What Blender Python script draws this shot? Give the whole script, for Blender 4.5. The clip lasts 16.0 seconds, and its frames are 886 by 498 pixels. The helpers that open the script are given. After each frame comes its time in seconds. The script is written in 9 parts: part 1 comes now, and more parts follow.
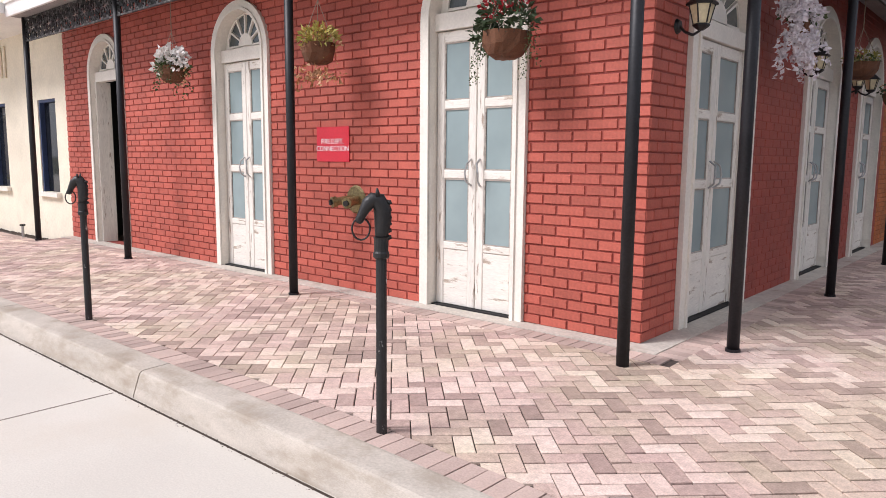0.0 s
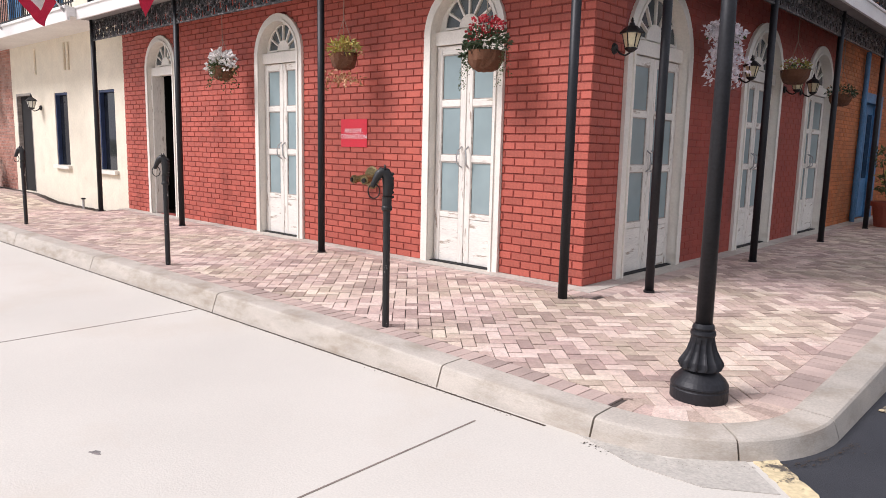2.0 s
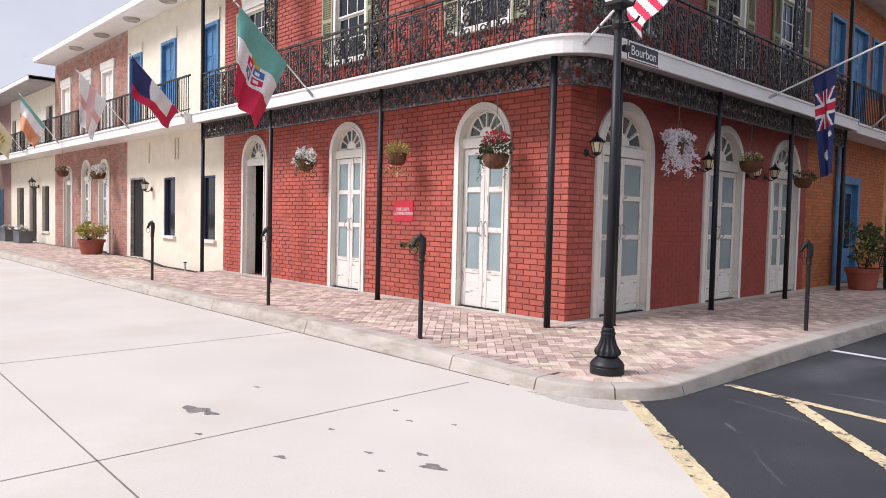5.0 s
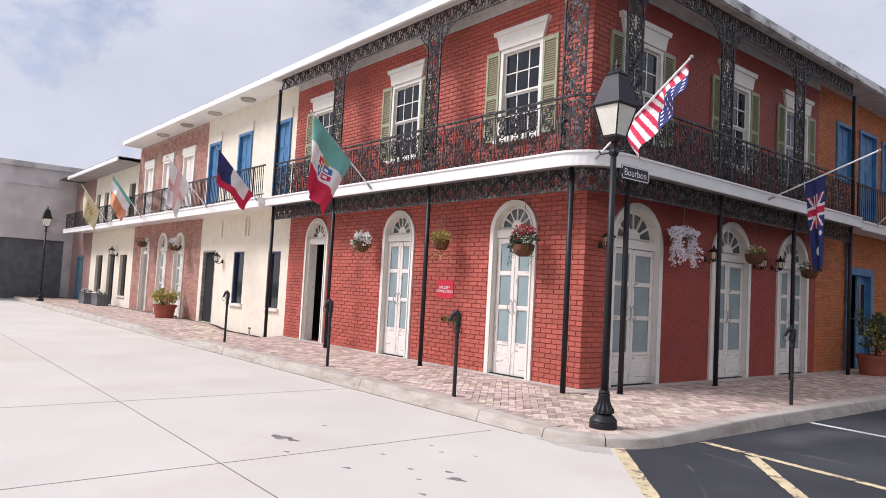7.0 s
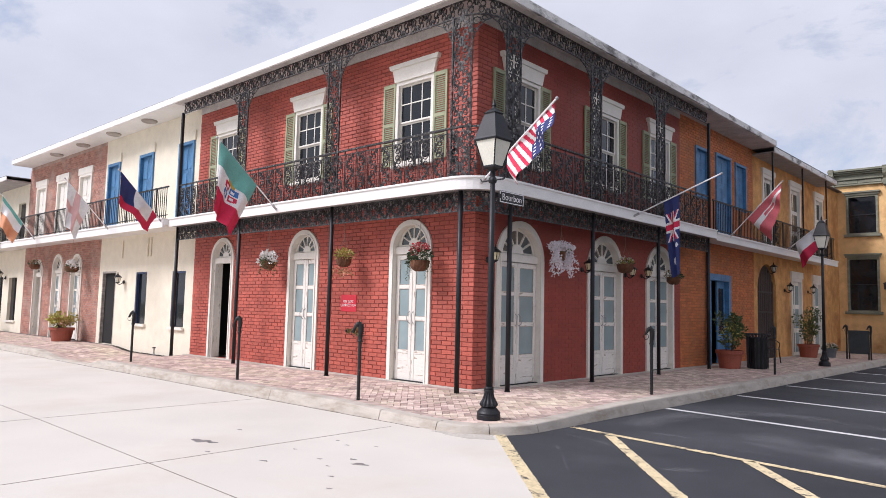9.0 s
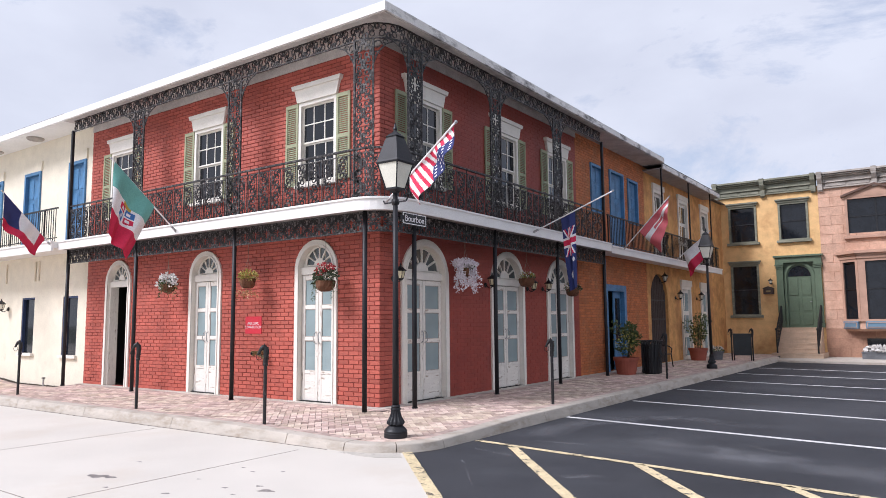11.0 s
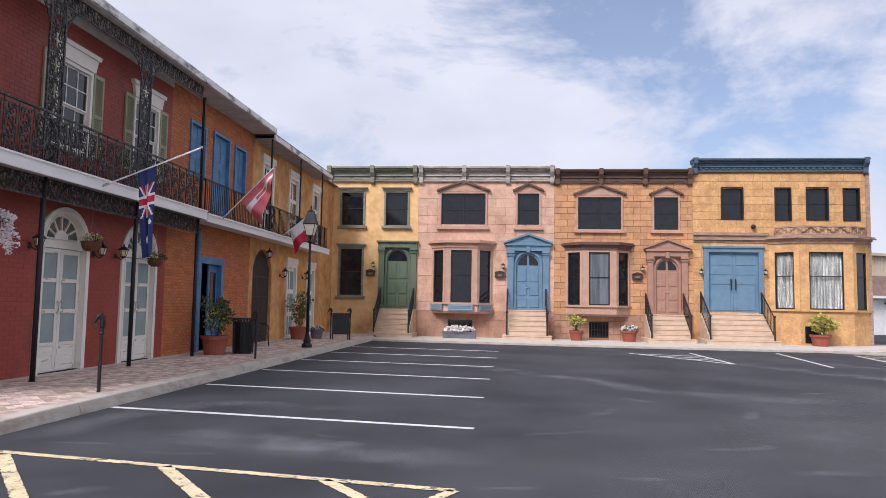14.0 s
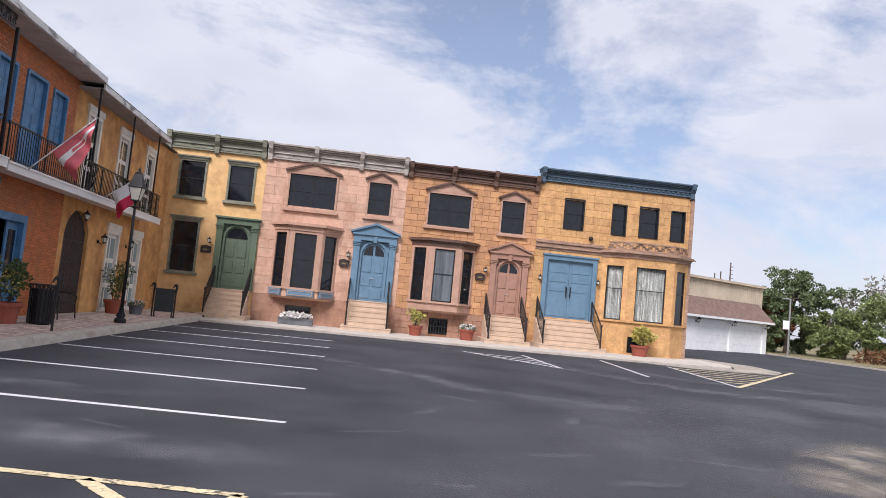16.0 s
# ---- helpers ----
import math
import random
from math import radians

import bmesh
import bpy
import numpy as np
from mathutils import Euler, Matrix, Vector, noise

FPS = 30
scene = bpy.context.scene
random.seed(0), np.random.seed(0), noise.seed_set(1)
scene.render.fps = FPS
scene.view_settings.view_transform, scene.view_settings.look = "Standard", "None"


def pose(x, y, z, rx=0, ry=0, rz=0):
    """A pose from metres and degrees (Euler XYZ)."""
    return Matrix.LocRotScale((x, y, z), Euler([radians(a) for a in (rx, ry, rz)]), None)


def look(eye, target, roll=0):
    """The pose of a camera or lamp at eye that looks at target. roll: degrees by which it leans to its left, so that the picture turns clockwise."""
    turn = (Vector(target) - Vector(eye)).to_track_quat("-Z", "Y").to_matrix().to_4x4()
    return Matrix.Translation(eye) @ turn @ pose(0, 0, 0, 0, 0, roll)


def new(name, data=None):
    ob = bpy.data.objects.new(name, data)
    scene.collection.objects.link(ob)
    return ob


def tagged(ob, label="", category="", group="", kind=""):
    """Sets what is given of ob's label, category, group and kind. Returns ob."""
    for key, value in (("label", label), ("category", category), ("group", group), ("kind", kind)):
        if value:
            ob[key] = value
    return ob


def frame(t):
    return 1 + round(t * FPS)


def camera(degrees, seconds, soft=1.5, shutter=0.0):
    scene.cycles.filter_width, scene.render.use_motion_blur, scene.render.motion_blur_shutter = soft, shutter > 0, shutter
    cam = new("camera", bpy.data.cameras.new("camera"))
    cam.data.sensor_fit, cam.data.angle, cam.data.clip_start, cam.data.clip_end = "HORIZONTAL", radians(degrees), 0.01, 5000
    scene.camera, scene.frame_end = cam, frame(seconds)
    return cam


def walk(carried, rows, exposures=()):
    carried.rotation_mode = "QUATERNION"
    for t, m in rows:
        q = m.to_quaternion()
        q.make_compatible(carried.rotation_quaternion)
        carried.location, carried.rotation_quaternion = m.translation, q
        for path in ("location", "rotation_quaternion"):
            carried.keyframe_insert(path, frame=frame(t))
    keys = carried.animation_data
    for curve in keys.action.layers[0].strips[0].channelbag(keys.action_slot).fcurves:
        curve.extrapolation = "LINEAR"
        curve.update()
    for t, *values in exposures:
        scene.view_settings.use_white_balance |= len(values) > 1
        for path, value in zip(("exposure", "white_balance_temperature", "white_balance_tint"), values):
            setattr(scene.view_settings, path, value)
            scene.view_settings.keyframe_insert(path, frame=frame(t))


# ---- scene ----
cam = camera(64.4, 16.0, soft=0.9)
PATH = [
    (0, (2.323, -4.971, 1.4), (1.019, -3.477, 1.146), 0.5),
    (0.5, (2.722, -5.253, 1.433), (1.3, -3.858, 1.253), -0.1),
    (1, (3.075, -5.51, 1.434), (1.629, -4.138, 1.27), -0.4),
    (1.5, (3.34, -5.848, 1.409), (1.969, -4.409, 1.188), 3.4),
    (2, (3.735, -6.21, 1.403), (2.4, -4.749, 1.113), 1.3),
    (2.5, (4.104, -6.565, 1.36), (2.804, -5.072, 1.072), 2.5),
    (3, (4.471, -6.892, 1.433), (3.222, -5.365, 1.106), 0.5),
    (3.5, (4.863, -7.218, 1.399), (3.576, -5.708, 1.144), -0.0),
    (4, (5.242, -7.491, 1.414), (3.931, -5.999, 1.179), -2.2),
    (4.5, (5.612, -7.789, 1.418), (4.321, -6.282, 1.172), 0.0),
    (5, (6.039, -8.073, 1.429), (4.583, -6.704, 1.342), 1.3),
    (5.2, (6.209, -8.176, 1.452), (4.742, -6.817, 1.432), 0.3),
    (7.3, (7.68, -9.392, 1.496), (6.134, -8.129, 1.617), 3.2),
    (7.5, (7.749, -9.451, 1.494), (6.24, -8.141, 1.596), 1.9),
    (8, (8.089, -9.61, 1.493), (6.595, -8.287, 1.633), 2.8),
    (8.5, (8.354, -9.9, 1.467), (6.997, -8.442, 1.651), 1.6),
    (8.7, (8.421, -9.972, 1.467), (7.061, -8.515, 1.637), 1.4),
    (10.8, (8.635, -10.046, 1.602), (7.437, -8.46, 1.829), 0.1),
    (11, (8.683, -10.121, 1.563), (7.529, -8.501, 1.771), -0.5),
    (11.5, (8.726, -10.041, 1.554), (7.689, -8.343, 1.759), -0.3),
    (12, (8.796, -9.907, 1.511), (7.894, -8.132, 1.69), 0.8),
    (12.5, (8.813, -9.652, 1.523), (8.103, -7.789, 1.688), 1.0),
    (13, (8.856, -9.229, 1.515), (8.471, -7.279, 1.74), 0.7),
    (13.5, (8.878, -8.757, 1.459), (8.624, -6.784, 1.664), 1.8),
    (14, (8.921, -8.411, 1.478), (8.721, -6.427, 1.633), 1.0),
    (14.5, (8.992, -8.024, 1.485), (8.993, -6.035, 1.695), 2.2),
    (15, (8.981, -7.636, 1.484), (9.057, -5.643, 1.641), -0.2),
    (15.5, (9.043, -7.62, 1.49), (9.207, -5.631, 1.625), 0.4),
    (16, (9.141, -7.678, 1.423), (9.362, -5.696, 1.58), 5.5),
]
walk(cam, [(t, look(eye, target, roll)) for t, eye, target, roll in PATH], [(0, -0.03, 6240, 16.5), (4, -0.02, 6180, 17), (7.3, -0.12, 6090, 18), (9, -0.03, 6090, 17), (12.5, 0.05, 5880, 16), (14, 0.05, 6080, 18), (16, 0.05, 6170, 17)])

# ---- light ----
SUN_ELEVATION, SUN_AZIMUTH = 46.0, 212.0  # azimuth counted from +y towards +x
world = bpy.data.worlds.new("sky_world")
scene.world = world
world.use_nodes = True
wn, wl = world.node_tree.nodes, world.node_tree.links
wn.clear()
w_out = wn.new("ShaderNodeOutputWorld")
w_bg = wn.new("ShaderNodeBackground")
w_bg.inputs["Strength"].default_value = 0.129
w_sky = wn.new("ShaderNodeTexSky")
w_sky.sky_type = "NISHITA"
w_sky.sun_disc = False
w_sky.sun_elevation = radians(SUN_ELEVATION)
w_sky.sun_rotation = radians(SUN_AZIMUTH)
w_sky.air_density, w_sky.dust_density, w_sky.ozone_density = 1.0, 1.2, 1.0
w_tc = wn.new("ShaderNodeTexCoord")
w_map = wn.new("ShaderNodeMapping")
w_map.inputs["Scale"].default_value = (1.0, 1.0, 2.0)
w_n1 = wn.new("ShaderNodeTexNoise")
w_n1.inputs["Scale"].default_value = 3.1
w_n1.inputs["Detail"].default_value = 9.0
w_n1.inputs["Roughness"].default_value = 0.62
w_n1.inputs["Distortion"].default_value = 0.3
w_ramp = wn.new("ShaderNodeValToRGB")
w_ramp.color_ramp.elements[0].position = 0.29
w_ramp.color_ramp.elements[0].color = (0.2, 0.2, 0.2, 1)
w_ramp.color_ramp.elements[1].position = 0.44
w_ramp.color_ramp.elements[1].color = (0.95, 0.95, 0.95, 1)
w_n2 = wn.new("ShaderNodeTexNoise")
w_n2.inputs["Scale"].default_value = 5.0
w_n2.inputs["Detail"].default_value = 7.0
w_shade = wn.new("ShaderNodeValToRGB")
w_shade.color_ramp.elements[0].position = 0.3
w_shade.color_ramp.elements[0].color = (5.4, 5.55, 5.9, 1)
w_shade.color_ramp.elements[1].position = 0.65
w_shade.color_ramp.elements[1].color = (6.25, 6.4, 6.65, 1)
w_mix = wn.new("ShaderNodeMixRGB")
wl.new(w_tc.outputs["Generated"], w_map.inputs["Vector"])
wl.new(w_map.outputs["Vector"], w_n1.inputs["Vector"])
wl.new(w_map.outputs["Vector"], w_n2.inputs["Vector"])
# the cloud thins towards the north-east
w_dot = wn.new("ShaderNodeVectorMath")
w_dot.operation = "DOT_PRODUCT"
w_dot.inputs[1].default_value = (0.29, 0.90, 0.32)
w_thin = wn.new("ShaderNodeMapRange")
w_thin.inputs["From Min"].default_value, w_thin.inputs["From Max"].default_value = 0.78, 0.99
w_thin.inputs["To Min"].default_value, w_thin.inputs["To Max"].default_value = 0.0, 0.125
w_sub = wn.new("ShaderNodeMath")
w_sub.operation = "SUBTRACT"
wl.new(w_tc.outputs["Generated"], w_dot.inputs[0])
wl.new(w_dot.outputs["Value"], w_thin.inputs["Value"])
wl.new(w_n1.outputs["Fac"], w_sub.inputs[0])
wl.new(w_thin.outputs["Result"], w_sub.inputs[1])
# and opens to clear blue in the east
w_dot2 = wn.new("ShaderNodeVectorMath")
w_dot2.operation = "DOT_PRODUCT"
w_dot2.inputs[1].default_value = (0.97, -0.12, 0.2)
w_open = wn.new("ShaderNodeMapRange")
w_open.inputs["From Min"].default_value, w_open.inputs["From Max"].default_value = 0.5, 0.85
w_open.inputs["To Min"].default_value, w_open.inputs["To Max"].default_value = 0.0, 0.05
w_sub2 = wn.new("ShaderNodeMath")
w_sub2.operation = "SUBTRACT"
wl.new(w_tc.outputs["Generated"], w_dot2.inputs[0])
wl.new(w_dot2.outputs["Value"], w_open.inputs["Value"])
wl.new(w_sub.outputs[0], w_sub2.inputs[0])
wl.new(w_open.outputs["Result"], w_sub2.inputs[1])
wl.new(w_sub2.outputs[0], w_ramp.inputs["Fac"])
wl.new(w_n2.outputs["Fac"], w_shade.inputs["Fac"])
wl.new(w_ramp.outputs["Color"], w_mix.inputs["Fac"])
wl.new(w_sky.outputs["Color"], w_mix.inputs["Color1"])
wl.new(w_shade.outputs["Color"], w_mix.inputs["Color2"])
wl.new(w_mix.outputs["Color"], w_bg.inputs["Color"])
wl.new(w_bg.outputs["Background"], w_out.inputs["Surface"])

sun_data = bpy.data.lights.new("sun", "SUN")
sun_data.energy = 3.95
sun_data.angle = radians(20.0)
sun_data.color = (1.0, 0.965, 0.93)
sun = new("sun", sun_data)
_az, _el = radians(SUN_AZIMUTH), radians(SUN_ELEVATION)
sun_dir = Vector((math.sin(_az) * math.cos(_el), math.cos(_az) * math.cos(_el), math.sin(_el)))
sun.matrix_world = look(sun_dir * 60, (0, 0, 0))


# ---- materials ----
def mat(name, color, rough=0.6, metal=0.0, vary=0.12, scale=3.0, grain=40.0, bump=0.1, rand=0.0, island=0.0,
        stain=None, stain_scale=1.2, stain_lo=0.55, stain_hi=0.7, spec=0.5, stretch=(1, 1, 1), fine=0.0):
    """Principled material: broad mottling, fine grain, bump and optional stains of another colour."""
    m = bpy.data.materials.new(name)
    m.use_nodes = True
    n, l = m.node_tree.nodes, m.node_tree.links
    b = n["Principled BSDF"]
    tc = n.new("ShaderNodeTexCoord")
    mp = n.new("ShaderNodeMapping")
    mp.inputs["Scale"].default_value = stretch
    l.new(tc.outputs["Object"], mp.inputs["Vector"])
    n1 = n.new("ShaderNodeTexNoise")
    n1.inputs["Scale"].default_value = scale
    n1.inputs["Detail"].default_value = 5
    n2 = n.new("ShaderNodeTexNoise")
    n2.inputs["Scale"].default_value = grain
    n2.inputs["Detail"].default_value = 4
    for q in (n1, n2):
        l.new(mp.outputs["Vector"], q.inputs["Vector"])
    add = n.new("ShaderNodeMath")
    add.operation = "ADD"
    l.new(n1.outputs["Fac"], add.inputs[0])
    l.new(n2.outputs["Fac"], add.inputs[1])
    last = add.outputs[0]
    lo, hi = 0.75, 1.25
    if rand or island:
        src = n.new("ShaderNodeObjectInfo").outputs["Random"] if rand else n.new("ShaderNodeNewGeometry").outputs["Random Per Island"]
        ma = n.new("ShaderNodeMath")
        ma.operation = "MULTIPLY_ADD"
        amount = (rand or island)
        l.new(src, ma.inputs[0])
        ma.inputs[1].default_value = amount
        l.new(last, ma.inputs[2])
        last = ma.outputs[0]
        hi += amount
    mr = n.new("ShaderNodeMapRange")
    mr.inputs["From Min"].default_value, mr.inputs["From Max"].default_value = lo, hi
    mr.inputs["To Min"].default_value, mr.inputs["To Max"].default_value = 1 - vary * 1.6, 1 + vary * 1.2
    l.new(last, mr.inputs["Value"])
    hsv = n.new("ShaderNodeHueSaturation")
    hsv.inputs["Color"].default_value = (*color, 1)
    l.new(mr.outputs["Result"], hsv.inputs["Value"])
    out = hsv.outputs["Color"]
    if stain:
        n3 = n.new("ShaderNodeTexNoise")
        n3.inputs["Scale"].default_value = stain_scale
        n3.inputs["Detail"].default_value = 8
        n3.inputs["Roughness"].default_value = 0.65
        l.new(mp.outputs["Vector"], n3.inputs["Vector"])
        rp = n.new("ShaderNodeMapRange")
        rp.inputs["From Min"].default_value, rp.inputs["From Max"].default_value = stain_lo, stain_hi
        l.new(n3.outputs["Fac"], rp.inputs["Value"])
        mx = n.new("ShaderNodeMixRGB")
        mx.inputs["Color2"].default_value = (*stain, 1)
        l.new(rp.outputs["Result"], mx.inputs["Fac"])
        l.new(out, mx.inputs["Color1"])
        out = mx.outputs["Color"]
    l.new(out, b.inputs["Base Color"])
    b.inputs["Roughness"].default_value = rough
    b.inputs["Metallic"].default_value = metal
    b.inputs["Specular IOR Level"].default_value = spec
    if bump:
        bp = n.new("ShaderNodeBump")
        bp.inputs["Strength"].default_value = bump
        bp.inputs["Distance"].default_value = 0.01
        l.new(n2.outputs["Fac"], bp.inputs["Height"])
        l.new(bp.outputs["Normal"], b.inputs["Normal"])
    return m


M = {}
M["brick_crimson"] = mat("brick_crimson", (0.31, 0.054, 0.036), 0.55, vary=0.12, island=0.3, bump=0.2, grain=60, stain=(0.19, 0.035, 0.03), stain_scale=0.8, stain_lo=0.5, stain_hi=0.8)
M["brick_red"] = mat("brick_red", (0.455, 0.103, 0.07), 0.62, vary=0.16, island=0.5, bump=0.25, grain=60, stain=(0.2, 0.035, 0.03), stain_lo=0.6, stain_hi=0.85)
M["brick_red_piece"] = mat("brick_red_piece", (0.44, 0.102, 0.068), 0.66, vary=0.2, rand=0.5, bump=0.5, grain=45, stain=(0.27, 0.05, 0.04), stain_scale=5.0, stain_lo=0.55, stain_hi=0.8)
M["mortar_red"] = mat("mortar_red", (0.25, 0.048, 0.036), 0.8, vary=0.2, bump=0.3)
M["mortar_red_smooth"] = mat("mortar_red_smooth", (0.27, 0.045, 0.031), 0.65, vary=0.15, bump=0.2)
M["brick_orange"] = mat("brick_orange", (0.52, 0.165, 0.055), 0.7, vary=0.2, island=0.6, bump=0.25, grain=60, stain=(0.32, 0.17, 0.08), stain_lo=0.5, stain_hi=0.8)
M["mortar_orange"] = mat("mortar_orange", (0.36, 0.125, 0.055), 0.85, vary=0.2, bump=0.3)
M["brick_pink"] = mat("brick_pink", (0.40, 0.19, 0.14), 0.8, vary=0.25, island=0.8, bump=0.3, stain=(0.45, 0.36, 0.3), stain_lo=0.5, stain_hi=0.75)
M["mortar_pink"] = mat("mortar_pink", (0.42, 0.3, 0.25), 0.9, vary=0.2)
M["stucco_cream"] = mat("stucco_cream", (0.78, 0.71, 0.57), 0.85, vary=0.05, bump=0.25, grain=22, stain=(0.52, 0.44, 0.30), stain_scale=2.3, stain_lo=0.6, stain_hi=0.85)
M["stucco_ochre"] = mat("stucco_ochre", (0.66, 0.345, 0.12), 0.85, vary=0.18, bump=0.3, stain=(0.33, 0.12, 0.045), stain_scale=0.9, stain_lo=0.46, stain_hi=0.72)
M["white_trim"] = mat("white_trim", (0.79, 0.745, 0.665), 0.5, vary=0.05, bump=0.08, stain=(0.55, 0.48, 0.39), stain_scale=2.5, stain_lo=0.62, stain_hi=0.85)
M["white_worn"] = mat("white_worn", (0.76, 0.72, 0.65), 0.6, vary=0.07, bump=0.25, grain=30, stain=(0.36, 0.29, 0.23), stain_scale=9.0, stain_lo=0.585, stain_hi=0.66, stretch=(2.4, 2.4, 0.45))
M["white_flaking"] = mat("white_flaking", (0.77, 0.73, 0.66), 0.6, vary=0.07, bump=0.3, grain=30, stain=(0.40, 0.33, 0.26), stain_scale=7.0, stain_lo=0.555, stain_hi=0.63, stretch=(0.55, 0.55, 2.6))
M["white_fascia"] = mat("white_fascia", (0.82, 0.80, 0.77), 0.5, vary=0.05, bump=0.05, stain=(0.5, 0.47, 0.42), stain_scale=1.5, stain_lo=0.62, stain_hi=0.85, stretch=(0.5, 0.5, 2))
M["frosted"] = mat("frosted_pane", (0.27, 0.345, 0.35), 0.22, vary=0.06, scale=1.0, grain=2.0, bump=0.0)
M["fan_glass"] = mat("fan_pane", (0.085, 0.10, 0.10), 0.12, vary=0.12, scale=3.0, bump=0.0)
M["dark_glass"] = mat("dark_glass", (0.012, 0.014, 0.018), 0.06, vary=0.2, bump=0.0, spec=0.5)
M["iron"] = mat("black_iron", (0.010, 0.009, 0.009), 0.5, vary=0.3, bump=0.25, grain=80, stain=(0.075, 0.03, 0.02), stain_scale=6, stain_lo=0.66, stain_hi=0.8)
M["iron_lace"] = mat("iron_lace", (0.014, 0.012, 0.012), 0.5, vary=0.3, bump=0.1, stain=(0.24, 0.225, 0.215), stain_scale=16, stain_lo=0.5, stain_hi=0.72)
M["post_iron"] = mat("post_iron", (0.014, 0.014, 0.017), 0.48, vary=0.25, bump=0.15, grain=60, spec=0.35)
M["iron_chipped"] = mat("chipped_iron", (0.012, 0.011, 0.012), 0.5, vary=0.3, bump=0.3, grain=80, stain=(0.45, 0.43, 0.42), stain_scale=22, stain_lo=0.62, stain_hi=0.68, stretch=(1, 1, 0.5))
M["shutter"] = mat("shutter_olive", (0.34, 0.35, 0.215), 0.6, vary=0.12, bump=0.1)
M["blue_paint"] = mat("blue_paint", (0.075, 0.205, 0.38), 0.5, vary=0.22, bump=0.1)
M["blue_door"] = mat("blue_grey_paint", (0.125, 0.22, 0.305), 0.5, vary=0.1, bump=0.06)
M["green_door"] = mat("green_paint", (0.10, 0.14, 0.088), 0.5, vary=0.12, bump=0.06)
M["brown_door"] = mat("brown_pink_paint", (0.36, 0.2, 0.14), 0.55, vary=0.1, bump=0.06)
M["concrete"] = mat("kerb_concrete", (0.475, 0.425, 0.365), 0.85, vary=0.1, bump=0.2, grain=70, stain=(0.305, 0.25, 0.19), stain_scale=2.2, stain_lo=0.48, stain_hi=0.72, stretch=(1, 1, 3))
M["road"] = mat("pale_concrete_road", (0.585, 0.545, 0.485), 0.85, vary=0.05, scale=0.6, bump=0.15, grain=90, stain=(0.53, 0.46, 0.38), stain_scale=0.35, stain_lo=0.5, stain_hi=0.75)
M["asphalt"] = mat("dark_asphalt", (0.034, 0.035, 0.041), 0.8, vary=0.22, scale=0.5, bump=0.5, grain=160, stain=(0.074, 0.076, 0.084), stain_scale=0.32, stain_lo=0.42, stain_hi=0.85, spec=0.3)
M["paint_white"] = mat("road_paint_white", (0.62, 0.61, 0.60), 0.7, vary=0.1, bump=0.2, stain=(0.25, 0.25, 0.25), stain_scale=9, stain_lo=0.64, stain_hi=0.72)
M["paint_yellow"] = mat("road_paint_yellow", (0.66, 0.54, 0.33), 0.7, vary=0.16, bump=0.2, stain=(0.10, 0.085, 0.07), stain_scale=9, stain_lo=0.55, stain_hi=0.62)


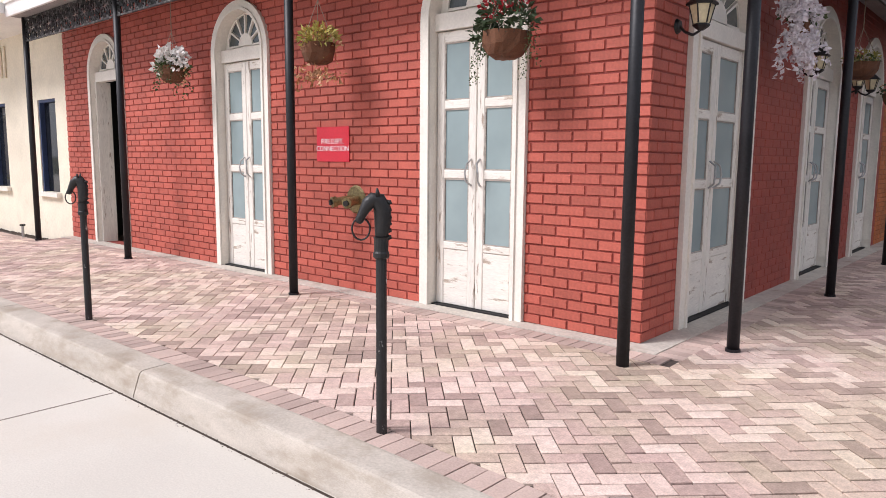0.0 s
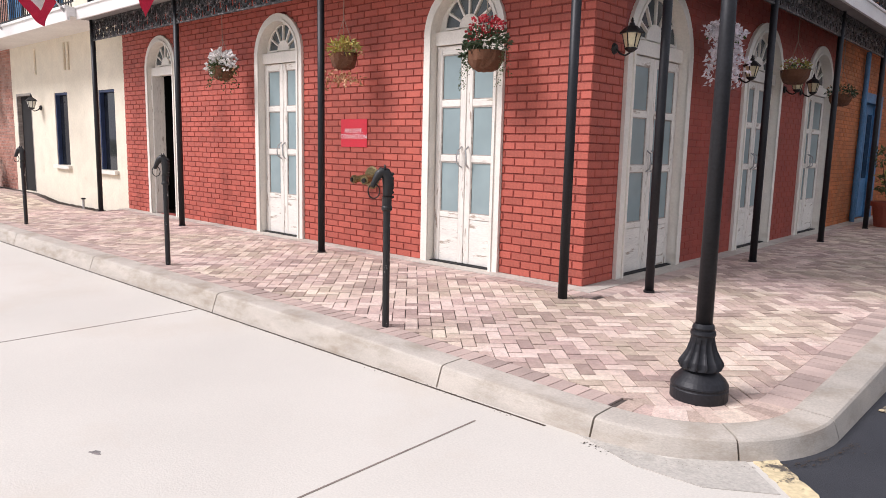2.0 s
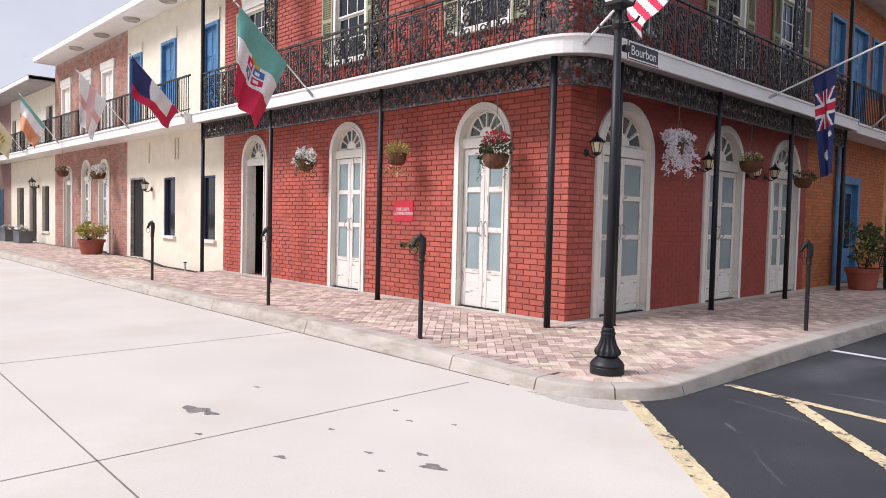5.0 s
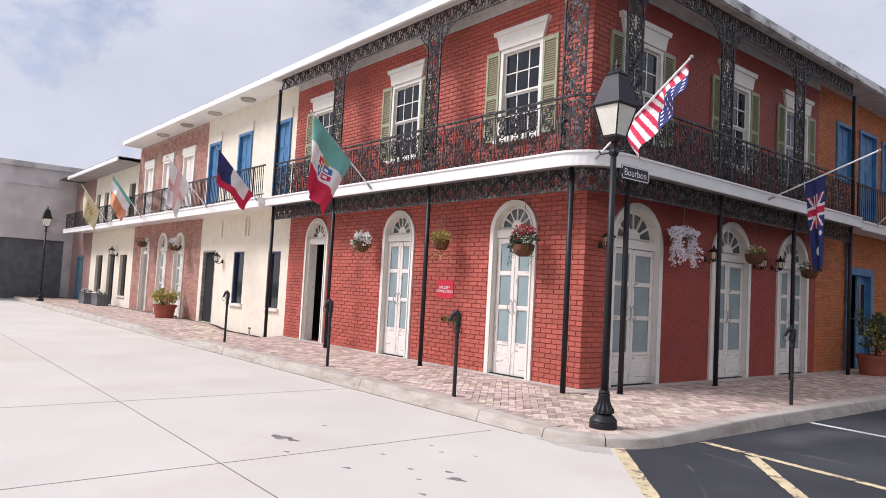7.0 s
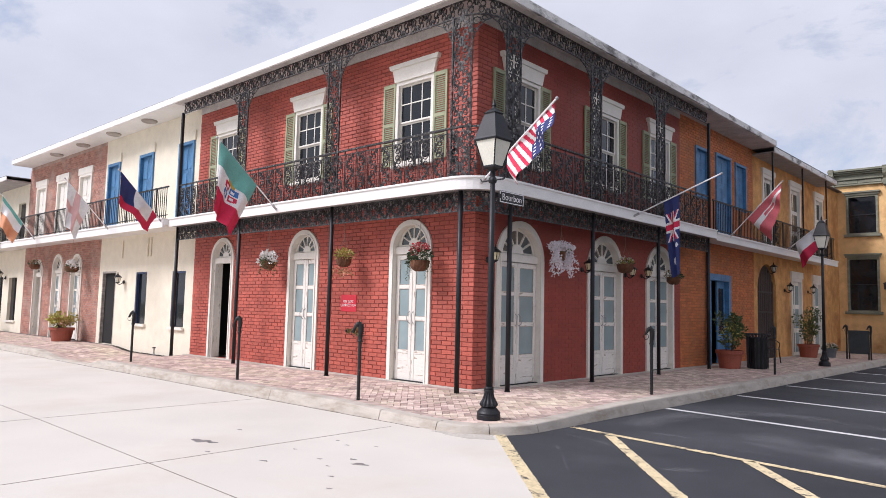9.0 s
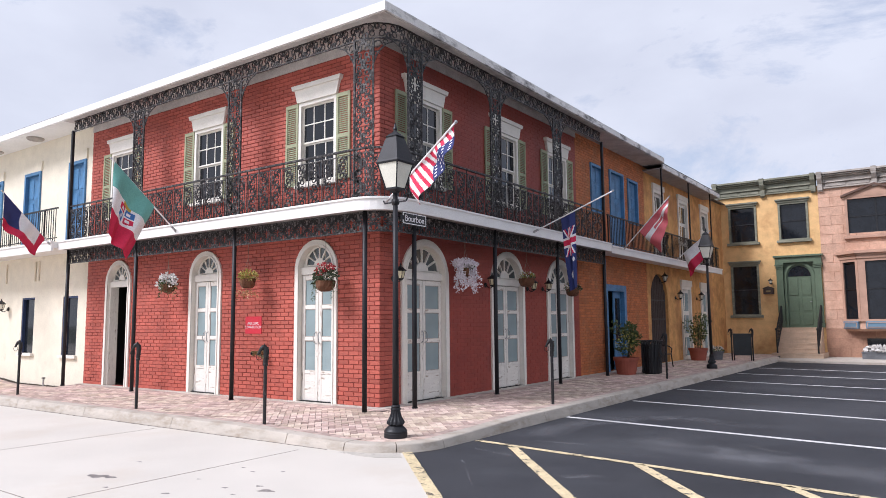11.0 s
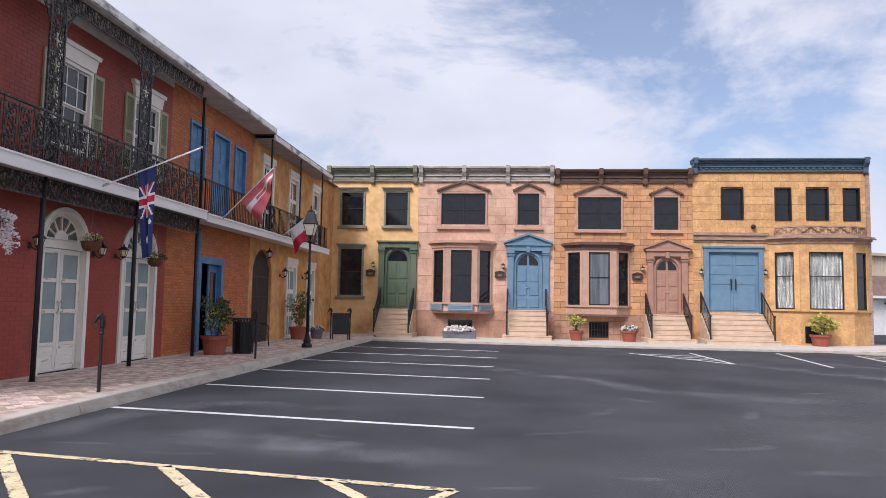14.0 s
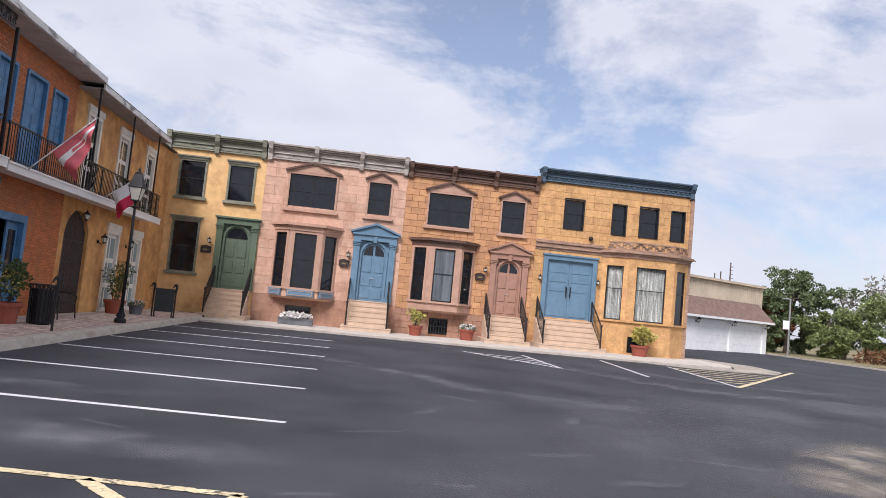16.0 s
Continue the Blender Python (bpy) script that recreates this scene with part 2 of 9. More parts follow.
def paver_mat(name, source):
    """Tumbled concrete pavers: each takes one of several buff, pink and grey-brown tints."""
    m = mat(name, (0.5, 0.4, 0.35), 0.88, vary=0.12, bump=0.45, grain=90)
    n, l = m.node_tree.nodes, m.node_tree.links
    src = n.new("ShaderNodeObjectInfo").outputs["Random"] if source == "object" else n.new("ShaderNodeNewGeometry").outputs["Random Per Island"]
    rp = n.new("ShaderNodeValToRGB")
    rp.color_ramp.interpolation = "CONSTANT"
    tints = ((0.0, (0.53, 0.41, 0.365)), (0.16, (0.66, 0.545, 0.48)), (0.33, (0.44, 0.34, 0.30)), (0.48, (0.59, 0.465, 0.41)), (0.64, (0.50, 0.40, 0.34)), (0.76, (0.71, 0.60, 0.53)), (0.90, (0.38, 0.29, 0.255)))
    els = rp.color_ramp.elements
    els[0].position, els[0].color = tints[0][0], (*tints[0][1], 1)
    els[1].position, els[1].color = tints[1][0], (*tints[1][1], 1)
    for p, c in tints[2:]:
        e = els.new(p)
        e.color = (*c, 1)
    l.new(src, rp.inputs["Fac"])
    hsv = next(q for q in n if q.type == "HUE_SAT")
    pos = n.new("ShaderNodeNewGeometry").outputs["Position"]
    drift = n.new("ShaderNodeTexNoise")
    drift.inputs["Scale"].default_value = 0.8
    drift.inputs["Detail"].default_value = 3
    l.new(pos, drift.inputs["Vector"])
    dr = n.new("ShaderNodeValToRGB")
    dr.color_ramp.elements[0].position, dr.color_ramp.elements[0].color = 0.4, (1.03, 0.95, 0.94, 1)
    dr.color_ramp.elements[1].position, dr.color_ramp.elements[1].color = 0.62, (0.99, 0.99, 0.88, 1)
    l.new(drift.outputs["Fac"], dr.inputs["Fac"])
    speck = n.new("ShaderNodeTexNoise")
    speck.inputs["Scale"].default_value = 26.0
    speck.inputs["Detail"].default_value = 8
    speck.inputs["Roughness"].default_value = 0.8
    l.new(pos, speck.inputs["Vector"])
    sr = n.new("ShaderNodeMapRange")
    sr.inputs["From Min"].default_value, sr.inputs["From Max"].default_value = 0.3, 0.7
    sr.inputs["To Min"].default_value, sr.inputs["To Max"].default_value = 0.72, 1.22
    l.new(speck.outputs["Fac"], sr.inputs["Value"])
    mx = n.new("ShaderNodeMixRGB")
    mx.blend_type = "MULTIPLY"
    mx.inputs["Fac"].default_value = 1.0
    l.new(rp.outputs["Color"], mx.inputs["Color1"])
    l.new(dr.outputs["Color"], mx.inputs["Color2"])
    mx2 = n.new("ShaderNodeMixRGB")
    mx2.blend_type = "MULTIPLY"
    mx2.inputs["Fac"].default_value = 1.0
    l.new(mx.outputs["Color"], mx2.inputs["Color1"])
    l.new(sr.outputs["Result"], mx2.inputs["Color2"])
    l.new(mx2.outputs["Color"], hsv.inputs["Color"])
    return m


M["paver"] = paver_mat("paver_stuff", "island")
M["paver_piece"] = paver_mat("paver_piece", "object")
M["paver_border"] = mat("paver_border", (0.49, 0.37, 0.32), 0.88, vary=0.24, island=0.9, bump=0.45, grain=90)
M["joint"] = mat("paver_joint_sand", (0.085, 0.065, 0.055), 0.95, vary=0.25, bump=0.3)
M["apron"] = mat("apron_concrete", (0.52, 0.47, 0.41), 0.9, vary=0.12, bump=0.3, stain=(0.36, 0.30, 0.24), stain_scale=2.5)
M["stone_yellow"] = mat("stucco_yellow", (0.74, 0.47, 0.21), 0.85, vary=0.16, island=0.3, bump=0.3, stain=(0.46, 0.23, 0.09), stain_scale=1.1, stain_lo=0.5, stain_hi=0.75)
M["stone_pink"] = mat("stone_pink", (0.62, 0.385, 0.275), 0.85, vary=0.16, island=0.35, bump=0.4, grain=14, stain=(0.40, 0.205, 0.13), stain_scale=1.0, stain_lo=0.5, stain_hi=0.75)
M["stone_brown"] = mat("stone_brown", (0.54, 0.285, 0.135), 0.85, vary=0.2, island=0.5, bump=0.4, grain=14, stain=(0.33, 0.16, 0.10), stain_scale=0.9, stain_lo=0.5, stain_hi=0.75)
M["stone_ochre"] = mat("stone_ochre", (0.60, 0.345, 0.145), 0.85, vary=0.2, island=0.35, bump=0.4, grain=12, stain=(0.36, 0.175, 0.075), stain_scale=1.3, stain_lo=0.5, stain_hi=0.75)
M["stone_base"] = mat("stone_base", (0.40, 0.225, 0.15), 0.85, vary=0.2, island=0.5, bump=0.4, grain=14, stain=(0.24, 0.12, 0.085), stain_scale=1.2, stain_lo=0.48, stain_hi=0.7)
M["groove_brown"] = mat("groove_brown", (0.27, 0.125, 0.06), 0.9)
M["groove_ochre"] = mat("groove_ochre", (0.42, 0.225, 0.09), 0.9)
M["groove_pink"] = mat("groove_pink", (0.50, 0.295, 0.205), 0.9)
M["trim_green"] = mat("trim_green", (0.20, 0.20, 0.145), 0.6, vary=0.2, stain=(0.36, 0.34, 0.27), stain_scale=3.0, stain_lo=0.55, stain_hi=0.75, stretch=(0.5, 0.5, 3))
M["trim_grey"] = mat("trim_grey", (0.36, 0.32, 0.28), 0.7, vary=0.2, stain=(0.55, 0.5, 0.45), stain_scale=3.0, stain_lo=0.52, stain_hi=0.72, stretch=(0.5, 0.5, 3))
M["trim_brown"] = mat("trim_brown", (0.12, 0.065, 0.045), 0.6, vary=0.16)
M["trim_pink"] = mat("trim_pink", (0.46, 0.28, 0.2), 0.7, vary=0.1)
M["trim_blue"] = mat("trim_blue", (0.07, 0.11, 0.15), 0.6, vary=0.12)
M["trim_ochre"] = mat("trim_ochre_stone", (0.35, 0.22, 0.155), 0.8, vary=0.25, scale=5.0, stain=(0.5, 0.36, 0.26), stain_scale=3.0, stretch=(0.5, 0.5, 3))
M["step_stone"] = mat("step_sandstone", (0.58, 0.43, 0.31), 0.85, vary=0.1, bump=0.3)
M["eave_board"] = mat("weathered_eave_board", (0.76, 0.74, 0.71), 0.6, vary=0.08, bump=0.1, stain=(0.16, 0.145, 0.135), stain_scale=2.2, stain_lo=0.5, stain_hi=0.66, stretch=(0.7, 0.7, 2))
M["navy_paint"] = mat("navy_paint", (0.03, 0.05, 0.12), 0.5, vary=0.2)
M["flag_faded"] = mat("flag_faded_red", (0.62, 0.13, 0.15), 0.8, vary=0.12, bump=0.05)
M["roof"] = mat("grey_roofing", (0.14, 0.13, 0.13), 0.85, vary=0.2, bump=0.4)
M["eave_soffit"] = mat("eave_soffit", (0.56, 0.52, 0.49), 0.7, vary=0.12, stain=(0.4, 0.36, 0.33), stain_scale=1.6)
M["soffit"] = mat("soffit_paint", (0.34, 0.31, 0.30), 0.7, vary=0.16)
# Near-black base colour: the darkness of unlit rooms is put into it.
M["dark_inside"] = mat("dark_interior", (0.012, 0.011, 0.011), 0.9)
M["grey_stone"] = mat("grey_stone", (0.58, 0.545, 0.53), 0.9, vary=0.2, scale=0.8, bump=0.3, stain=(0.3, 0.27, 0.25), stain_scale=0.5)
M["purple_stucco"] = mat("mauve_stucco", (0.32, 0.2, 0.17), 0.9, vary=0.12)
M["terracotta"] = mat("terracotta", (0.30, 0.078, 0.047), 0.75, vary=0.15, bump=0.2)
M["soil"] = mat("soil", (0.05, 0.035, 0.025), 0.95, vary=0.3, bump=0.5)
M["leaf"] = mat("leaf_green", (0.075, 0.11, 0.035), 0.55, vary=0.25, island=0.8, bump=0.0)
M["leaf_yellow"] = mat("leaf_yellow", (0.42, 0.38, 0.09), 0.55, vary=0.25, island=0.8, bump=0.0)
M["leaf_dark"] = mat("leaf_dark", (0.045, 0.075, 0.03), 0.55, vary=0.3, island=0.9, bump=0.0)
M["petal_white"] = mat("petal_white", (0.8, 0.77, 0.74), 0.6, vary=0.1, island=0.4, bump=0.0)
M["petal_red"] = mat("petal_red", (0.45, 0.02, 0.03), 0.6, vary=0.25, island=0.6, bump=0.0)
M["petal_lilac"] = mat("petal_lilac", (0.86, 0.80, 0.83), 0.6, vary=0.15, island=0.6, bump=0.0)
M["petal_orange"] = mat("petal_orange", (0.56, 0.31, 0.16), 0.6, vary=0.2, island=0.6, bump=0.0)
M["coir"] = mat("coir_basket", (0.14, 0.06, 0.03), 0.95, vary=0.3, bump=0.8, grain=120)
M["cord"] = mat("cord", (0.3, 0.25, 0.19), 0.9)
M["lamp_glass"] = mat("lamp_opal_glass", (0.74, 0.72, 0.62), 0.25, vary=0.06, bump=0.0)
M["amber_glass"] = mat("lamp_amber_glass", (0.72, 0.63, 0.40), 0.25, vary=0.1, bump=0.0)
M["grey_metal"] = mat("galvanised", (0.42, 0.42, 0.42), 0.4, metal=0.7, vary=0.1)
M["brass"] = mat("weathered_brass", (0.24, 0.19, 0.09), 0.5, metal=0.6, vary=0.3, bump=0.2)
M["sign_red"] = mat("sign_red", (0.62, 0.02, 0.04), 0.4, vary=0.05, bump=0.0)
M["sign_white"] = mat("sign_white", (0.85, 0.83, 0.82), 0.45, vary=0.03, bump=0.0)
M["black_plastic"] = mat("black_plastic", (0.012, 0.012, 0.014), 0.4, vary=0.2)
M["garage_white"] = mat("garage_white", (0.88, 0.875, 0.85), 0.6, vary=0.05)
M["garage_wall"] = mat("garage_wall", (0.6, 0.5, 0.37), 0.85, vary=0.15, scale=0.6)
M["roof_brown"] = mat("brown_shingle", (0.2, 0.13, 0.105), 0.9, vary=0.2, bump=0.5, grain=25)
M["grass"] = mat("dry_grass", (0.2, 0.17, 0.08), 0.95, vary=0.25, scale=1.0, bump=0.5, stain=(0.3, 0.26, 0.16), stain_scale=0.6)
M["ground"] = mat("far_ground", (0.10, 0.105, 0.06), 0.95, vary=0.25, scale=0.3, bump=0.3)
M["bark"] = mat("bark", (0.11, 0.08, 0.06), 0.95, vary=0.3, bump=0.8, grain=25)
M["box_iron"] = mat("box_iron", (0.045, 0.028, 0.024), 0.5, vary=0.25)
M["board_dark"] = mat("board_dark", (0.035, 0.045, 0.05), 0.5, vary=0.2)
M["planter"] = mat("grey_planter", (0.13, 0.135, 0.145), 0.8, vary=0.2)
M["petal_yellow"] = mat("petal_yellow", (0.62, 0.5, 0.14), 0.6, vary=0.2, island=0.6, bump=0.0)
M["curtain"] = mat("sheer_curtain", (0.27, 0.265, 0.245), 0.9, vary=0.4, scale=2.0, stretch=(6, 6, 0.4))
for _k, _c in (("flag_red", (0.58, 0.02, 0.07)), ("flag_azure", (0.05, 0.16, 0.42)), ("flag_white", (0.78, 0.76, 0.75)), ("flag_blue", (0.025, 0.035, 0.14)), ("flag_teal", (0.16, 0.42, 0.37)),
               ("flag_pink", (0.70, 0.42, 0.40)), ("flag_orange", (0.68, 0.3, 0.16)), ("flag_cream", (0.66, 0.60, 0.38)), ("flag_gold", (0.5, 0.33, 0.05))):
    M[_k] = mat(_k, _c, 0.8, vary=0.1, bump=0.05)


# ---- building helpers ----
def part(name, bm, material, parent=None, label="", smooth=False):
    """One mesh object from a bmesh (or a mesh), under a thing or a part."""
    if isinstance(bm, bpy.types.Mesh):
        me = bm
    else:
        me = bpy.data.meshes.new(name)
        bm.to_mesh(me)
        bm.free()
    if material is not None and not me.materials:
        me.materials.append(M[material] if isinstance(material, str) else material)
    if smooth:
        me.shade_smooth()
    ob = new(name, me)
    if parent is not None:
        ob.parent = parent
    if label:
        ob["label"] = label
    return ob


def thing(name, label, category, m=None, group="", kind=""):
    ob = new(name)
    ob.empty_display_size = 0.1
    if m is not None:
        ob.matrix_basis = m
    return tagged(ob, label, category, group, kind)


def joint(name, parent, x=0, y=0, z=0, rz=0):
    """An empty part that holds sub-parts."""
    ob = new(name)
    ob.parent = parent
    ob.matrix_basis = pose(x, y, z, 0, 0, rz)
    return ob


def box(bm, x0, x1, y0, y1, z0, z1, bevel=0.0):
    r = bmesh.ops.create_cube(bm, size=1, matrix=Matrix.Translation(((x0 + x1) / 2, (y0 + y1) / 2, (z0 + z1) / 2)) @ Matrix.Diagonal((abs(x1 - x0), abs(y1 - y0), abs(z1 - z0), 1)))
    if bevel:
        es = list({e for v in r["verts"] for e in v.link_edges})
        bmesh.ops.bevel(bm, geom=es, offset=bevel, segments=1, affect="EDGES")
    return bm


def boxes(*rows, bevel=0.0):
    bm = bmesh.new()
    for r in rows:
        box(bm, *r, bevel=bevel)
    return bm


def bars(rows):
    """A quick mesh of many plain boxes (x0, x1, y0, y1, z0, z1)."""
    v, f = [], []
    for x0, x1, y0, y1, z0, z1 in rows:
        i = len(v)
        v += [(x0, y0, z0), (x1, y0, z0), (x1, y1, z0), (x0, y1, z0), (x0, y0, z1), (x1, y0, z1), (x1, y1, z1), (x0, y1, z1)]
        f += [(i, i + 3, i + 2, i + 1), (i + 4, i + 5, i + 6, i + 7), (i, i + 1, i + 5, i + 4), (i + 1, i + 2, i + 6, i + 5), (i + 2, i + 3, i + 7, i + 6), (i + 3, i, i + 4, i + 7)]
    me = bpy.data.meshes.new("bars")
    me.from_pydata(v, [], f)
    return me


def tube(bm, p, q, r0, r1=None, n=10, caps=True):
    p, q = Vector(p), Vector(q)
    d = q - p
    m = Matrix.Translation((p + q) / 2) @ d.to_track_quat("Z", "Y").to_matrix().to_4x4()
    bmesh.ops.create_cone(bm, cap_ends=caps, segments=n, radius1=r0, radius2=r0 if r1 is None else r1, depth=d.length, matrix=m)
    return bm


def lathe(bm, profile, n=16, flutes=None):
    """Surface of revolution about z; profile of (radius, height). flutes: (from z, to z, depth)."""
    rings = []
    for r, z in profile:
        ring = []
        for k in range(n):
            rr = r
            if flutes and flutes[0] <= z <= flutes[1]:
                rr = r * (1 - flutes[2] * abs(math.sin(math.pi * k * 14 / n)) ** 0.6)
            a = 2 * math.pi * k / n
            ring.append(bm.verts.new((rr * math.cos(a), rr * math.sin(a), z)))
        rings.append(ring)
    for a, b in zip(rings, rings[1:]):
        for k in range(n):
            bm.faces.new((a[k], a[(k + 1) % n], b[(k + 1) % n], b[k]))
    bm.faces.new(list(reversed(rings[0])))
    bm.faces.new(rings[-1])
    return bm


def prism(bm, pts, y0, y1):
    """Extrude a polygon in the x-z plane (list of (x, z)) from y0 to y1."""
    a = [bm.verts.new((x, y0, z)) for x, z in pts]
    b = [bm.verts.new((x, y1, z)) for x, z in pts]
    bm.faces.new(a)
    bm.faces.new(list(reversed(b)))
    n = len(pts)
    for k in range(n):
        bm.faces.new((a[(k + 1) % n], a[k], b[k], b[(k + 1) % n]))
    return bm


def fixed(bm):
    bmesh.ops.recalc_face_normals(bm, faces=bm.faces)
    return bm


def slab(bm, pts, z0, z1):
    """Extrude a polygon in plan (list of (x, y)) from z0 up to z1."""
    a = [bm.verts.new((x, y, z0)) for x, y in pts]
    b = [bm.verts.new((x, y, z1)) for x, y in pts]
    bm.faces.new(list(reversed(a)))
    bm.faces.new(b)
    n = len(pts)
    for k in range(n):
        bm.faces.new((a[k], a[(k + 1) % n], b[(k + 1) % n], b[k]))
    return bm


def arc(cx, cz, r, a0, a1, n=14):
    return [(cx + r * math.cos(radians(a0 + (a1 - a0) * k / n)), cz + r * math.sin(radians(a0 + (a1 - a0) * k / n))) for k in range(n + 1)]


def wall_mesh(u0, u1, z0, z1, y0, y1, openings):
    """One connected wall with thickness and rectangular openings (ua, ub, za, zb)."""
    us = sorted({round(q, 5) for q in (u0, u1, *[min(max(q, u0), u1) for o in openings for q in o[:2]])})
    zs = sorted({round(q, 5) for q in (z0, z1, *[min(max(q, z0), z1) for o in openings for q in o[2:]])})
    nu, nz = len(us) - 1, len(zs) - 1

    def solid(i, k):
        if not (0 <= i < nu and 0 <= k < nz):
            return False
        a, b = (us[i] + us[i + 1]) / 2, (zs[k] + zs[k + 1]) / 2
        return not any(o[0] < a < o[1] and o[2] < b < o[3] for o in openings)
    v, f, at = [], [], {}

    def vert(i, k, s):
        key = (i, k, s)
        if key not in at:
            at[key] = len(v)
            v.append((us[i], y1 if s else y0, zs[k]))
        return at[key]
    for i in range(nu):
        for k in range(nz):
            if not solid(i, k):
                continue
            f.append((vert(i, k, 0), vert(i + 1, k, 0), vert(i + 1, k + 1, 0), vert(i, k + 1, 0)))
            f.append((vert(i, k + 1, 1), vert(i + 1, k + 1, 1), vert(i + 1, k, 1), vert(i, k, 1)))
            if not solid(i - 1, k):
                f.append((vert(i, k, 1), vert(i, k, 0), vert(i, k + 1, 0), vert(i, k + 1, 1)))
            if not solid(i + 1, k):
                f.append((vert(i + 1, k, 0), vert(i + 1, k, 1), vert(i + 1, k + 1, 1), vert(i + 1, k + 1, 0)))
            if not solid(i, k - 1):
                f.append((vert(i, k, 1), vert(i + 1, k, 1), vert(i + 1, k, 0), vert(i, k, 0)))
            if not solid(i, k + 1):
                f.append((vert(i, k + 1, 0), vert(i + 1, k + 1, 0), vert(i + 1, k + 1, 1), vert(i, k + 1, 1)))
    me = bpy.data.meshes.new("wall")
    me.from_pydata(v, [], f)
    return me


def half_width(o, z):
    """Half the width of an opening (centre, half width, bottom, top, arched) at a height, or 0."""
    c, w, b, t, arched = o
    if z < b or z > t:
        return 0.0
    if not arched or z < t - w:
        return w
    return math.sqrt(max(0.0, w * w - (z - t + w) ** 2))


def brick_mesh(sx, sz, depth, chamfer=0.004):
    """One brick, its back left open, set at its lower left corner and proud towards -y."""
    c = chamfer
    v = [(0, 0, 0), (sx, 0, 0), (sx, 0, sz), (0, 0, sz), (c, -depth, c), (sx - c, -depth, c), (sx - c, -depth, sz - c), (c, -depth, sz - c)]
    f = [(4, 5, 6, 7), (0, 1, 5, 4), (1, 2, 6, 5), (2, 3, 7, 6), (3, 0, 4, 7)]
    return v, f


def lay_bricks(name, parent, u0, u1, z0, z1, openings, length, course, gap, depth, material, y=0.0, near=None, piece=None, jitter=0.002, seed=1, label=""):
    """Bricks in running bond on the face of a wall. near: (ua, ub, za, zb) in which whole bricks are objects of their own."""
    rng = random.Random(seed)
    verts, faces, singles = [], [], []
    n = int(round((z1 - z0) / course))
    for k in range(n):
        za, zb = z0 + k * course + gap / 2, z0 + (k + 1) * course - gap / 2
        zm = (za + zb) / 2
        cuts = sorted((o[0] - half_width(o, zm), o[0] + half_width(o, zm)) for o in openings if half_width(o, zm) > 0)
        spans, a = [], u0
        for c0, c1 in cuts:
            if c0 > a:
                spans.append((a, min(c0, u1)))
            a = max(a, c1)
        if a < u1:
            spans.append((a, u1))
        start = u0 - (length / 2 if k % 2 else 0.0)
        for s0, s1 in spans:
            j = int((s0 - start) / length)
            while True:
                b0, b1 = start + j * length, start + (j + 1) * length
                j += 1
                if b0 >= s1:
                    break
                x0, x1 = max(b0 + gap / 2, s0), min(b1 - gap / 2, s1)
                if x1 - x0 < 0.025:
                    continue
                whole = x1 - x0 > length - gap - 1e-4
                if near and whole and near[0] < x0 and x1 < near[1] and near[2] < za and zb < near[3]:
                    singles.append((x0, za))
                    continue
                dv, df = brick_mesh(x1 - x0, zb - za, depth + rng.uniform(-jitter, jitter))
                i = len(verts)
                dz = rng.uniform(-jitter, jitter) * 0.6
                verts += [(p[0] + x0, p[1] + y, p[2] + za + dz) for p in dv]
                faces += [tuple(q + i for q in g) for g in df]
    me = bpy.data.meshes.new(name)
    me.from_pydata(verts, [], faces)
    ob = part(name, me, material, parent, label)
    ob["kind"] = "stuff"
    if singles:
        v, f = brick_mesh(length - gap, course - gap, depth)
        me = bpy.data.meshes.new("brick")
        me.from_pydata(v, [], f)
        me.materials.append(M[piece])
        for x0, za in singles:
            o = part("brick", me, None, parent)
            o.location = (x0, y + rng.uniform(-0.002, 0.002), za + rng.uniform(-0.001, 0.001))
    return ob


# Local frames of the facades: x along the wall, -y outwards, z up.
FA = pose(0, 0, 0)
FB = pose(0, 0, 0, 0, 0, 90)
FY = pose(0, 25.5, 0)


# ---- ground, road, parking lot, kerbs ----
ROAD, LOT = -0.165, -0.172
tagged(part("ground", boxes((-900, 900, -900, 900, -0.6, -0.2)), "ground"), "flat ground of dry grass reaching the horizon", "ground", kind="structure")
bm = bmesh.new()
slab(bm, [(-60, -60), (60.03, -60), (2.63, -2.60), (2.5, -2.3), (-60, -2.3)], -0.3, ROAD)
tagged(part("road", fixed(bm), "road"), "pale cream concrete road with cut joints and dark oil spots", "road", kind="structure")
bm = bmesh.new()
slab(bm, [(60.05, -60), (70, -60), (70, 60), (44, 60), (34, 44), (2.5, 44), (2.5, -2.35), (2.65, -2.6)], -0.3, LOT)
tagged(part("parking_lot", fixed(bm), "asphalt"), "dark sealed asphalt parking lot with faint scuffs", "parking lot", kind="structure")


def strip(name, pts, width, z, material, parent=None):
    """A flat painted line along a path, 4 mm thick."""
    bm = bmesh.new()
    for (x0, y0), (x1, y1) in zip(pts, pts[1:]):
        d = Vector((x1 - x0, y1 - y0)).normalized()
        nx, ny = -d.y * width / 2, d.x * width / 2
        slab(bm, [(x0 - nx, y0 - ny), (x1 - nx, y1 - ny), (x1 + nx, y1 + ny), (x0 + nx, y0 + ny)], z, z + 0.004)
    return part(name, fixed(bm), material, parent)


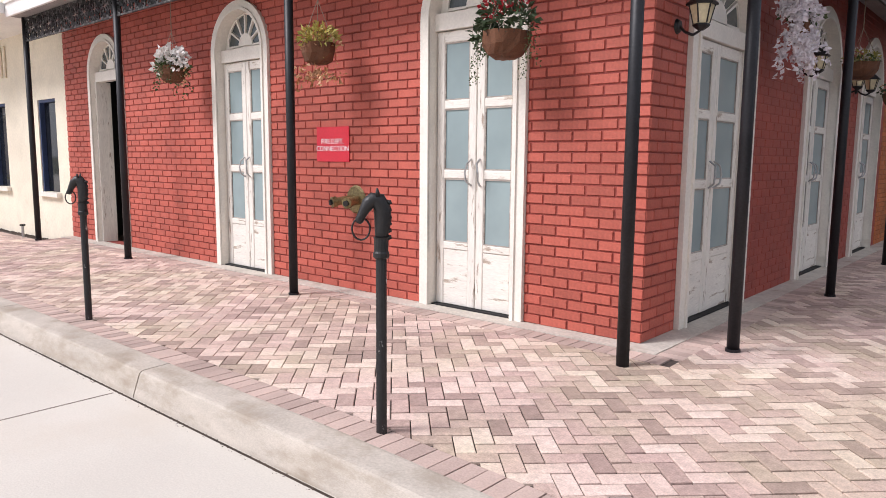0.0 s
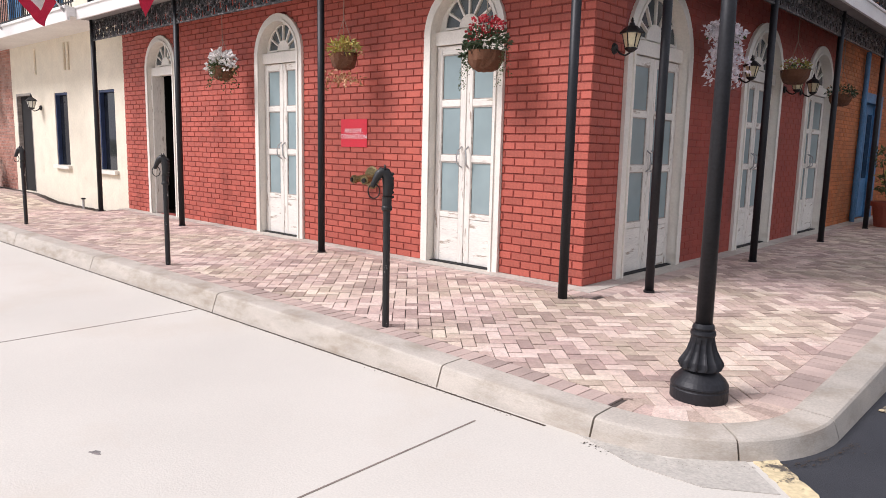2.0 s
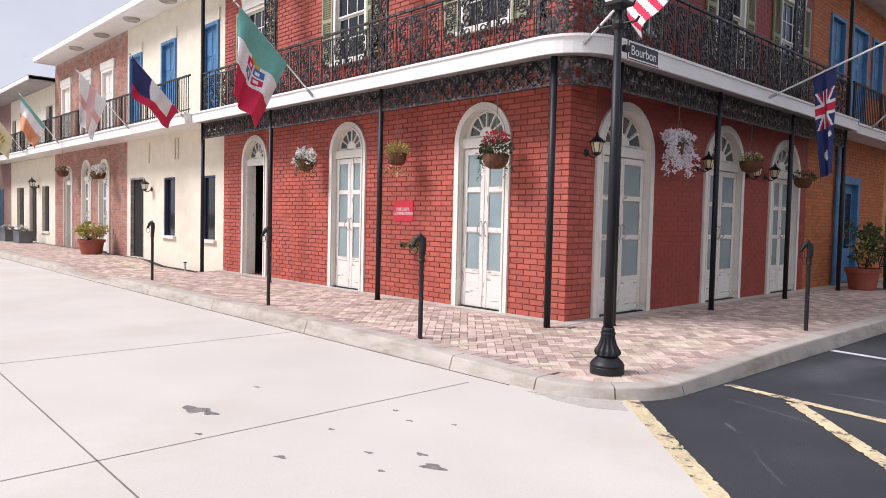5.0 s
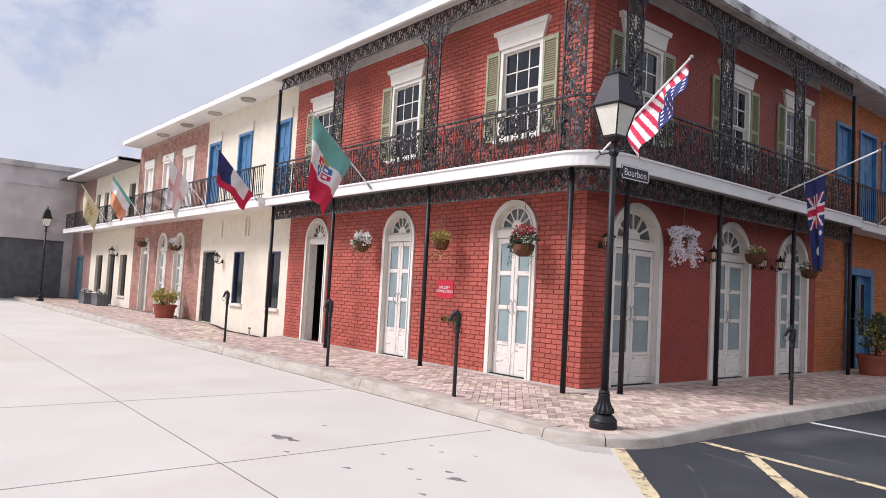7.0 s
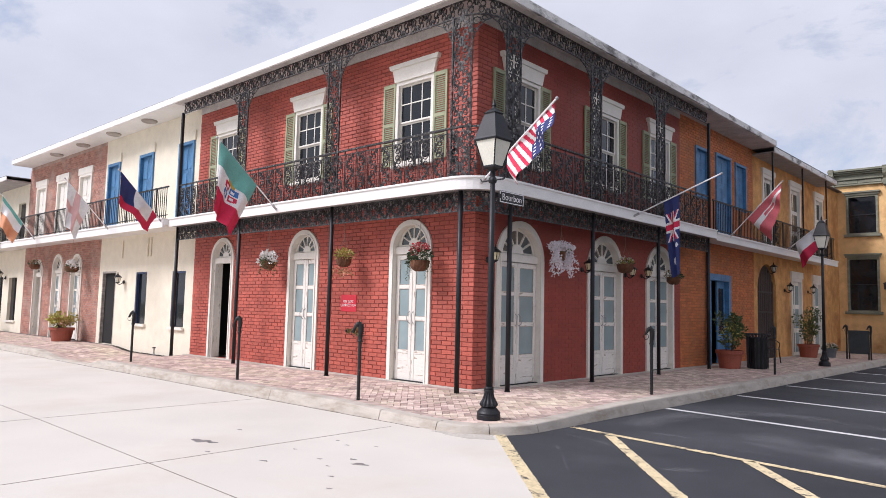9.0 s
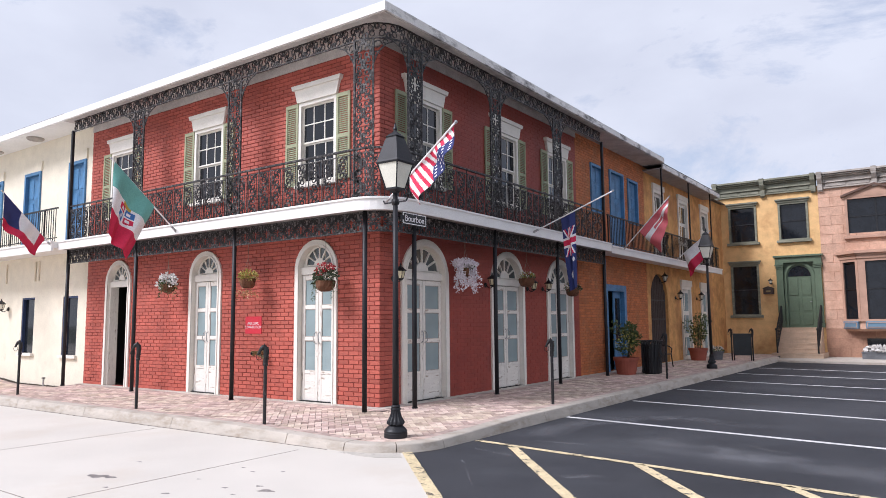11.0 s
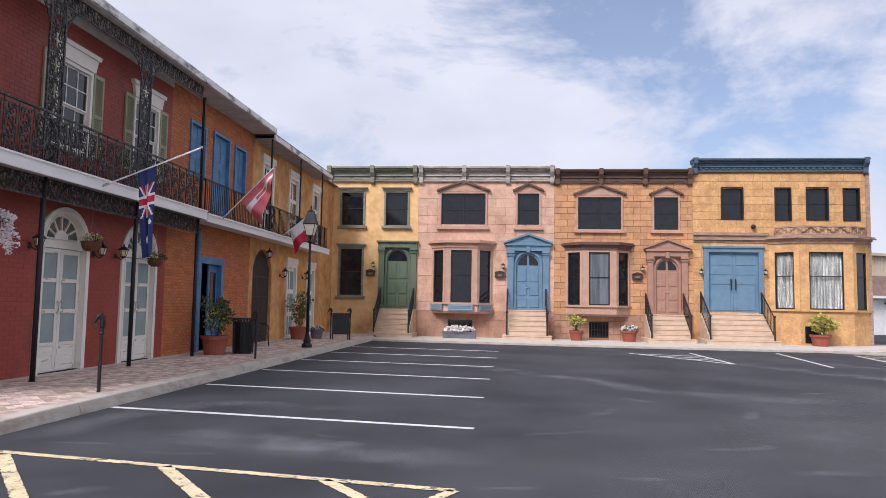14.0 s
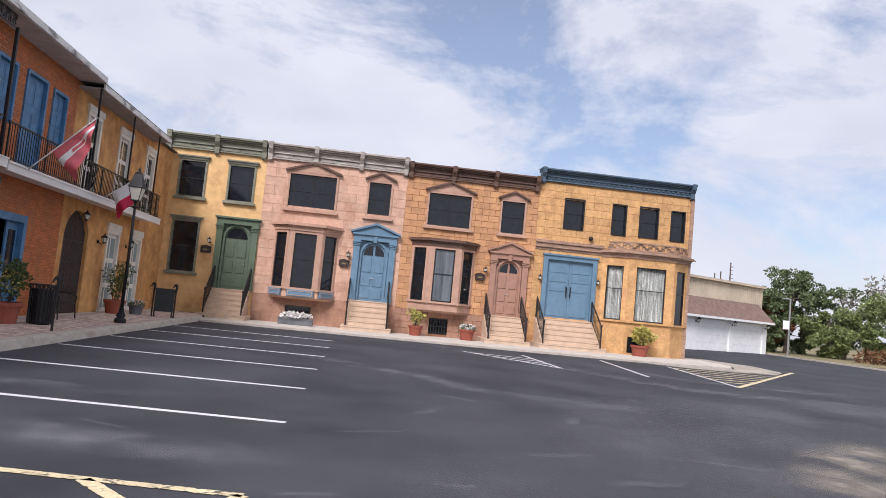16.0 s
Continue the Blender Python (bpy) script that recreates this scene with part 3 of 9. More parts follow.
def ragged(name, pts, width, z, material):
    """A painted line whose edges have crumbled."""
    bm = bmesh.new()
    q = random.Random(int(pts[0][0] * 100))
    for (x0, y0), (x1, y1) in zip(pts, pts[1:]):
        p, d = Vector((x0, y0)), Vector((x1 - x0, y1 - y0))
        n = max(2, min(420, int(d.length / 0.03)))
        u = d.normalized()
        side = Vector((-u.y, u.x))
        rows = []
        for k in range(n + 1):
            c = p + d * k / n
            e = [c + side * s * (width / 2 - abs(q.gauss(0, 0.006)) - (0.018 if q.random() < 0.05 else 0)) for s in (1, -1)]
            rows.append([bm.verts.new((*v, z + 0.004)) for v in e] + [bm.verts.new((*v, z)) for v in reversed(e)])
        for a, b in zip(rows, rows[1:]):
            for j in range(4):
                bm.faces.new((a[j], a[(j + 1) % 4], b[(j + 1) % 4], b[j]))
    return part(name, fixed(bm), material)


def dip(x, y):
    """The pavement falls a little towards the street corner, and to the road at a dropped kerb further west."""
    t = max(0.0, 1 - math.hypot(x - 2.3, y + 2.3) / 3.2)
    f = min(1.0, max(0.0, -y / 2.7))
    a = min(1.0, max(0.0, (x + 16.0 - 1.8 * f) / 1.9)) * min(1.0, max(0.0, (-10.5 + 1.1 * f - x) / 1.1)) if y < 0.3 else 0.0
    return -0.066 * t * t * (3 - 2 * t) - (0.135 + 0.015 * f) * a * a * (3 - 2 * a)


for k in range(6):
    y = 1.1 + 3.13 * k
    tagged(strip("parking_line", [(2.98 if k else 2.9, y + 0.75 - 0.1 * k * 0), (8.42, y)], 0.105, LOT + 0.001, "paint_white"), "worn white parking bay line on asphalt", "road marking", "parking bay lines", "structure")
for pts, w in (([(2.60, -2.48), (4.68, -4.56), (8.14, -8.02), (13.9, -13.8)], 0.15), ([(2.93, -1.22), (5.52, -1.62), (8.42, -2.07)], 0.11), ([(3.64, -1.42), (5.88, -3.99), (7.0, -5.25)], 0.14),
               ([(5.52, -1.65), (7.04, -3.46), (8.1, -4.7)], 0.14), ([(7.2, -1.9), (7.9, -2.72)], 0.13), ([(8.42, -2.07), (8.2, -2.5), (7.0, -3.42)], 0.12)):
    tagged(ragged("yellow_line", pts, w, LOT + 0.006, "paint_yellow"), "cracked yellow hatch line painted on asphalt", "road marking", "yellow hatch lines", "structure")
for pts in ([(15.36, 18.2), (15.5, 13.5)], [(13.06, 17.4), (15.5, 13.5)], [(13.2, 17.15), (15.38, 16.6)], [(13.75, 16.25), (15.4, 15.75)], [(14.35, 15.3), (15.45, 14.9)], [(18.8, 19.4), (18.12, 13.1)], [(21.47, 19.1), (20.46, 12.05)]):
    tagged(strip("white_line", pts, 0.1, LOT + 0.003, "paint_white"), "white line painted on asphalt", "road marking", "white lines", "structure")
tagged(strip("yellow_edge_line", [(29.3, 23.0), (20.4, 12.0)], 0.16, LOT + 0.0075, "paint_yellow"), "pale yellow edge line on asphalt", "road marking", kind="structure")
for k in range(6):
    y = 18.6 - 0.98 * k
    tagged(strip("hatch_line", [(21.47 - 1.01 * (19.07 - y) / 7, y), (20.46 + 8.77 * (y - 12.07) / 10.83, y)], 0.14, LOT + 0.0015, "paint_yellow"), "faded hatch line on asphalt", "road marking", "hatch lines", "structure")
# worn pale wheel tracks, scuffs and a drift of sand on the asphalt
def worn_mat(name, color, reach, scale):
    """Thin dusty film: broken by noise, fading out across its width and at its ends."""
    m = mat(name, color, 0.9, vary=0.2, bump=0.2, grain=120)
    n, l = m.node_tree.nodes, m.node_tree.links
    uv = n.new("ShaderNodeUVMap")
    uv.uv_map = "spread"
    sep = n.new("ShaderNodeSeparateXYZ")
    l.new(uv.outputs["UV"], sep.inputs[0])
    nz = n.new("ShaderNodeTexNoise")
    nz.inputs["Scale"].default_value = scale
    nz.inputs["Detail"].default_value = 7
    l.new(n.new("ShaderNodeTexCoord").outputs["Object"], nz.inputs["Vector"])
    mul = n.new("ShaderNodeMath")
    mul.operation = "MULTIPLY"
    l.new(sep.outputs["X"], mul.inputs[0])
    l.new(sep.outputs["Y"], mul.inputs[1])
    ad = n.new("ShaderNodeMath")
    ad.operation = "MULTIPLY"
    l.new(mul.outputs[0], ad.inputs[0])
    mr = n.new("ShaderNodeMapRange")
    mr.inputs["From Min"].default_value, mr.inputs["From Max"].default_value = 0.32, 0.68
    l.new(nz.outputs["Fac"], mr.inputs["Value"])
    l.new(mr.outputs["Result"], ad.inputs[1])
    k = n.new("ShaderNodeMath")
    k.operation = "MULTIPLY"
    k.inputs[1].default_value = reach
    k.use_clamp = True
    l.new(ad.outputs[0], k.inputs[0])
    l.new(k.outputs[0], n["Principled BSDF"].inputs["Alpha"])
    return m


M["worn_track"] = worn_mat("worn_track", (0.22, 0.22, 0.235), 0.5, 1.6)
M["scuff"] = worn_mat("scuff", (0.24, 0.24, 0.25), 0.36, 8.0)
M["sand"] = worn_mat("sand_drift", (0.36, 0.31, 0.25), 1.0, 1.4)
M["worn_area"] = worn_mat("worn_area", (0.14, 0.14, 0.145), 0.6, 0.4)


def film(name, pts, width, material, z=LOT + 0.0005, cols=6, sub=5):
    """A thin film along a smooth line, with its fade across and along kept in a UV layer."""
    line = []
    P = [Vector(p) for p in pts]
    P = [P[0] * 2 - P[1]] + P + [P[-1] * 2 - P[-2]]
    for k in range(1, len(P) - 2):
        for j in range(sub):
            t = j / sub
            line.append(0.5 * (2 * P[k] + (P[k + 1] - P[k - 1]) * t + (2 * P[k - 1] - 5 * P[k] + 4 * P[k + 1] - P[k + 2]) * t * t + (3 * P[k] - P[k - 1] - 3 * P[k + 1] + P[k + 2]) * t ** 3))
    line.append(P[-2])
    bm = bmesh.new()
    uv = bm.loops.layers.uv.new("spread")
    rows, fade = [], {}
    for i, p in enumerate(line):
        d = (line[min(i + 1, len(line) - 1)] - line[max(i - 1, 0)]).normalized()
        row = []
        for c in range(cols + 1):
            s = c / cols * 2 - 1
            v = bm.verts.new((p.x - d.y * s * width / 2, p.y + d.x * s * width / 2, z))
            fade[v] = (1 - abs(s) ** 2, math.sin(math.pi * i / (len(line) - 1)) ** 0.6)
            row.append(v)
        rows.append(row)
    for a, b in zip(rows, rows[1:]):
        for c in range(cols):
            f = bm.faces.new((a[c], b[c], b[c + 1], a[c + 1]))
            for lp in f.loops:
                lp[uv].uv = fade[lp.vert]
    for f in bm.faces:
        if f.normal.z < 0:
            f.normal_flip()
    return part(name, bm, material)


for pts, w in (([(7.2, 11.6), (8.75, 9.6), (10.4, 7.95), (11.45, 6.4), (12.8, 5.5), (16, 4.6)], 1.0), ([(14.9, 18.4), (15.6, 15.2), (16.6, 12.2), (17.8, 10.2), (20.2, 9.6), (24, 9.4)], 1.3),
               ([(10.5, 20.6), (12.2, 19.6), (13.4, 17.2), (14.6, 13.6)], 0.7), ([(18.2, 15.6), (19.4, 13.4), (21.5, 12.4), (25, 12.6)], 0.9), ([(3.4, -0.6), (3.5, 1.2), (4.4, 2.6), (6.4, 2.4)], 0.8), ([(4.6, 0.2), (6.4, -0.4), (8.8, -0.9)], 1.2)):
    tagged(film("worn_track", pts, w, "worn_track"), "pale worn wheel track on the dark asphalt", "stain", "worn tracks", "structure")
tagged(film("worn_area", [(12.0, -9.0), (13.5, -2.0), (17.5, 4.0), (24.0, 9.0), (32, 13)], 11.0, "worn_area", z=LOT + 0.0002, cols=12), "broad worn greyer lane across the asphalt lot", "stain", kind="structure")
srng = random.Random(77)
for x, y, a, s in ((9.5, 1.0, 25, 0.5), (11.6, 0.4, 20, 0.5), (8.9, -1.9, 10, 0.35), (12.6, 3.1, 70, 0.5), (13.6, 0.5, -15, 0.45), (10.3, 2.9, 60, 0.6), (6.6, 0.3, -30, 0.4), (14.9, 6.4, 30, 0.5), (10.2, -1.3, 0, 0.35), (5.2, -2.6, 40, 0.3), (12.2, -0.8, 10, 0.5), (11.0, 4.6, -40, 0.5)):
    c0, s0 = math.cos(radians(a)), math.sin(radians(a))
    tagged(film("scuff", [(x - c0 * s, y - s0 * s), (x + srng.uniform(-0.06, 0.06), y + srng.uniform(-0.06, 0.06)), (x + c0 * s, y + s0 * s)], srng.uniform(0.12, 0.3), "scuff", z=LOT + 0.001), "faint pale scuff on the asphalt", "stain", "scuffs", "structure")
tagged(film("sand_drift", [(14.6, -0.9), (15.5, 0.4), (16.5, 1.6), (18.0, 2.6)], 1.9, "sand", z=LOT + 0.0015), "drift of pale sand and leaf litter on the asphalt", "stain", kind="structure")
for pts, w in (([(3.9, -2.95), (4.15, -3.3), (4.42, -3.62)], 0.03), ([(3.15, -1.75), (3.6, -1.85), (4.05, -2.0)], 0.09), ([(3.6, -0.75), (4.3, -0.7), (5.0, -0.85)], 0.12), ([(4.6, -0.95), (5.3, -1.05), (5.8, -0.95)], 0.1), ([(3.5, -2.5), (3.75, -2.75)], 0.05)):
    tagged(film("scratch", pts, w, "worn_track", z=LOT + 0.0012), "pale scratch in the dark asphalt", "stain", "scratches", "structure")
# cut joints and oil spots on the road
M["joint_dark"] = mat("road_joint", (0.22, 0.18, 0.15), 0.9)
M["oil"] = mat("oil_spot", (0.2, 0.18, 0.17), 0.6, vary=0.3)
for pts in ([(1.27, -3.2), (1.33, -6.3), (1.42, -14)], [(-24, -6.35), (-2.0, -6.55), (6.4, -6.75)], [(-2.3, -3.0), (-2.2, -14)]):
    tagged(strip("road_joint", pts, 0.012, ROAD - 0.002, "joint_dark"), "dark cut joint in the concrete road", "road joint", "road joints", "structure")
rng = random.Random(5)
for x, y, s in ((2.78, -5.05, 0.1), (0.57, -5.65, 0.16), (0.75, -5.6, 0.09), (2.55, -4.95, 0.05), (2.3, -5.2, 0.04), (1.6, -4.4, 0.03), (1.9, -4.5, 0.035), (3.0, -5.6, 0.04), (1.2, -5.9, 0.04), (2.2, -4.3, 0.03), (0.2, -4.9, 0.04), (2.0, -5.7, 0.05), (1.7, -5.1, 0.03), (2.62, -5.35, 0.03), (3.35, -5.9, 0.035)):
    pts = []
    for k in range(16):
        a = 2 * math.pi * k / 16
        r = s * 0.8 * (0.85 + 0.22 * math.sin(3 * a + x * 7) + 0.12 * math.sin(5 * a + y * 9))
        pts.append((x + r * math.cos(a) * 1.15 + 0.4 * r * math.sin(a), y + r * math.sin(a) * 0.75))
    bm = bmesh.new()
    slab(bm, pts, ROAD - 0.004, ROAD + 0.0015)
    tagged(part("oil_spot", fixed(bm), "oil"), "dark dried oil spot on the concrete road", "stain", "oil spots", "structure")

# kerb: one profile swept along the pavement's edge, cut into stones
KERB_R, KERB_CX, KERB_CY = 0.75, 1.87, -1.95


def kerb_path(offset):
    """Plan of the pavement's edge, offset outwards: along the road, round the corner, along the lot."""
    r = KERB_R + offset
    pts = [(x, -2.70 - offset) for x in (-36, -30, -24.2, -21.1, -18.3, -15.5, -12.7, -9.9, -7.7, -4.93, -2.1, 0.73, 1.87)]
    for k in range(1, 16):
        a = radians(-90 + 90 * k / 16)
        pts.append((KERB_CX + r * math.cos(a), KERB_CY + r * math.sin(a)))
    pts += [(2.62 + offset, y) for y in (-1.95, 1.1, 4.1, 7.2, 10.3, 13.4, 16.5, 19.5, 22.4)]
    return pts


def kerb_stone(i0, i1, name="kerb_stone", gap=0.006):
    prof = [(0.0, 0.0), (0.0, 0.011), (0.02, 0.014), (0.17, 0.008), (0.198, 0.003), (0.21, -0.008), (0.218, -0.028), (0.256, -0.14), (0.29, -0.3), (0.0, -0.3)]
    lines = [kerb_path(o) for o, _ in prof]
    bm = bmesh.new()
    rings = []
    for i in range(i0, i1 + 1):
        ring = []
        for (o, z), ln in zip(prof, lines):
            p = Vector(ln[i])
            if i == i0:
                p = p + (Vector(ln[i + 1]) - p).normalized() * gap
            if i == i1:
                p = p + (Vector(ln[i - 1]) - p).normalized() * gap
            ring.append((p.x, p.y, z))
        if rings and math.dist(rings[-1][0], ring[0]) > 0.4:
            last = rings[-1]
            rings += [[tuple(a + (b - a) * j / 8 for a, b in zip(p, q)) for p, q in zip(last, ring)] for j in range(1, 8)]
        rings.append(ring)
    rings = [[bm.verts.new((x, y, z + (dip(x, y) if z > -0.2 else 0.0))) for x, y, z in ring] for ring in rings]
    n = len(prof)
    for a, b in zip(rings, rings[1:]):
        for k in range(n):
            bm.faces.new((a[k], b[k], b[(k + 1) % n], a[(k + 1) % n]))
    bm.faces.new(rings[0])
    bm.faces.new(list(reversed(rings[-1])))
    return fixed(bm)


kerb = thing("kerb", "weathered tan concrete kerb with rounded top edge", "kerb", kind="structure")
for i0, i1 in [(k, k + 1) for k in range(12)] + [(12, 20), (20, 28)] + [(k, k + 1) for k in range(28, 36)]:
    part("kerb_stone", kerb_stone(i0, i1), "concrete", kerb)

drng = random.Random(17)
dv, df = [], []
for k in range(2600):
    if k % 3:
        q = (drng.uniform(-14, 1.4), -2.975 - drng.gauss(0, 0.016))
        zz = ROAD
    elif k % 2:
        q = (2.91 + abs(drng.gauss(0, 0.03)), drng.uniform(-1.6, 14))
        zz = LOT
    else:
        a = radians(drng.uniform(-90, 0))
        r = 1.045 + abs(drng.gauss(0, 0.03))
        q = (KERB_CX + r * math.cos(a), KERB_CY + r * math.sin(a))
        zz = ROAD + 0.002
    s0 = drng.uniform(0.0012, 0.0042)
    i = len(dv)
    dv += [(q[0] - s0 * 1.6, q[1] - s0, zz), (q[0] + s0 * 1.6, q[1] - s0 * 0.5, zz), (q[0] + s0, q[1] + s0, zz), (q[0] - s0, q[1] + s0 * 0.6, zz), (q[0], q[1], zz + s0 * 0.8)]
    df += [(i, i + 1, i + 4), (i + 1, i + 2, i + 4), (i + 2, i + 3, i + 4), (i + 3, i, i + 4)]
me = bpy.data.meshes.new("grit")
me.from_pydata(dv, [], df)
tagged(part("grit", me, "soil"), "dark grit and leaf litter along the kerb foot", "grit", kind="stuff")

tagged(strip("kerb_joint", [(-36, -2.975), (1.6, -2.975)], 0.016, ROAD - 0.002, "soil"), "dark open joint between kerb and concrete road", "road joint", kind="structure")
M["gutter_grey"] = mat("gutter_grey", (0.46, 0.425, 0.375), 0.9, vary=0.12, bump=0.4, grain=60, stain=(0.25, 0.23, 0.2), stain_scale=3.0, stain_lo=0.55, stain_hi=0.75)
bm = bmesh.new()
slab(bm, [(1.75, -2.93), (2.3, -2.88), (2.5, -2.68), (2.57, -2.6), (2.84, -2.87), (2.55, -3.06), (2.2, -3.08)], ROAD - 0.05, ROAD + 0.004)
tagged(part("gutter_patch", fixed(bm), "gutter_grey"), "cracked grey concrete patch in the gutter at the kerb corner", "gutter", kind="structure")

# pavement bed, concrete apron at the wall's foot
bm = bmesh.new()
arc_pts = [(KERB_CX + KERB_R * math.cos(radians(-90 + 11.25 * k)), KERB_CY + KERB_R * math.sin(radians(-90 + 11.25 * k))) for k in range(9)]
slab(bm, [(-60, -2.70)] + arc_pts + [(2.62, 22.4), (2.62, 26.5), (-60, 26.5)], -0.3, -0.012)
for k in range(12):
    for axis, at in (((1, 0, 0), (2.5 - 0.36 * k, 0, 0)), ((0, 1, 0), (0, -2.6 + 0.36 * k, 0))):
        bmesh.ops.bisect_plane(bm, geom=bm.verts[:] + bm.edges[:] + bm.faces[:], plane_co=at, plane_no=axis)
for k in range(18):
    bmesh.ops.bisect_plane(bm, geom=bm.verts[:] + bm.edges[:] + bm.faces[:], plane_co=(-16.2 + 0.4 * k, 0, 0), plane_no=(1, 0, 0))
for v in bm.verts:
    if v.co.z > -0.1:
        v.co.z += dip(v.co.x, v.co.y)
tagged(part("pavement", fixed(bm), "joint"), "pavement bed of sand under block pavers", "pavement", kind="structure")
pavement = bpy.data.objects["pavement"]
tagged(part("apron", boxes((-10.62, 0.22, -0.20, 0.02, -0.1, 0.006)), "apron"), "pale concrete strip at the foot of the brick wall", "apron", kind="structure")
tagged(part("apron", boxes((-0.02, 0.22, 0.02, 25.5, -0.1, 0.006)), "apron"), "pale concrete strip at the foot of the brick wall", "apron", kind="structure")
# back pavement before the brownstones
bm = bmesh.new()
slab(bm, [(2.92, 21.75), (12.0, 20.85), (21.0, 20.5), (25.3, 21.2), (26.2, 23.0), (26.2, 26.0), (2.63, 26.0), (2.63, 22.6)], -0.3, -0.10)
tagged(part("pavement_back", fixed(bm), "apron"), "pale concrete pavement before the row of houses", "pavement", kind="structure")
kerb_back = thing("kerb_back", "low pale concrete kerb before the row of houses", "kerb", kind="structure")
back_line = [(2.92, 21.6), (6.0, 21.3), (9.0, 21.0), (12.0, 20.7), (15.0, 20.58), (18.0, 20.46), (21.0, 20.35)]
for (xa, ya), (xb, yb) in zip(back_line, back_line[1:]):
    bm = bmesh.new()
    slab(bm, [(xa + 0.005, ya), (xb - 0.005, yb), (xb - 0.005, yb + 0.16), (xa + 0.005, ya + 0.16)], -0.3, -0.094)
    part("kerb_stone", fixed(bm), "concrete", kerb_back)


# ---- openings: doors and windows ----
def arched_door(parent, u, W, apex, leaf_top, open_dark=False, turned=False):
    """Worn white French doors with a fanlight, in an arched casing; local x = u is the middle."""
    d = joint("door", parent, 0, u, 0, 90) if turned else joint("door", parent, u)
    d["label"] = "worn white double French door with arched fanlight" if not open_dark else "arched doorway with its door open to a dark room"
    R = W / 2
    spring = apex - R
    t = 0.115 if W < 1.4 else 0.14
    ri = R - t
    # casing: outer arch minus inner arch
    outer = [(R, 0.0), (R, spring)] + arc(0, spring, R, 0, 180, 20)[1:-1] + [(-R, spring), (-R, 0.0)]
    inner = [(ri, 0.0), (ri, spring)] + arc(0, spring, ri, 0, 180, 20)[1:-1] + [(-ri, spring), (-ri, 0.0)]
    bm = bmesh.new()
    for y0, y1 in ((-0.045, 0.2),):
        o0 = [bm.verts.new((x, y0, z)) for x, z in outer]
        i0 = [bm.verts.new((x, y0, z)) for x, z in inner]
        o1 = [bm.verts.new((x, y1, z)) for x, z in outer]
        i1 = [bm.verts.new((x, y1, z)) for x, z in inner]
        for k in range(len(outer) - 1):
            bm.faces.new((o0[k], o0[k + 1], i0[k + 1], i0[k]))
            bm.faces.new((i0[k], i0[k + 1], i1[k + 1], i1[k]))
            bm.faces.new((o1[k], o1[k + 1], o0[k + 1], o0[k]))
    part("casing", fixed(bm), "white_trim", d)
    # raised inner bead
    bm = bmesh.new()
    a = [(ri + 0.035, 0), (ri + 0.035, spring)] + arc(0, spring, ri + 0.035, 0, 180, 20)[1:-1] + [(-ri - 0.035, spring), (-ri - 0.035, 0)]
    b = inner
    va, vb = [bm.verts.new((x, -0.062, z)) for x, z in a], [bm.verts.new((x, -0.062, z)) for x, z in b]
    wa, wb = [bm.verts.new((x, -0.04, z)) for x, z in a], [bm.verts.new((x, -0.04, z)) for x, z in b]
    for k in range(len(a) - 1):
        bm.faces.new((va[k], va[k + 1], vb[k + 1], vb[k]))
        bm.faces.new((wa[k], wa[k + 1], va[k + 1], va[k]))
        bm.faces.new((vb[k], vb[k + 1], wb[k + 1], wb[k]))
    part("bead", fixed(bm), "white_trim", d)
    # transom bar and fanlight
    tz = leaf_top
    bm = boxes((-ri, ri, 0.03, 0.15, tz, tz + 0.15))
    part("transom", bm, "white_trim", d)
    fz = tz + 0.15
    fr = apex - t - fz
    half = [(x, z) for x, z in arc(0, spring, ri, 0, 180, 24) if z >= fz]
    if fz > spring:
        xx = math.sqrt(max(0.0, ri * ri - (fz - spring) ** 2))
        half = [(xx, fz)] + [p for p in half if p[1] > fz + 1e-4] + [(-xx, fz)]
    else:
        half = [(ri, fz)] + half + [(-ri, fz)]
    bm = bmesh.new()
    prism(bm, half, 0.10, 0.13)
    part("fan_panel", fixed(bm), "white_trim", d)
    # glass segments, with white spokes left between them
    hub, rim = fr * 0.34, fr * 0.84
    n = 6
    asp = 1.0 if W < 1.4 else 1.17
    cz = fz + 0.03
    for k in range(n):
        a0, a1 = 180 * k / n + 3.6, 180 * (k + 1) / n - 3.6
        q = arc(0, 0, rim, a0, a1, 5) + list(reversed(arc(0, 0, hub, a0 + 4, a1 - 4, 3)))
        bm = bmesh.new()
        prism(bm, [(x * asp, z + cz) for x, z in q], 0.088, 0.099)
        part("fan_pane", fixed(bm), "fan_glass", d)
        bm = bmesh.new()
        rim_pts = arc(0, 0, rim + 0.012, a0 - 1.5, a1 + 1.5, 5) + list(reversed(arc(0, 0, rim, a0 - 1.5, a1 + 1.5, 5)))
        prism(bm, [(x * asp, z + cz) for x, z in rim_pts], 0.07, 0.099)
        part("fan_bead", fixed(bm), "white_trim", d)
    bm = bmesh.new()
    prism(bm, [(x * asp, z + cz) for x, z in arc(0, 0, hub, 0, 180, 12)], 0.068, 0.099)
    part("fan_hub", fixed(bm), "white_trim", d)
    for k in range(n + 1):
        a0 = radians(180 * k / n)
        c, s = math.cos(a0), math.sin(a0)
        bm = bmesh.new()
        w = 0.013
        prism(bm, [(asp * (hub * c) - w * s, cz + hub * s + w * c * 0.6), (asp * (hub * c) + w * s, cz + hub * s - w * c * 0.6), (asp * rim * c + w * s, cz + rim * s - w * c), (asp * rim * c - w * s, cz + rim * s + w * c)], 0.066, 0.099)
        part("spoke", fixed(bm), "white_trim", d)
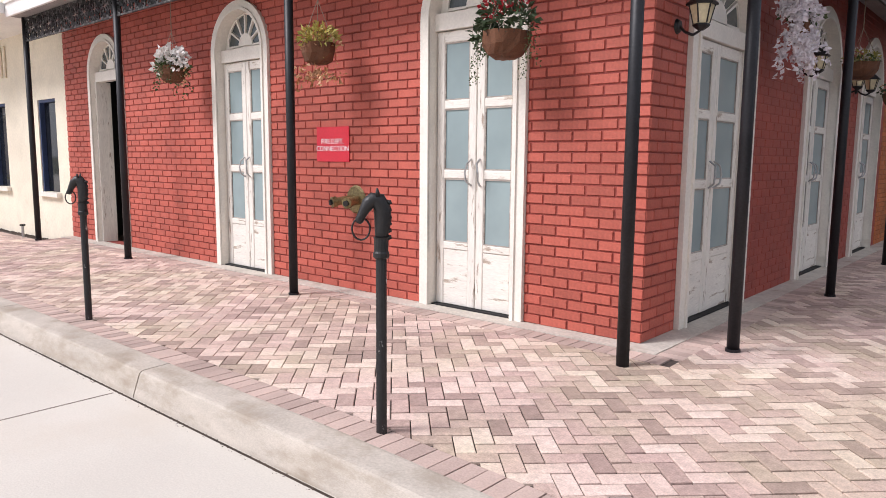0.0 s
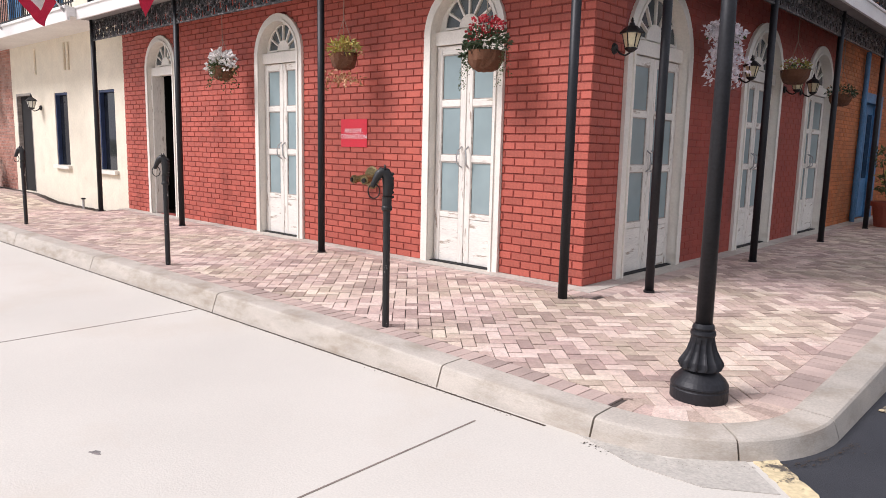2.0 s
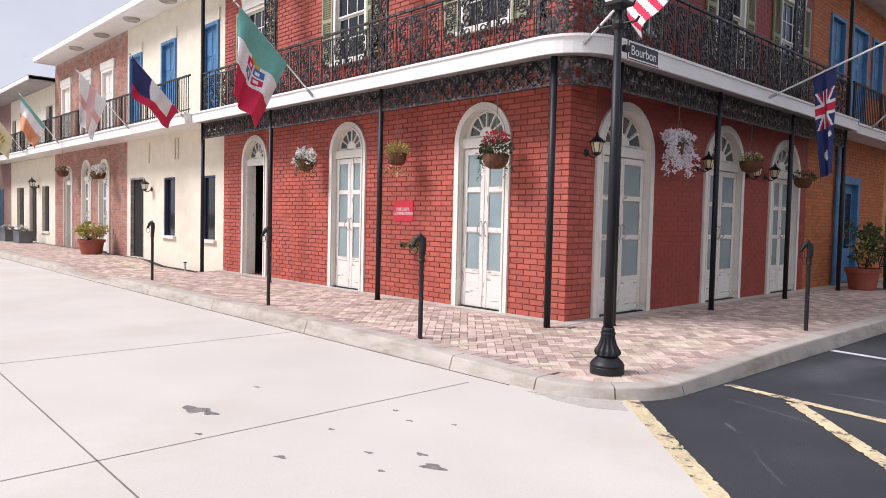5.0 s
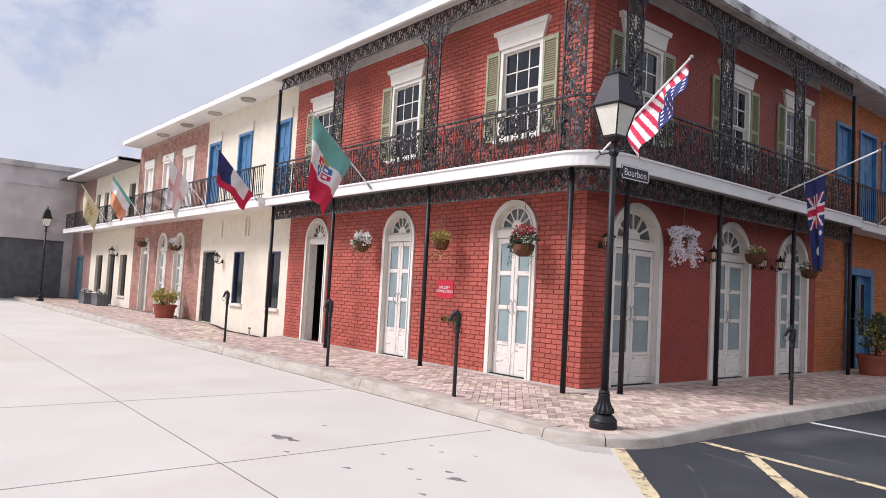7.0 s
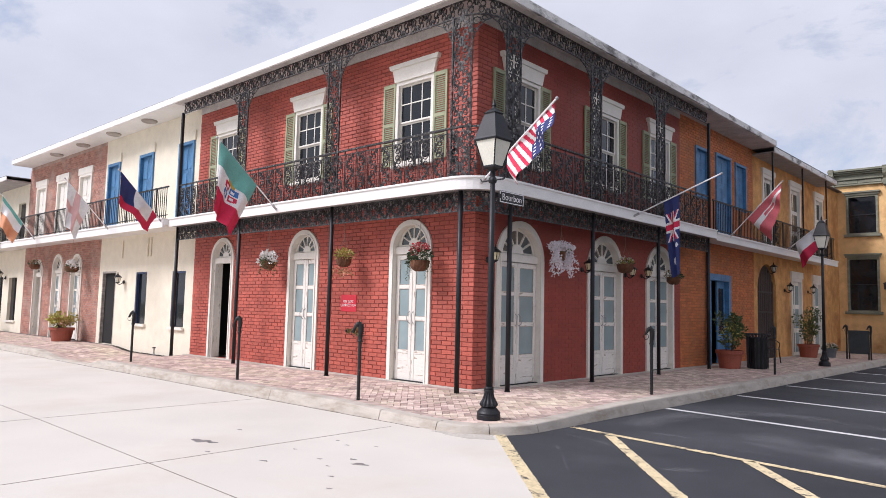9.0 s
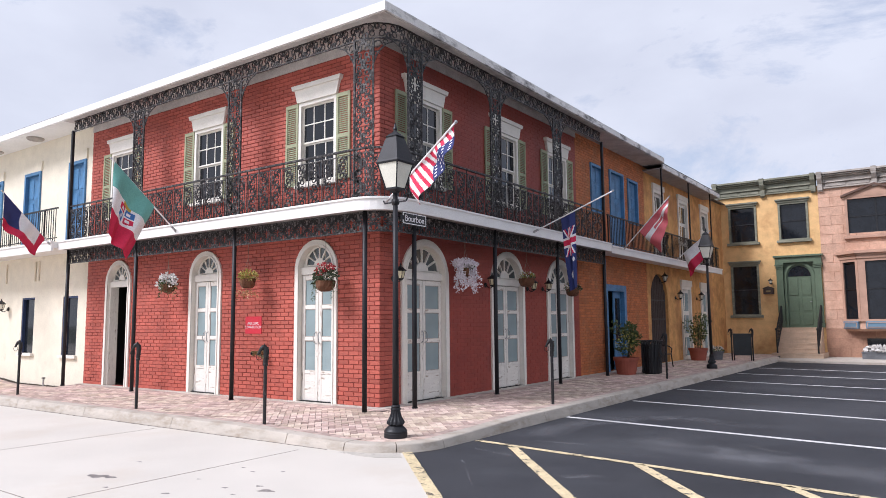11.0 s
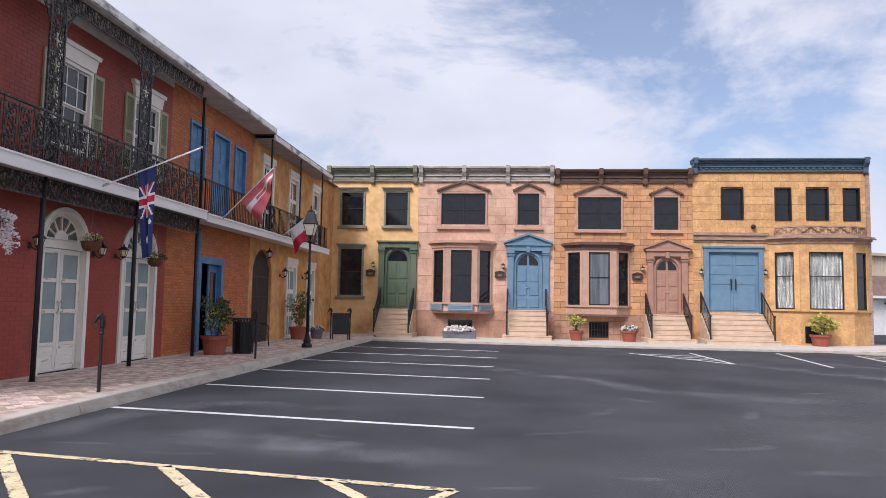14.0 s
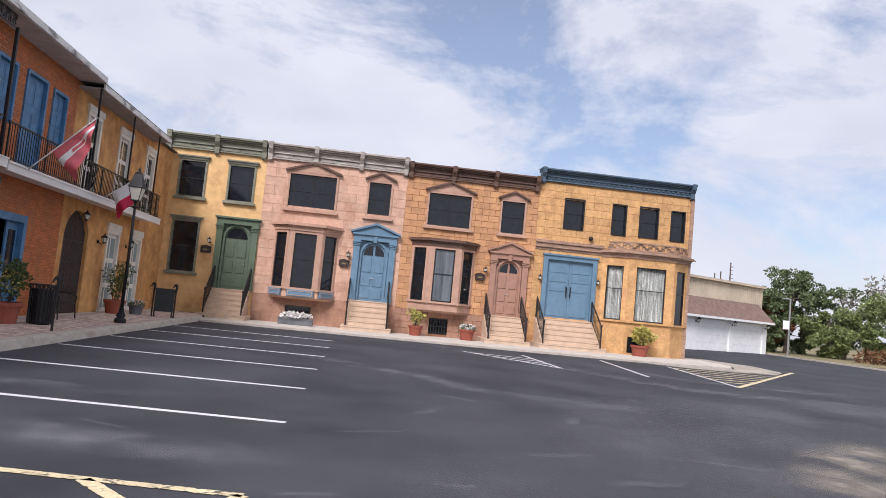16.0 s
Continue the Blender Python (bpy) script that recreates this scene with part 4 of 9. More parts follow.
    if open_dark:
        part("jamb", boxes((-ri, -ri + 0.05, 0.02, 0.25, 0, tz), (ri - 0.05, ri, 0.02, 0.25, 0, tz)), "white_worn", d)
        lf = joint("leaf", d, ri - 0.05, 0.3, 0)
        lf.parent = d
        part("leaf", boxes((ri - 0.1, ri - 0.055, 0.26, 1.0, 0.02, tz - 0.02)), "white_worn", d, "door leaf swung inwards")
        bpy.data.objects.remove(lf)
        return d
    # two leaves with three panes each
    lw = ri - 0.012
    for s in (-1, 1):
        x0, x1 = (0.004, lw) if s > 0 else (-lw, -0.004)
        st = 0.085
        heights = (0.02, 0.62 * tz / 2.57, 1.22 * tz / 2.57, 1.30 * tz / 2.57, 1.86 * tz / 2.57, 1.94 * tz / 2.57, tz - 0.11, tz - 0.01)
        part("stile", boxes((x0, x0 + st, 0.06, 0.105, 0.02, tz - 0.01), bevel=0.006), "white_worn", d)
        part("stile", boxes((x1 - st, x1, 0.06, 0.105, 0.02, tz - 0.01), bevel=0.006), "white_worn", d)
        part("bottom_panel", boxes((x0 + st, x1 - st, 0.066, 0.105, heights[0], heights[1] - 0.07), (x0 + st, x1 - st, 0.06, 0.104, heights[1] - 0.066, heights[1]), bevel=0.005), "white_flaking", d)
        for za, zb in ((heights[2], heights[3]), (heights[4], heights[5]), (heights[6], heights[7])):
            part("rail", boxes((x0 + st, x1 - st, 0.061, 0.105, za, zb), bevel=0.006), "white_flaking", d)
        for za, zb in ((heights[1], heights[2]), (heights[3], heights[4]), (heights[5], heights[6])):
            part("pane", boxes((x0 + st, x1 - st, 0.078, 0.088, za, zb)), "frosted", d, "frosted blue-grey pane")
            part("glazing_bead", bars([(x0 + st, x0 + st + 0.012, 0.068, 0.079, za, zb), (x1 - st - 0.012, x1 - st, 0.068, 0.079, za, zb), (x0 + st + 0.012, x1 - st - 0.012, 0.068, 0.079, za, za + 0.012), (x0 + st + 0.012, x1 - st - 0.012, 0.068, 0.079, zb - 0.012, zb)]), "trim_grey", d)
        xh = s * 0.05
        bm = bmesh.new()
        pts = [(xh, 0.055, 1.16), (xh + s * 0.02, 0.0, 1.2), (xh + s * 0.025, -0.01, 1.28), (xh + s * 0.005, 0.0, 1.36), (xh, 0.055, 1.40)]
        for p, q in zip(pts, pts[1:]):
            tube(bm, p, q, 0.009, n=6)
        part("handle", bm, "grey_metal", d, "grey metal pull handle")
    part("threshold", boxes((-ri, ri, 0.0, 0.2, -0.02, 0.018)), "dark_inside", d)
    return d


def spandrels(parent, u, W, apex, y0, y1, material):
    """The wall above the shoulders of an arch, inside its square opening."""
    R = W / 2
    spring = apex - R
    for s in (-1, 1):
        pts = [(u + s * R, spring)] + [(u + s * R * math.cos(radians(a)), spring + R * math.sin(radians(a))) for a in range(6, 91, 6)] + [(u + s * R, apex)]
        bm = bmesh.new()
        prism(bm, pts, y0, y1)
        part("spandrel", fixed(bm), material, parent)


def sash_window(parent, u, W, z0, z1, lintel=True, shutters=True, sill=True, trim="white_trim", glass="dark_glass", cols=3, rows=2, left=True, right=True, tall_frame=0.075, lintel_h=0.38, turned=False):
    w = joint("window", parent, 0, u, 0, 90) if turned else joint("window", parent, u)
    f = tall_frame
    h = W / 2
    zm = (z0 + z1) / 2
    part("frame", boxes((-h, -h + f, -0.035, 0.12, z0, z1), (h - f, h, -0.035, 0.12, z0, z1), (-h + f, h - f, -0.035, 0.12, z1 - f, z1), (-h + f, h - f, -0.035, 0.12, z0, z0 + f * 0.8)), trim, w)
    for a, b, y in ((z0 + f * 0.8, zm, 0.06), (zm, z1 - f, 0.03)):
        g = []
        s = 0.035
        x0, x1 = -h + f, h - f
        g += [(x0, x0 + s, y, y + 0.03, a, b), (x1 - s, x1, y, y + 0.03, a, b), (x0 + s, x1 - s, y, y + 0.03, a, a + s), (x0 + s, x1 - s, y, y + 0.03, b - s, b)]
        for k in range(1, cols):
            xc = x0 + (x1 - x0) * k / cols
            g.append((xc - 0.011, xc + 0.011, y + 0.002, y + 0.028, a + s, b - s))
        for k in range(1, rows):
            zc = a + (b - a) * k / rows
            g.append((x0 + s, x1 - s, y + 0.003, y + 0.027, zc - 0.011, zc + 0.011))
        part("sash", bars(g), trim, w)
        part("pane", boxes((x0 + s, x1 - s, y + 0.016, y + 0.021, a + s, b - s)), glass, w)
    if sill:
        part("sill", boxes((-h - 0.06, h + 0.06, -0.1, 0.02, z0 - 0.07, z0), bevel=0.008), trim, w)
    if lintel:
        bm = bmesh.new()
        prism(bm, [(-h - 0.02, z1 + 0.004), (h + 0.02, z1 + 0.004), (h + 0.1, z1 + lintel_h * 0.75), (-h - 0.1, z1 + lintel_h * 0.75)], -0.07, 0.02)
        prism(bm, [(-h - 0.14, z1 + lintel_h * 0.75), (h + 0.14, z1 + lintel_h * 0.75), (h + 0.17, z1 + lintel_h), (-h - 0.17, z1 + lintel_h)], -0.105, 0.02)
        part("lintel", fixed(bm), "white_trim", w)
    if shutters:
        sw = 0.37
        for s, on in ((-1, left), (1, right)):
            if not on:
                continue
            xa = -h - sw - 0.01 if s < 0 else h + 0.01
            xb = xa + sw
            g = [(xa, xa + 0.05, -0.05, -0.012, z0, z1), (xb - 0.05, xb, -0.05, -0.012, z0, z1)]
            for zc in (z0 + 0.04, zm, z1 - 0.04):
                g.append((xa + 0.05, xb - 0.05, -0.05, -0.012, zc - 0.04, zc + 0.04))
            part("shutter", bars(g), "shutter", w, "olive louvred shutter")
            v, fc = [], []
            z = z0 + 0.09
            while z < z1 - 0.09:
                if abs(z - zm) > 0.05:
                    i = len(v)
                    v += [(xa + 0.05, -0.044, z), (xb - 0.05, -0.044, z), (xb - 0.05, -0.016, z + 0.032), (xa + 0.05, -0.016, z + 0.032), (xa + 0.05, -0.044, z + 0.008), (xb - 0.05, -0.044, z + 0.008), (xb - 0.05, -0.016, z + 0.04), (xa + 0.05, -0.016, z + 0.04)]
                    fc += [(i, i + 3, i + 2, i + 1), (i + 4, i + 5, i + 6, i + 7), (i, i + 1, i + 5, i + 4), (i + 1, i + 2, i + 6, i + 5), (i + 2, i + 3, i + 7, i + 6), (i + 3, i, i + 4, i + 7)]
                z += 0.043
            me = bpy.data.meshes.new("louvres")
            me.from_pydata(v, [], fc)
            part("louvres", me, "shutter", w)
    return w


def panel_door(parent, u, W, z0, z1, material, glass=None, name="door", frame=None, fw=0.1, ledge=0.0):
    """A plain hinged door or blue shuttered door with a flat casing."""
    d = joint(name, parent, u)
    h = W / 2
    part("casing", boxes((-h, -h + fw, -0.05, 0.14, z0, z1), (h - fw, h, -0.05, 0.14, z0, z1), (-h + fw, h - fw, -0.05, 0.14, z1 - fw, z1)), frame or material, d)
    x0, x1 = -h + fw, h - fw
    for a, b in ((x0, -0.004), (0.004, x1)):
        g = [(a, b, 0.06, 0.1, z0, z1 - fw)]
        part("leaf", bars(g), material, d)
        hh = z1 - fw - z0
        for k in range(3):
            za, zb = z0 + hh * (0.05 + 0.32 * k), z0 + hh * (0.05 + 0.32 * k + 0.26)
            if glass:
                part("pane", boxes((a + 0.06, b - 0.06, 0.05, 0.062, za, zb)), glass, d)
            else:
                part("panel", boxes((a + 0.06, b - 0.06, 0.045, 0.062, za, zb), bevel=0.008), material, d)
    return d


# ---- red brick corner building ----
COURSE, BRICK_L = 0.0860, 0.262
TOP = 7.16
red = thing("corner_building", "two-storey red painted brick corner building with white arched doors", "building", FA)
A_DOORS = (-1.68, -5.30, -9.0)
B_DOORS = (1.42, 4.76, 7.60)
WA, WB = 1.2, 1.6
wall_a = part("wall_south", wall_mesh(-10.6, 0, -0.2, TOP, 0.0, 0.25, [(u - WA / 2, u + WA / 2, 0.0, 3.264) for u in A_DOORS] + [(u - 0.55, u + 0.55, 4.44, 6.21) for u in A_DOORS]), "mortar_red", red)
wall_b_root = joint("wall_east", red, 0, 0, 0, 90)
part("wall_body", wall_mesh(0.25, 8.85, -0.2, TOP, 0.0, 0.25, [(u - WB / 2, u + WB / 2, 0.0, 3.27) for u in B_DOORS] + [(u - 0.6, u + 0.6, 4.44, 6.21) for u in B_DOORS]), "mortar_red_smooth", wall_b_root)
for u in A_DOORS:
    spandrels(wall_a, u, WA, 3.264, 0.0, 0.25, "mortar_red")
for u in B_DOORS:
    spandrels(wall_b_root, u, WB, 3.27, 0.0, 0.25, "mortar_red_smooth")
for i, u in enumerate(A_DOORS):
    arched_door(red, u, WA, 3.264, 2.57, open_dark=(i == 2))
    sash_window(red, u, 1.1, 4.44, 6.21)
for u in B_DOORS:
    arched_door(red, u, WB, 3.27, 2.44, turned=True)
    sash_window(red, u, 1.2, 4.44, 6.21, turned=True)
# Added room shell; its near-black colour stands for the unlit interior.
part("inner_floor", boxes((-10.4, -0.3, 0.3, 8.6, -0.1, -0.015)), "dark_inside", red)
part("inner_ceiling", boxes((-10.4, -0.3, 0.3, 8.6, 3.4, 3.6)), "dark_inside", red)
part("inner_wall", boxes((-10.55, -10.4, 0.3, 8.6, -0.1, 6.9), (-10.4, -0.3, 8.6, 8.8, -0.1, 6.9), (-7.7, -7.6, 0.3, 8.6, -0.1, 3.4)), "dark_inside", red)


# ---- orange and ochre buildings along the east side ----
ora = thing("orange_building", "orange brick and ochre stucco building with blue and white doors", "building", FB)
part("wall", wall_mesh(8.85, 14.65, -0.2, TOP, 0.0, 0.25, [(10.71, 12.46, 0, 2.72), (9.9, 10.9, 4.9, 6.45), (11.4, 12.62, 3.85, 6.5), (13.0, 13.96, 4.9, 6.45)]), "mortar_orange", ora)
och = thing("ochre_building", "ochre stucco building with arched gate and white French doors", "building", FB)
part("wall", wall_mesh(14.65, 25.5, -0.2, TOP, 0.0, 0.25, [(14.98, 16.9, 0, 3.3), (18.55, 19.85, 0, 3.2), (21.3, 22.5, 0, 3.2), (15.55, 16.75, 3.85, 6.7), (18.55, 19.85, 3.85, 6.7), (21.75, 22.95, 3.85, 6.7)]), "stucco_ochre", och)
spandrels(och, 15.94, 1.92, 3.3, 0.0, 0.25, "stucco_ochre")
bd = joint("door", ora, 11.585)
part("casing", boxes((-0.875, -0.69, -0.06, 0.16, 0, 2.72), (0.69, 0.875, -0.06, 0.16, 0, 2.72), (-0.69, 0.69, -0.06, 0.16, 2.52, 2.72)), "blue_paint", bd)
part("leaf", boxes((0.08, 0.69, 0.08, 0.13, 0.02, 2.52), bevel=0.006), "blue_paint", bd, "blue door leaf")
part("pane", boxes((0.2, 0.57, 0.07, 0.082, 0.9, 2.3)), "dark_glass", bd)
part("open_leaf", boxes((-0.69, -0.64, 0.2, 0.85, 0.02, 2.52)), "blue_paint", bd, "blue door leaf swung inwards")
for u0, u1, z0 in ((9.9, 10.9, 4.9), (13.0, 13.96, 4.9)):
    panel_door(ora, (u0 + u1) / 2, u1 - u0, z0, 6.45, "blue_paint", name="window", fw=0.08)
panel_door(ora, 12.01, 1.22, 3.86, 6.5, "blue_paint", fw=0.08)
for u0, u1 in ((15.55, 16.75), (18.55, 19.85), (21.75, 22.95)):
    panel_door(och, (u0 + u1) / 2, u1 - u0, 3.86, 6.5, "white_worn", "dark_glass", frame="white_trim", fw=0.13)
    part("lintel", boxes((u0 - 0.06, u1 + 0.06, -0.08, 0.0, 6.5, 6.7)), "white_trim", och)
for u0, u1 in ((18.55, 19.85), (21.3, 22.5)):
    panel_door(och, (u0 + u1) / 2, u1 - u0, 0.0, 2.95, "white_worn", "frosted", frame="white_trim", fw=0.13)
    part("lintel", boxes((u0 - 0.05, u1 + 0.05, -0.08, 0.0, 2.95, 3.2)), "white_trim", och)
# arched gate of dark boards
gate = joint("gate", och, 15.94)
bm = bmesh.new()
prism(bm, [(0.96, 0), (0.96, 2.34)] + arc(0, 2.34, 0.96, 0, 180, 18)[1:-1] + [(-0.96, 2.34), (-0.96, 0)], 0.12, 0.16)
M["gate_wood"] = mat("gate_wood", (0.04, 0.026, 0.024), 0.7, vary=0.35, bump=0.3, stretch=(4, 4, 0.4))
part("backing", fixed(bm), "gate_wood", gate)
for k in range(10):
    x = -0.86 + 0.19 * k
    top = 2.34 + math.sqrt(max(0, 0.96 ** 2 - x * x)) - 0.06
    part("board", boxes((x - 0.085, x + 0.085, 0.095, 0.121, 0.03, top), bevel=0.008), "gate_wood", gate)
for z in (0.7, 1.6, 2.3):
    part("strap", boxes((-0.9, 0.9, 0.082, 0.096, z, z + 0.05)), "iron", gate)
# Added backing wall, coloured near-black to give the dimness of the rooms.
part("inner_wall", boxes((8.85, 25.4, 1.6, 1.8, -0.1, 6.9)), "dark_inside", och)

# roofs: low hipped roof with white fascia and eaves
roof = thing("roof", "low grey roof with white fascia over the galleries", "roof")


def roof_piece(x0, x1, y0, y1, z, parent, rise=0.55):
    bm = bmesh.new()
    a = [bm.verts.new(p) for p in ((x0, y0, z), (x1, y0, z), (x1, y1, z), (x0, y1, z))]
    b = [bm.verts.new(p) for p in ((x0 + 2.5, y0 + 2.5, z + rise), (x1 - 2.5, y0 + 2.5, z + rise), (x1 - 2.5, y1 - 1, z + rise), (x0 + 2.5, y1 - 1, z + rise))]
    for k in range(4):
        bm.faces.new((a[k], a[(k + 1) % 4], b[(k + 1) % 4], b[k]))
    bm.faces.new(b)
    bm.faces.new(list(reversed(a)))
    return part("roof_sheet", fixed(bm), "roof", parent)


EAVE = 0.82
roof_piece(-10.75, EAVE, -EAVE, 14.6, 7.345, roof)
part("fascia", boxes((-10.75, EAVE, -EAVE, -EAVE + 0.05, 7.18, 7.35)), "white_fascia", roof)
part("fascia", boxes((EAVE - 0.05, EAVE, -EAVE + 0.05, 14.6, 7.18, 7.35)), "eave_board", roof)
part("soffit", boxes((-10.75, EAVE - 0.05, -EAVE + 0.05, 0.3, 7.165, 7.22), (-0.3, EAVE - 0.05, 0.3, 14.6, 7.165, 7.22)), "eave_soffit", roof)
part("wall_plate", boxes((-10.58, 0.035, -0.035, -0.012, 6.97, 7.164)), "eave_soffit", roof, "pale board under the eaves")
part("wall_plate", boxes((0.012, 0.035, -0.012, 8.85, 7.0, 7.164)), "eave_soffit", roof, "pale board under the eaves")
roof_b = thing("roof", "low grey roof with pale fascia over the ochre building", "roof")
part("fascia", boxes((EAVE - 0.1, EAVE - 0.05, 14.62, 22.3, 6.98, 7.15)), "eave_board", roof_b)
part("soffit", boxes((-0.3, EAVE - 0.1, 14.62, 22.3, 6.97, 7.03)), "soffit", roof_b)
part("roof_sheet", boxes((-8, EAVE - 0.06, 14.62, 22.3, 7.155, 7.19), (-8, 0.2, 22.3, 25.6, 7.165, 7.2)), "roof", roof_b)

# ---- pale buildings along the road ----
WEST = [(-17.37, -10.6, "stucco_cream"), (-25.5, -17.37, "mortar_pink"), (-33.0, -25.5, "stucco_cream"), (-37.5, -33.0, "purple_stucco")]
west_bld = []
for (u0, u1, m), lab in zip(WEST, ("cream stucco building with blue doors above", "pale pink brick building with arched white doors", "cream stucco building with dark narrow windows", "mauve stucco building end")):
    b = thing("building", lab, "building", FA)
    west_bld.append((b, u0, u1))
b1, b2, b3, b4 = [q[0] for q in west_bld]
open1 = [(-11.9, -11.08, 0.74, 2.4), (-14.4, -13.6, 0.76, 2.42), (-17.1, -15.95, 0.0, 2.48), (-11.85, -10.9, 3.85, 6.28), (-14.57, -13.55, 3.85, 6.28), (-17.1, -16.1, 3.85, 6.28)]
part("wall", wall_mesh(-17.37, -10.6, -0.2, 7.16, 0.0, 0.25, open1), "stucco_cream", b1)
for o in open1[:2]:
    w = joint("window", b1)
    part("pane", boxes((o[0] + 0.05, o[1] - 0.05, 0.1, 0.11, o[2], o[3] - 0.05)), "dark_glass", w)
    part("frame", boxes((o[0], o[0] + 0.05, 0.02, 0.14, o[2], o[3]), (o[1] - 0.05, o[1], 0.02, 0.14, o[2], o[3]), (o[0] + 0.05, o[1] - 0.05, 0.02, 0.14, o[3] - 0.05, o[3])), "navy_paint", w, "navy window frame")
    part("sill", boxes((o[0] - 0.07, o[1] + 0.07, -0.08, 0.02, o[2] - 0.08, o[2])), "white_trim", w)
o = open1[2]
dd = joint("door", b1)
part("leaf", boxes((o[0] + 0.06, o[1] - 0.06, 0.1, 0.14, 0.02, o[3] - 0.06)), "dark_inside", dd, "dark door")
part("casing", boxes((o[0], o[0] + 0.06, 0.0, 0.14, 0, o[3]), (o[1] - 0.06, o[1], 0.0, 0.14, 0, o[3]), (o[0] + 0.06, o[1] - 0.06, 0.0, 0.14, o[3] - 0.06, o[3])), "trim_grey", dd)
for o in open1[3:]:
    panel_door(b1, (o[0] + o[1]) / 2, o[1] - o[0], 3.86, o[3], "blue_paint", fw=0.09)
    part("lintel", boxes((o[0] - 0.05, o[1] + 0.05, -0.05, 0.0, o[3], o[3] + 0.3)), "stucco_cream", b1)
open2 = [(-20.05, -18.95, 0.0, 3.2), (-22.0, -20.9, 0.0, 3.25), (-24.2, -23.1, 0.0, 3.1), (-19.75, -18.55, 3.85, 6.2), (-22.1, -20.9, 3.85, 6.2), (-24.5, -23.3, 3.85, 6.2)]
part("wall", wall_mesh(-25.5, -17.37, -0.2, 7.16, 0.0, 0.25, open2), "mortar_pink", b2)
for o in open2[:2]:
    arched_door(b2, (o[0] + o[1]) / 2, o[1] - o[0], o[3], 2.5)
    spandrels(b2, (o[0] + o[1]) / 2, o[1] - o[0], o[3], 0.0, 0.25, "mortar_pink")
arched_door(b2, -23.65, 1.1, 3.1, 2.4, open_dark=True)
spandrels(b2, -23.65, 1.1, 3.1, 0.0, 0.25, "mortar_pink")
for o in open2[3:]:
    panel_door(b2, (o[0] + o[1]) / 2, o[1] - o[0], 3.86, o[3], "white_worn", frame="white_trim", fw=0.1)
    part("lintel", boxes((o[0] - 0.08, o[1] + 0.08, -0.07, 0.0, o[3], o[3] + 0.25)), "white_trim", b2)
open3 = [(-27.5, -26.4, 0.5, 2.4), (-29.6, -28.4, 0.0, 2.45), (-31.9, -30.6, 0.5, 2.4), (-26.9, -25.9, 3.7, 5.7), (-29.5, -28.5, 3.7, 5.6), (-31.2, -30.4, 3.7, 5.6), (-32.8, -32.0, 3.7, 5.6)]
part("wall", wall_mesh(-33.0, -25.5, -0.2, 6.48, 0.0, 0.25, open3), "stucco_cream", b3)
for o in open3:
    w = joint("window", b3)
    part("pane", boxes((o[0], o[1], 0.12, 0.13, o[2], o[3])), "dark_glass", w)
    part("sill", boxes((o[0] - 0.08, o[1] + 0.08, -0.06, 0.02, o[2] - 0.08, o[2])), "white_trim", w)
part("wall", wall_mesh(-37.5, -33.0, -0.2, 6.48, 0.0, 0.25, [(-35.9, -34.6, 0, 2.4)]), "purple_stucco", b4)
panel_door(b4, -35.25, 1.3, 0.0, 2.4, "blue_door")
far_b = thing("grey_building", "grey stone building with a wide dark doorway", "building")
part("wall", wall_mesh(-9.0, 9.0, -0.3, 7.2, 0.0, 0.3, [(-4.0, -0.6, -0.2, 3.2)]), "grey_stone", far_b)
part("doorway", boxes((-4.0, -0.6, 0.25, 0.29, -0.2, 3.2)), "planter", far_b, "grey-blue roller door")
part("cornice", boxes((-9.1, 9.1, -0.15, 0.3, 7.2, 7.5), (-9.05, 9.05, -0.05, 0.3, 6.2, 6.35)), "grey_stone", far_b)
far_b.matrix_basis = pose(-37.6, 0.2, 0, 0, 0, 90)
# Added backs and floors; the unlit depth is put into their near-black colour.
for bld, u0, u1 in west_bld:
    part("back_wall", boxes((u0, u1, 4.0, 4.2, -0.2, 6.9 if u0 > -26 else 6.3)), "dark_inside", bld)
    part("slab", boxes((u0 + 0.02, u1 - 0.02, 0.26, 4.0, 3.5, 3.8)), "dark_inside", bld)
# their shared cantilevered gallery and eaves
roof_w = thing("roof", "long flat roof with white eaves over the pale buildings", "roof")
part("fascia", boxes((-25.4, -10.76, -0.82, -0.77, 7.18, 7.35)), "white_fascia", roof_w)
part("soffit", boxes((-25.4, -10.76, -0.77, 0.3, 7.165, 7.22)), "white_fascia", roof_w)
part("roof_sheet", boxes((-25.4, -10.76, -0.79, 5, 7.352, 7.38)), "roof", roof_w)
for u in (-13.2, -15.9, -18.6, -21.3):
    bm = bmesh.new()
    lathe(bm, [(0.2, 7.1), (0.24, 7.13), (0.24, 7.165)], 16)
    bmesh.ops.translate(bm, verts=bm.verts, vec=(u, -0.4, 0))
    part("soffit_vent", fixed(bm), "trim_grey", roof_w, "round soffit vent")
roof_w2 = thing("roof", "lower flat roof with white eaves at the far end", "roof")
part("fascia", boxes((-35.2, -25.42, -1.0, -0.95, 6.5, 6.66)), "white_fascia", roof_w2)
part("soffit", boxes((-35.2, -25.42, -0.95, 0.3, 6.48, 6.54)), "soffit", roof_w2)
part("roof_sheet", boxes((-37.6, -25.52, -0.97, 5, 6.67, 6.7)), "roof", roof_w2)


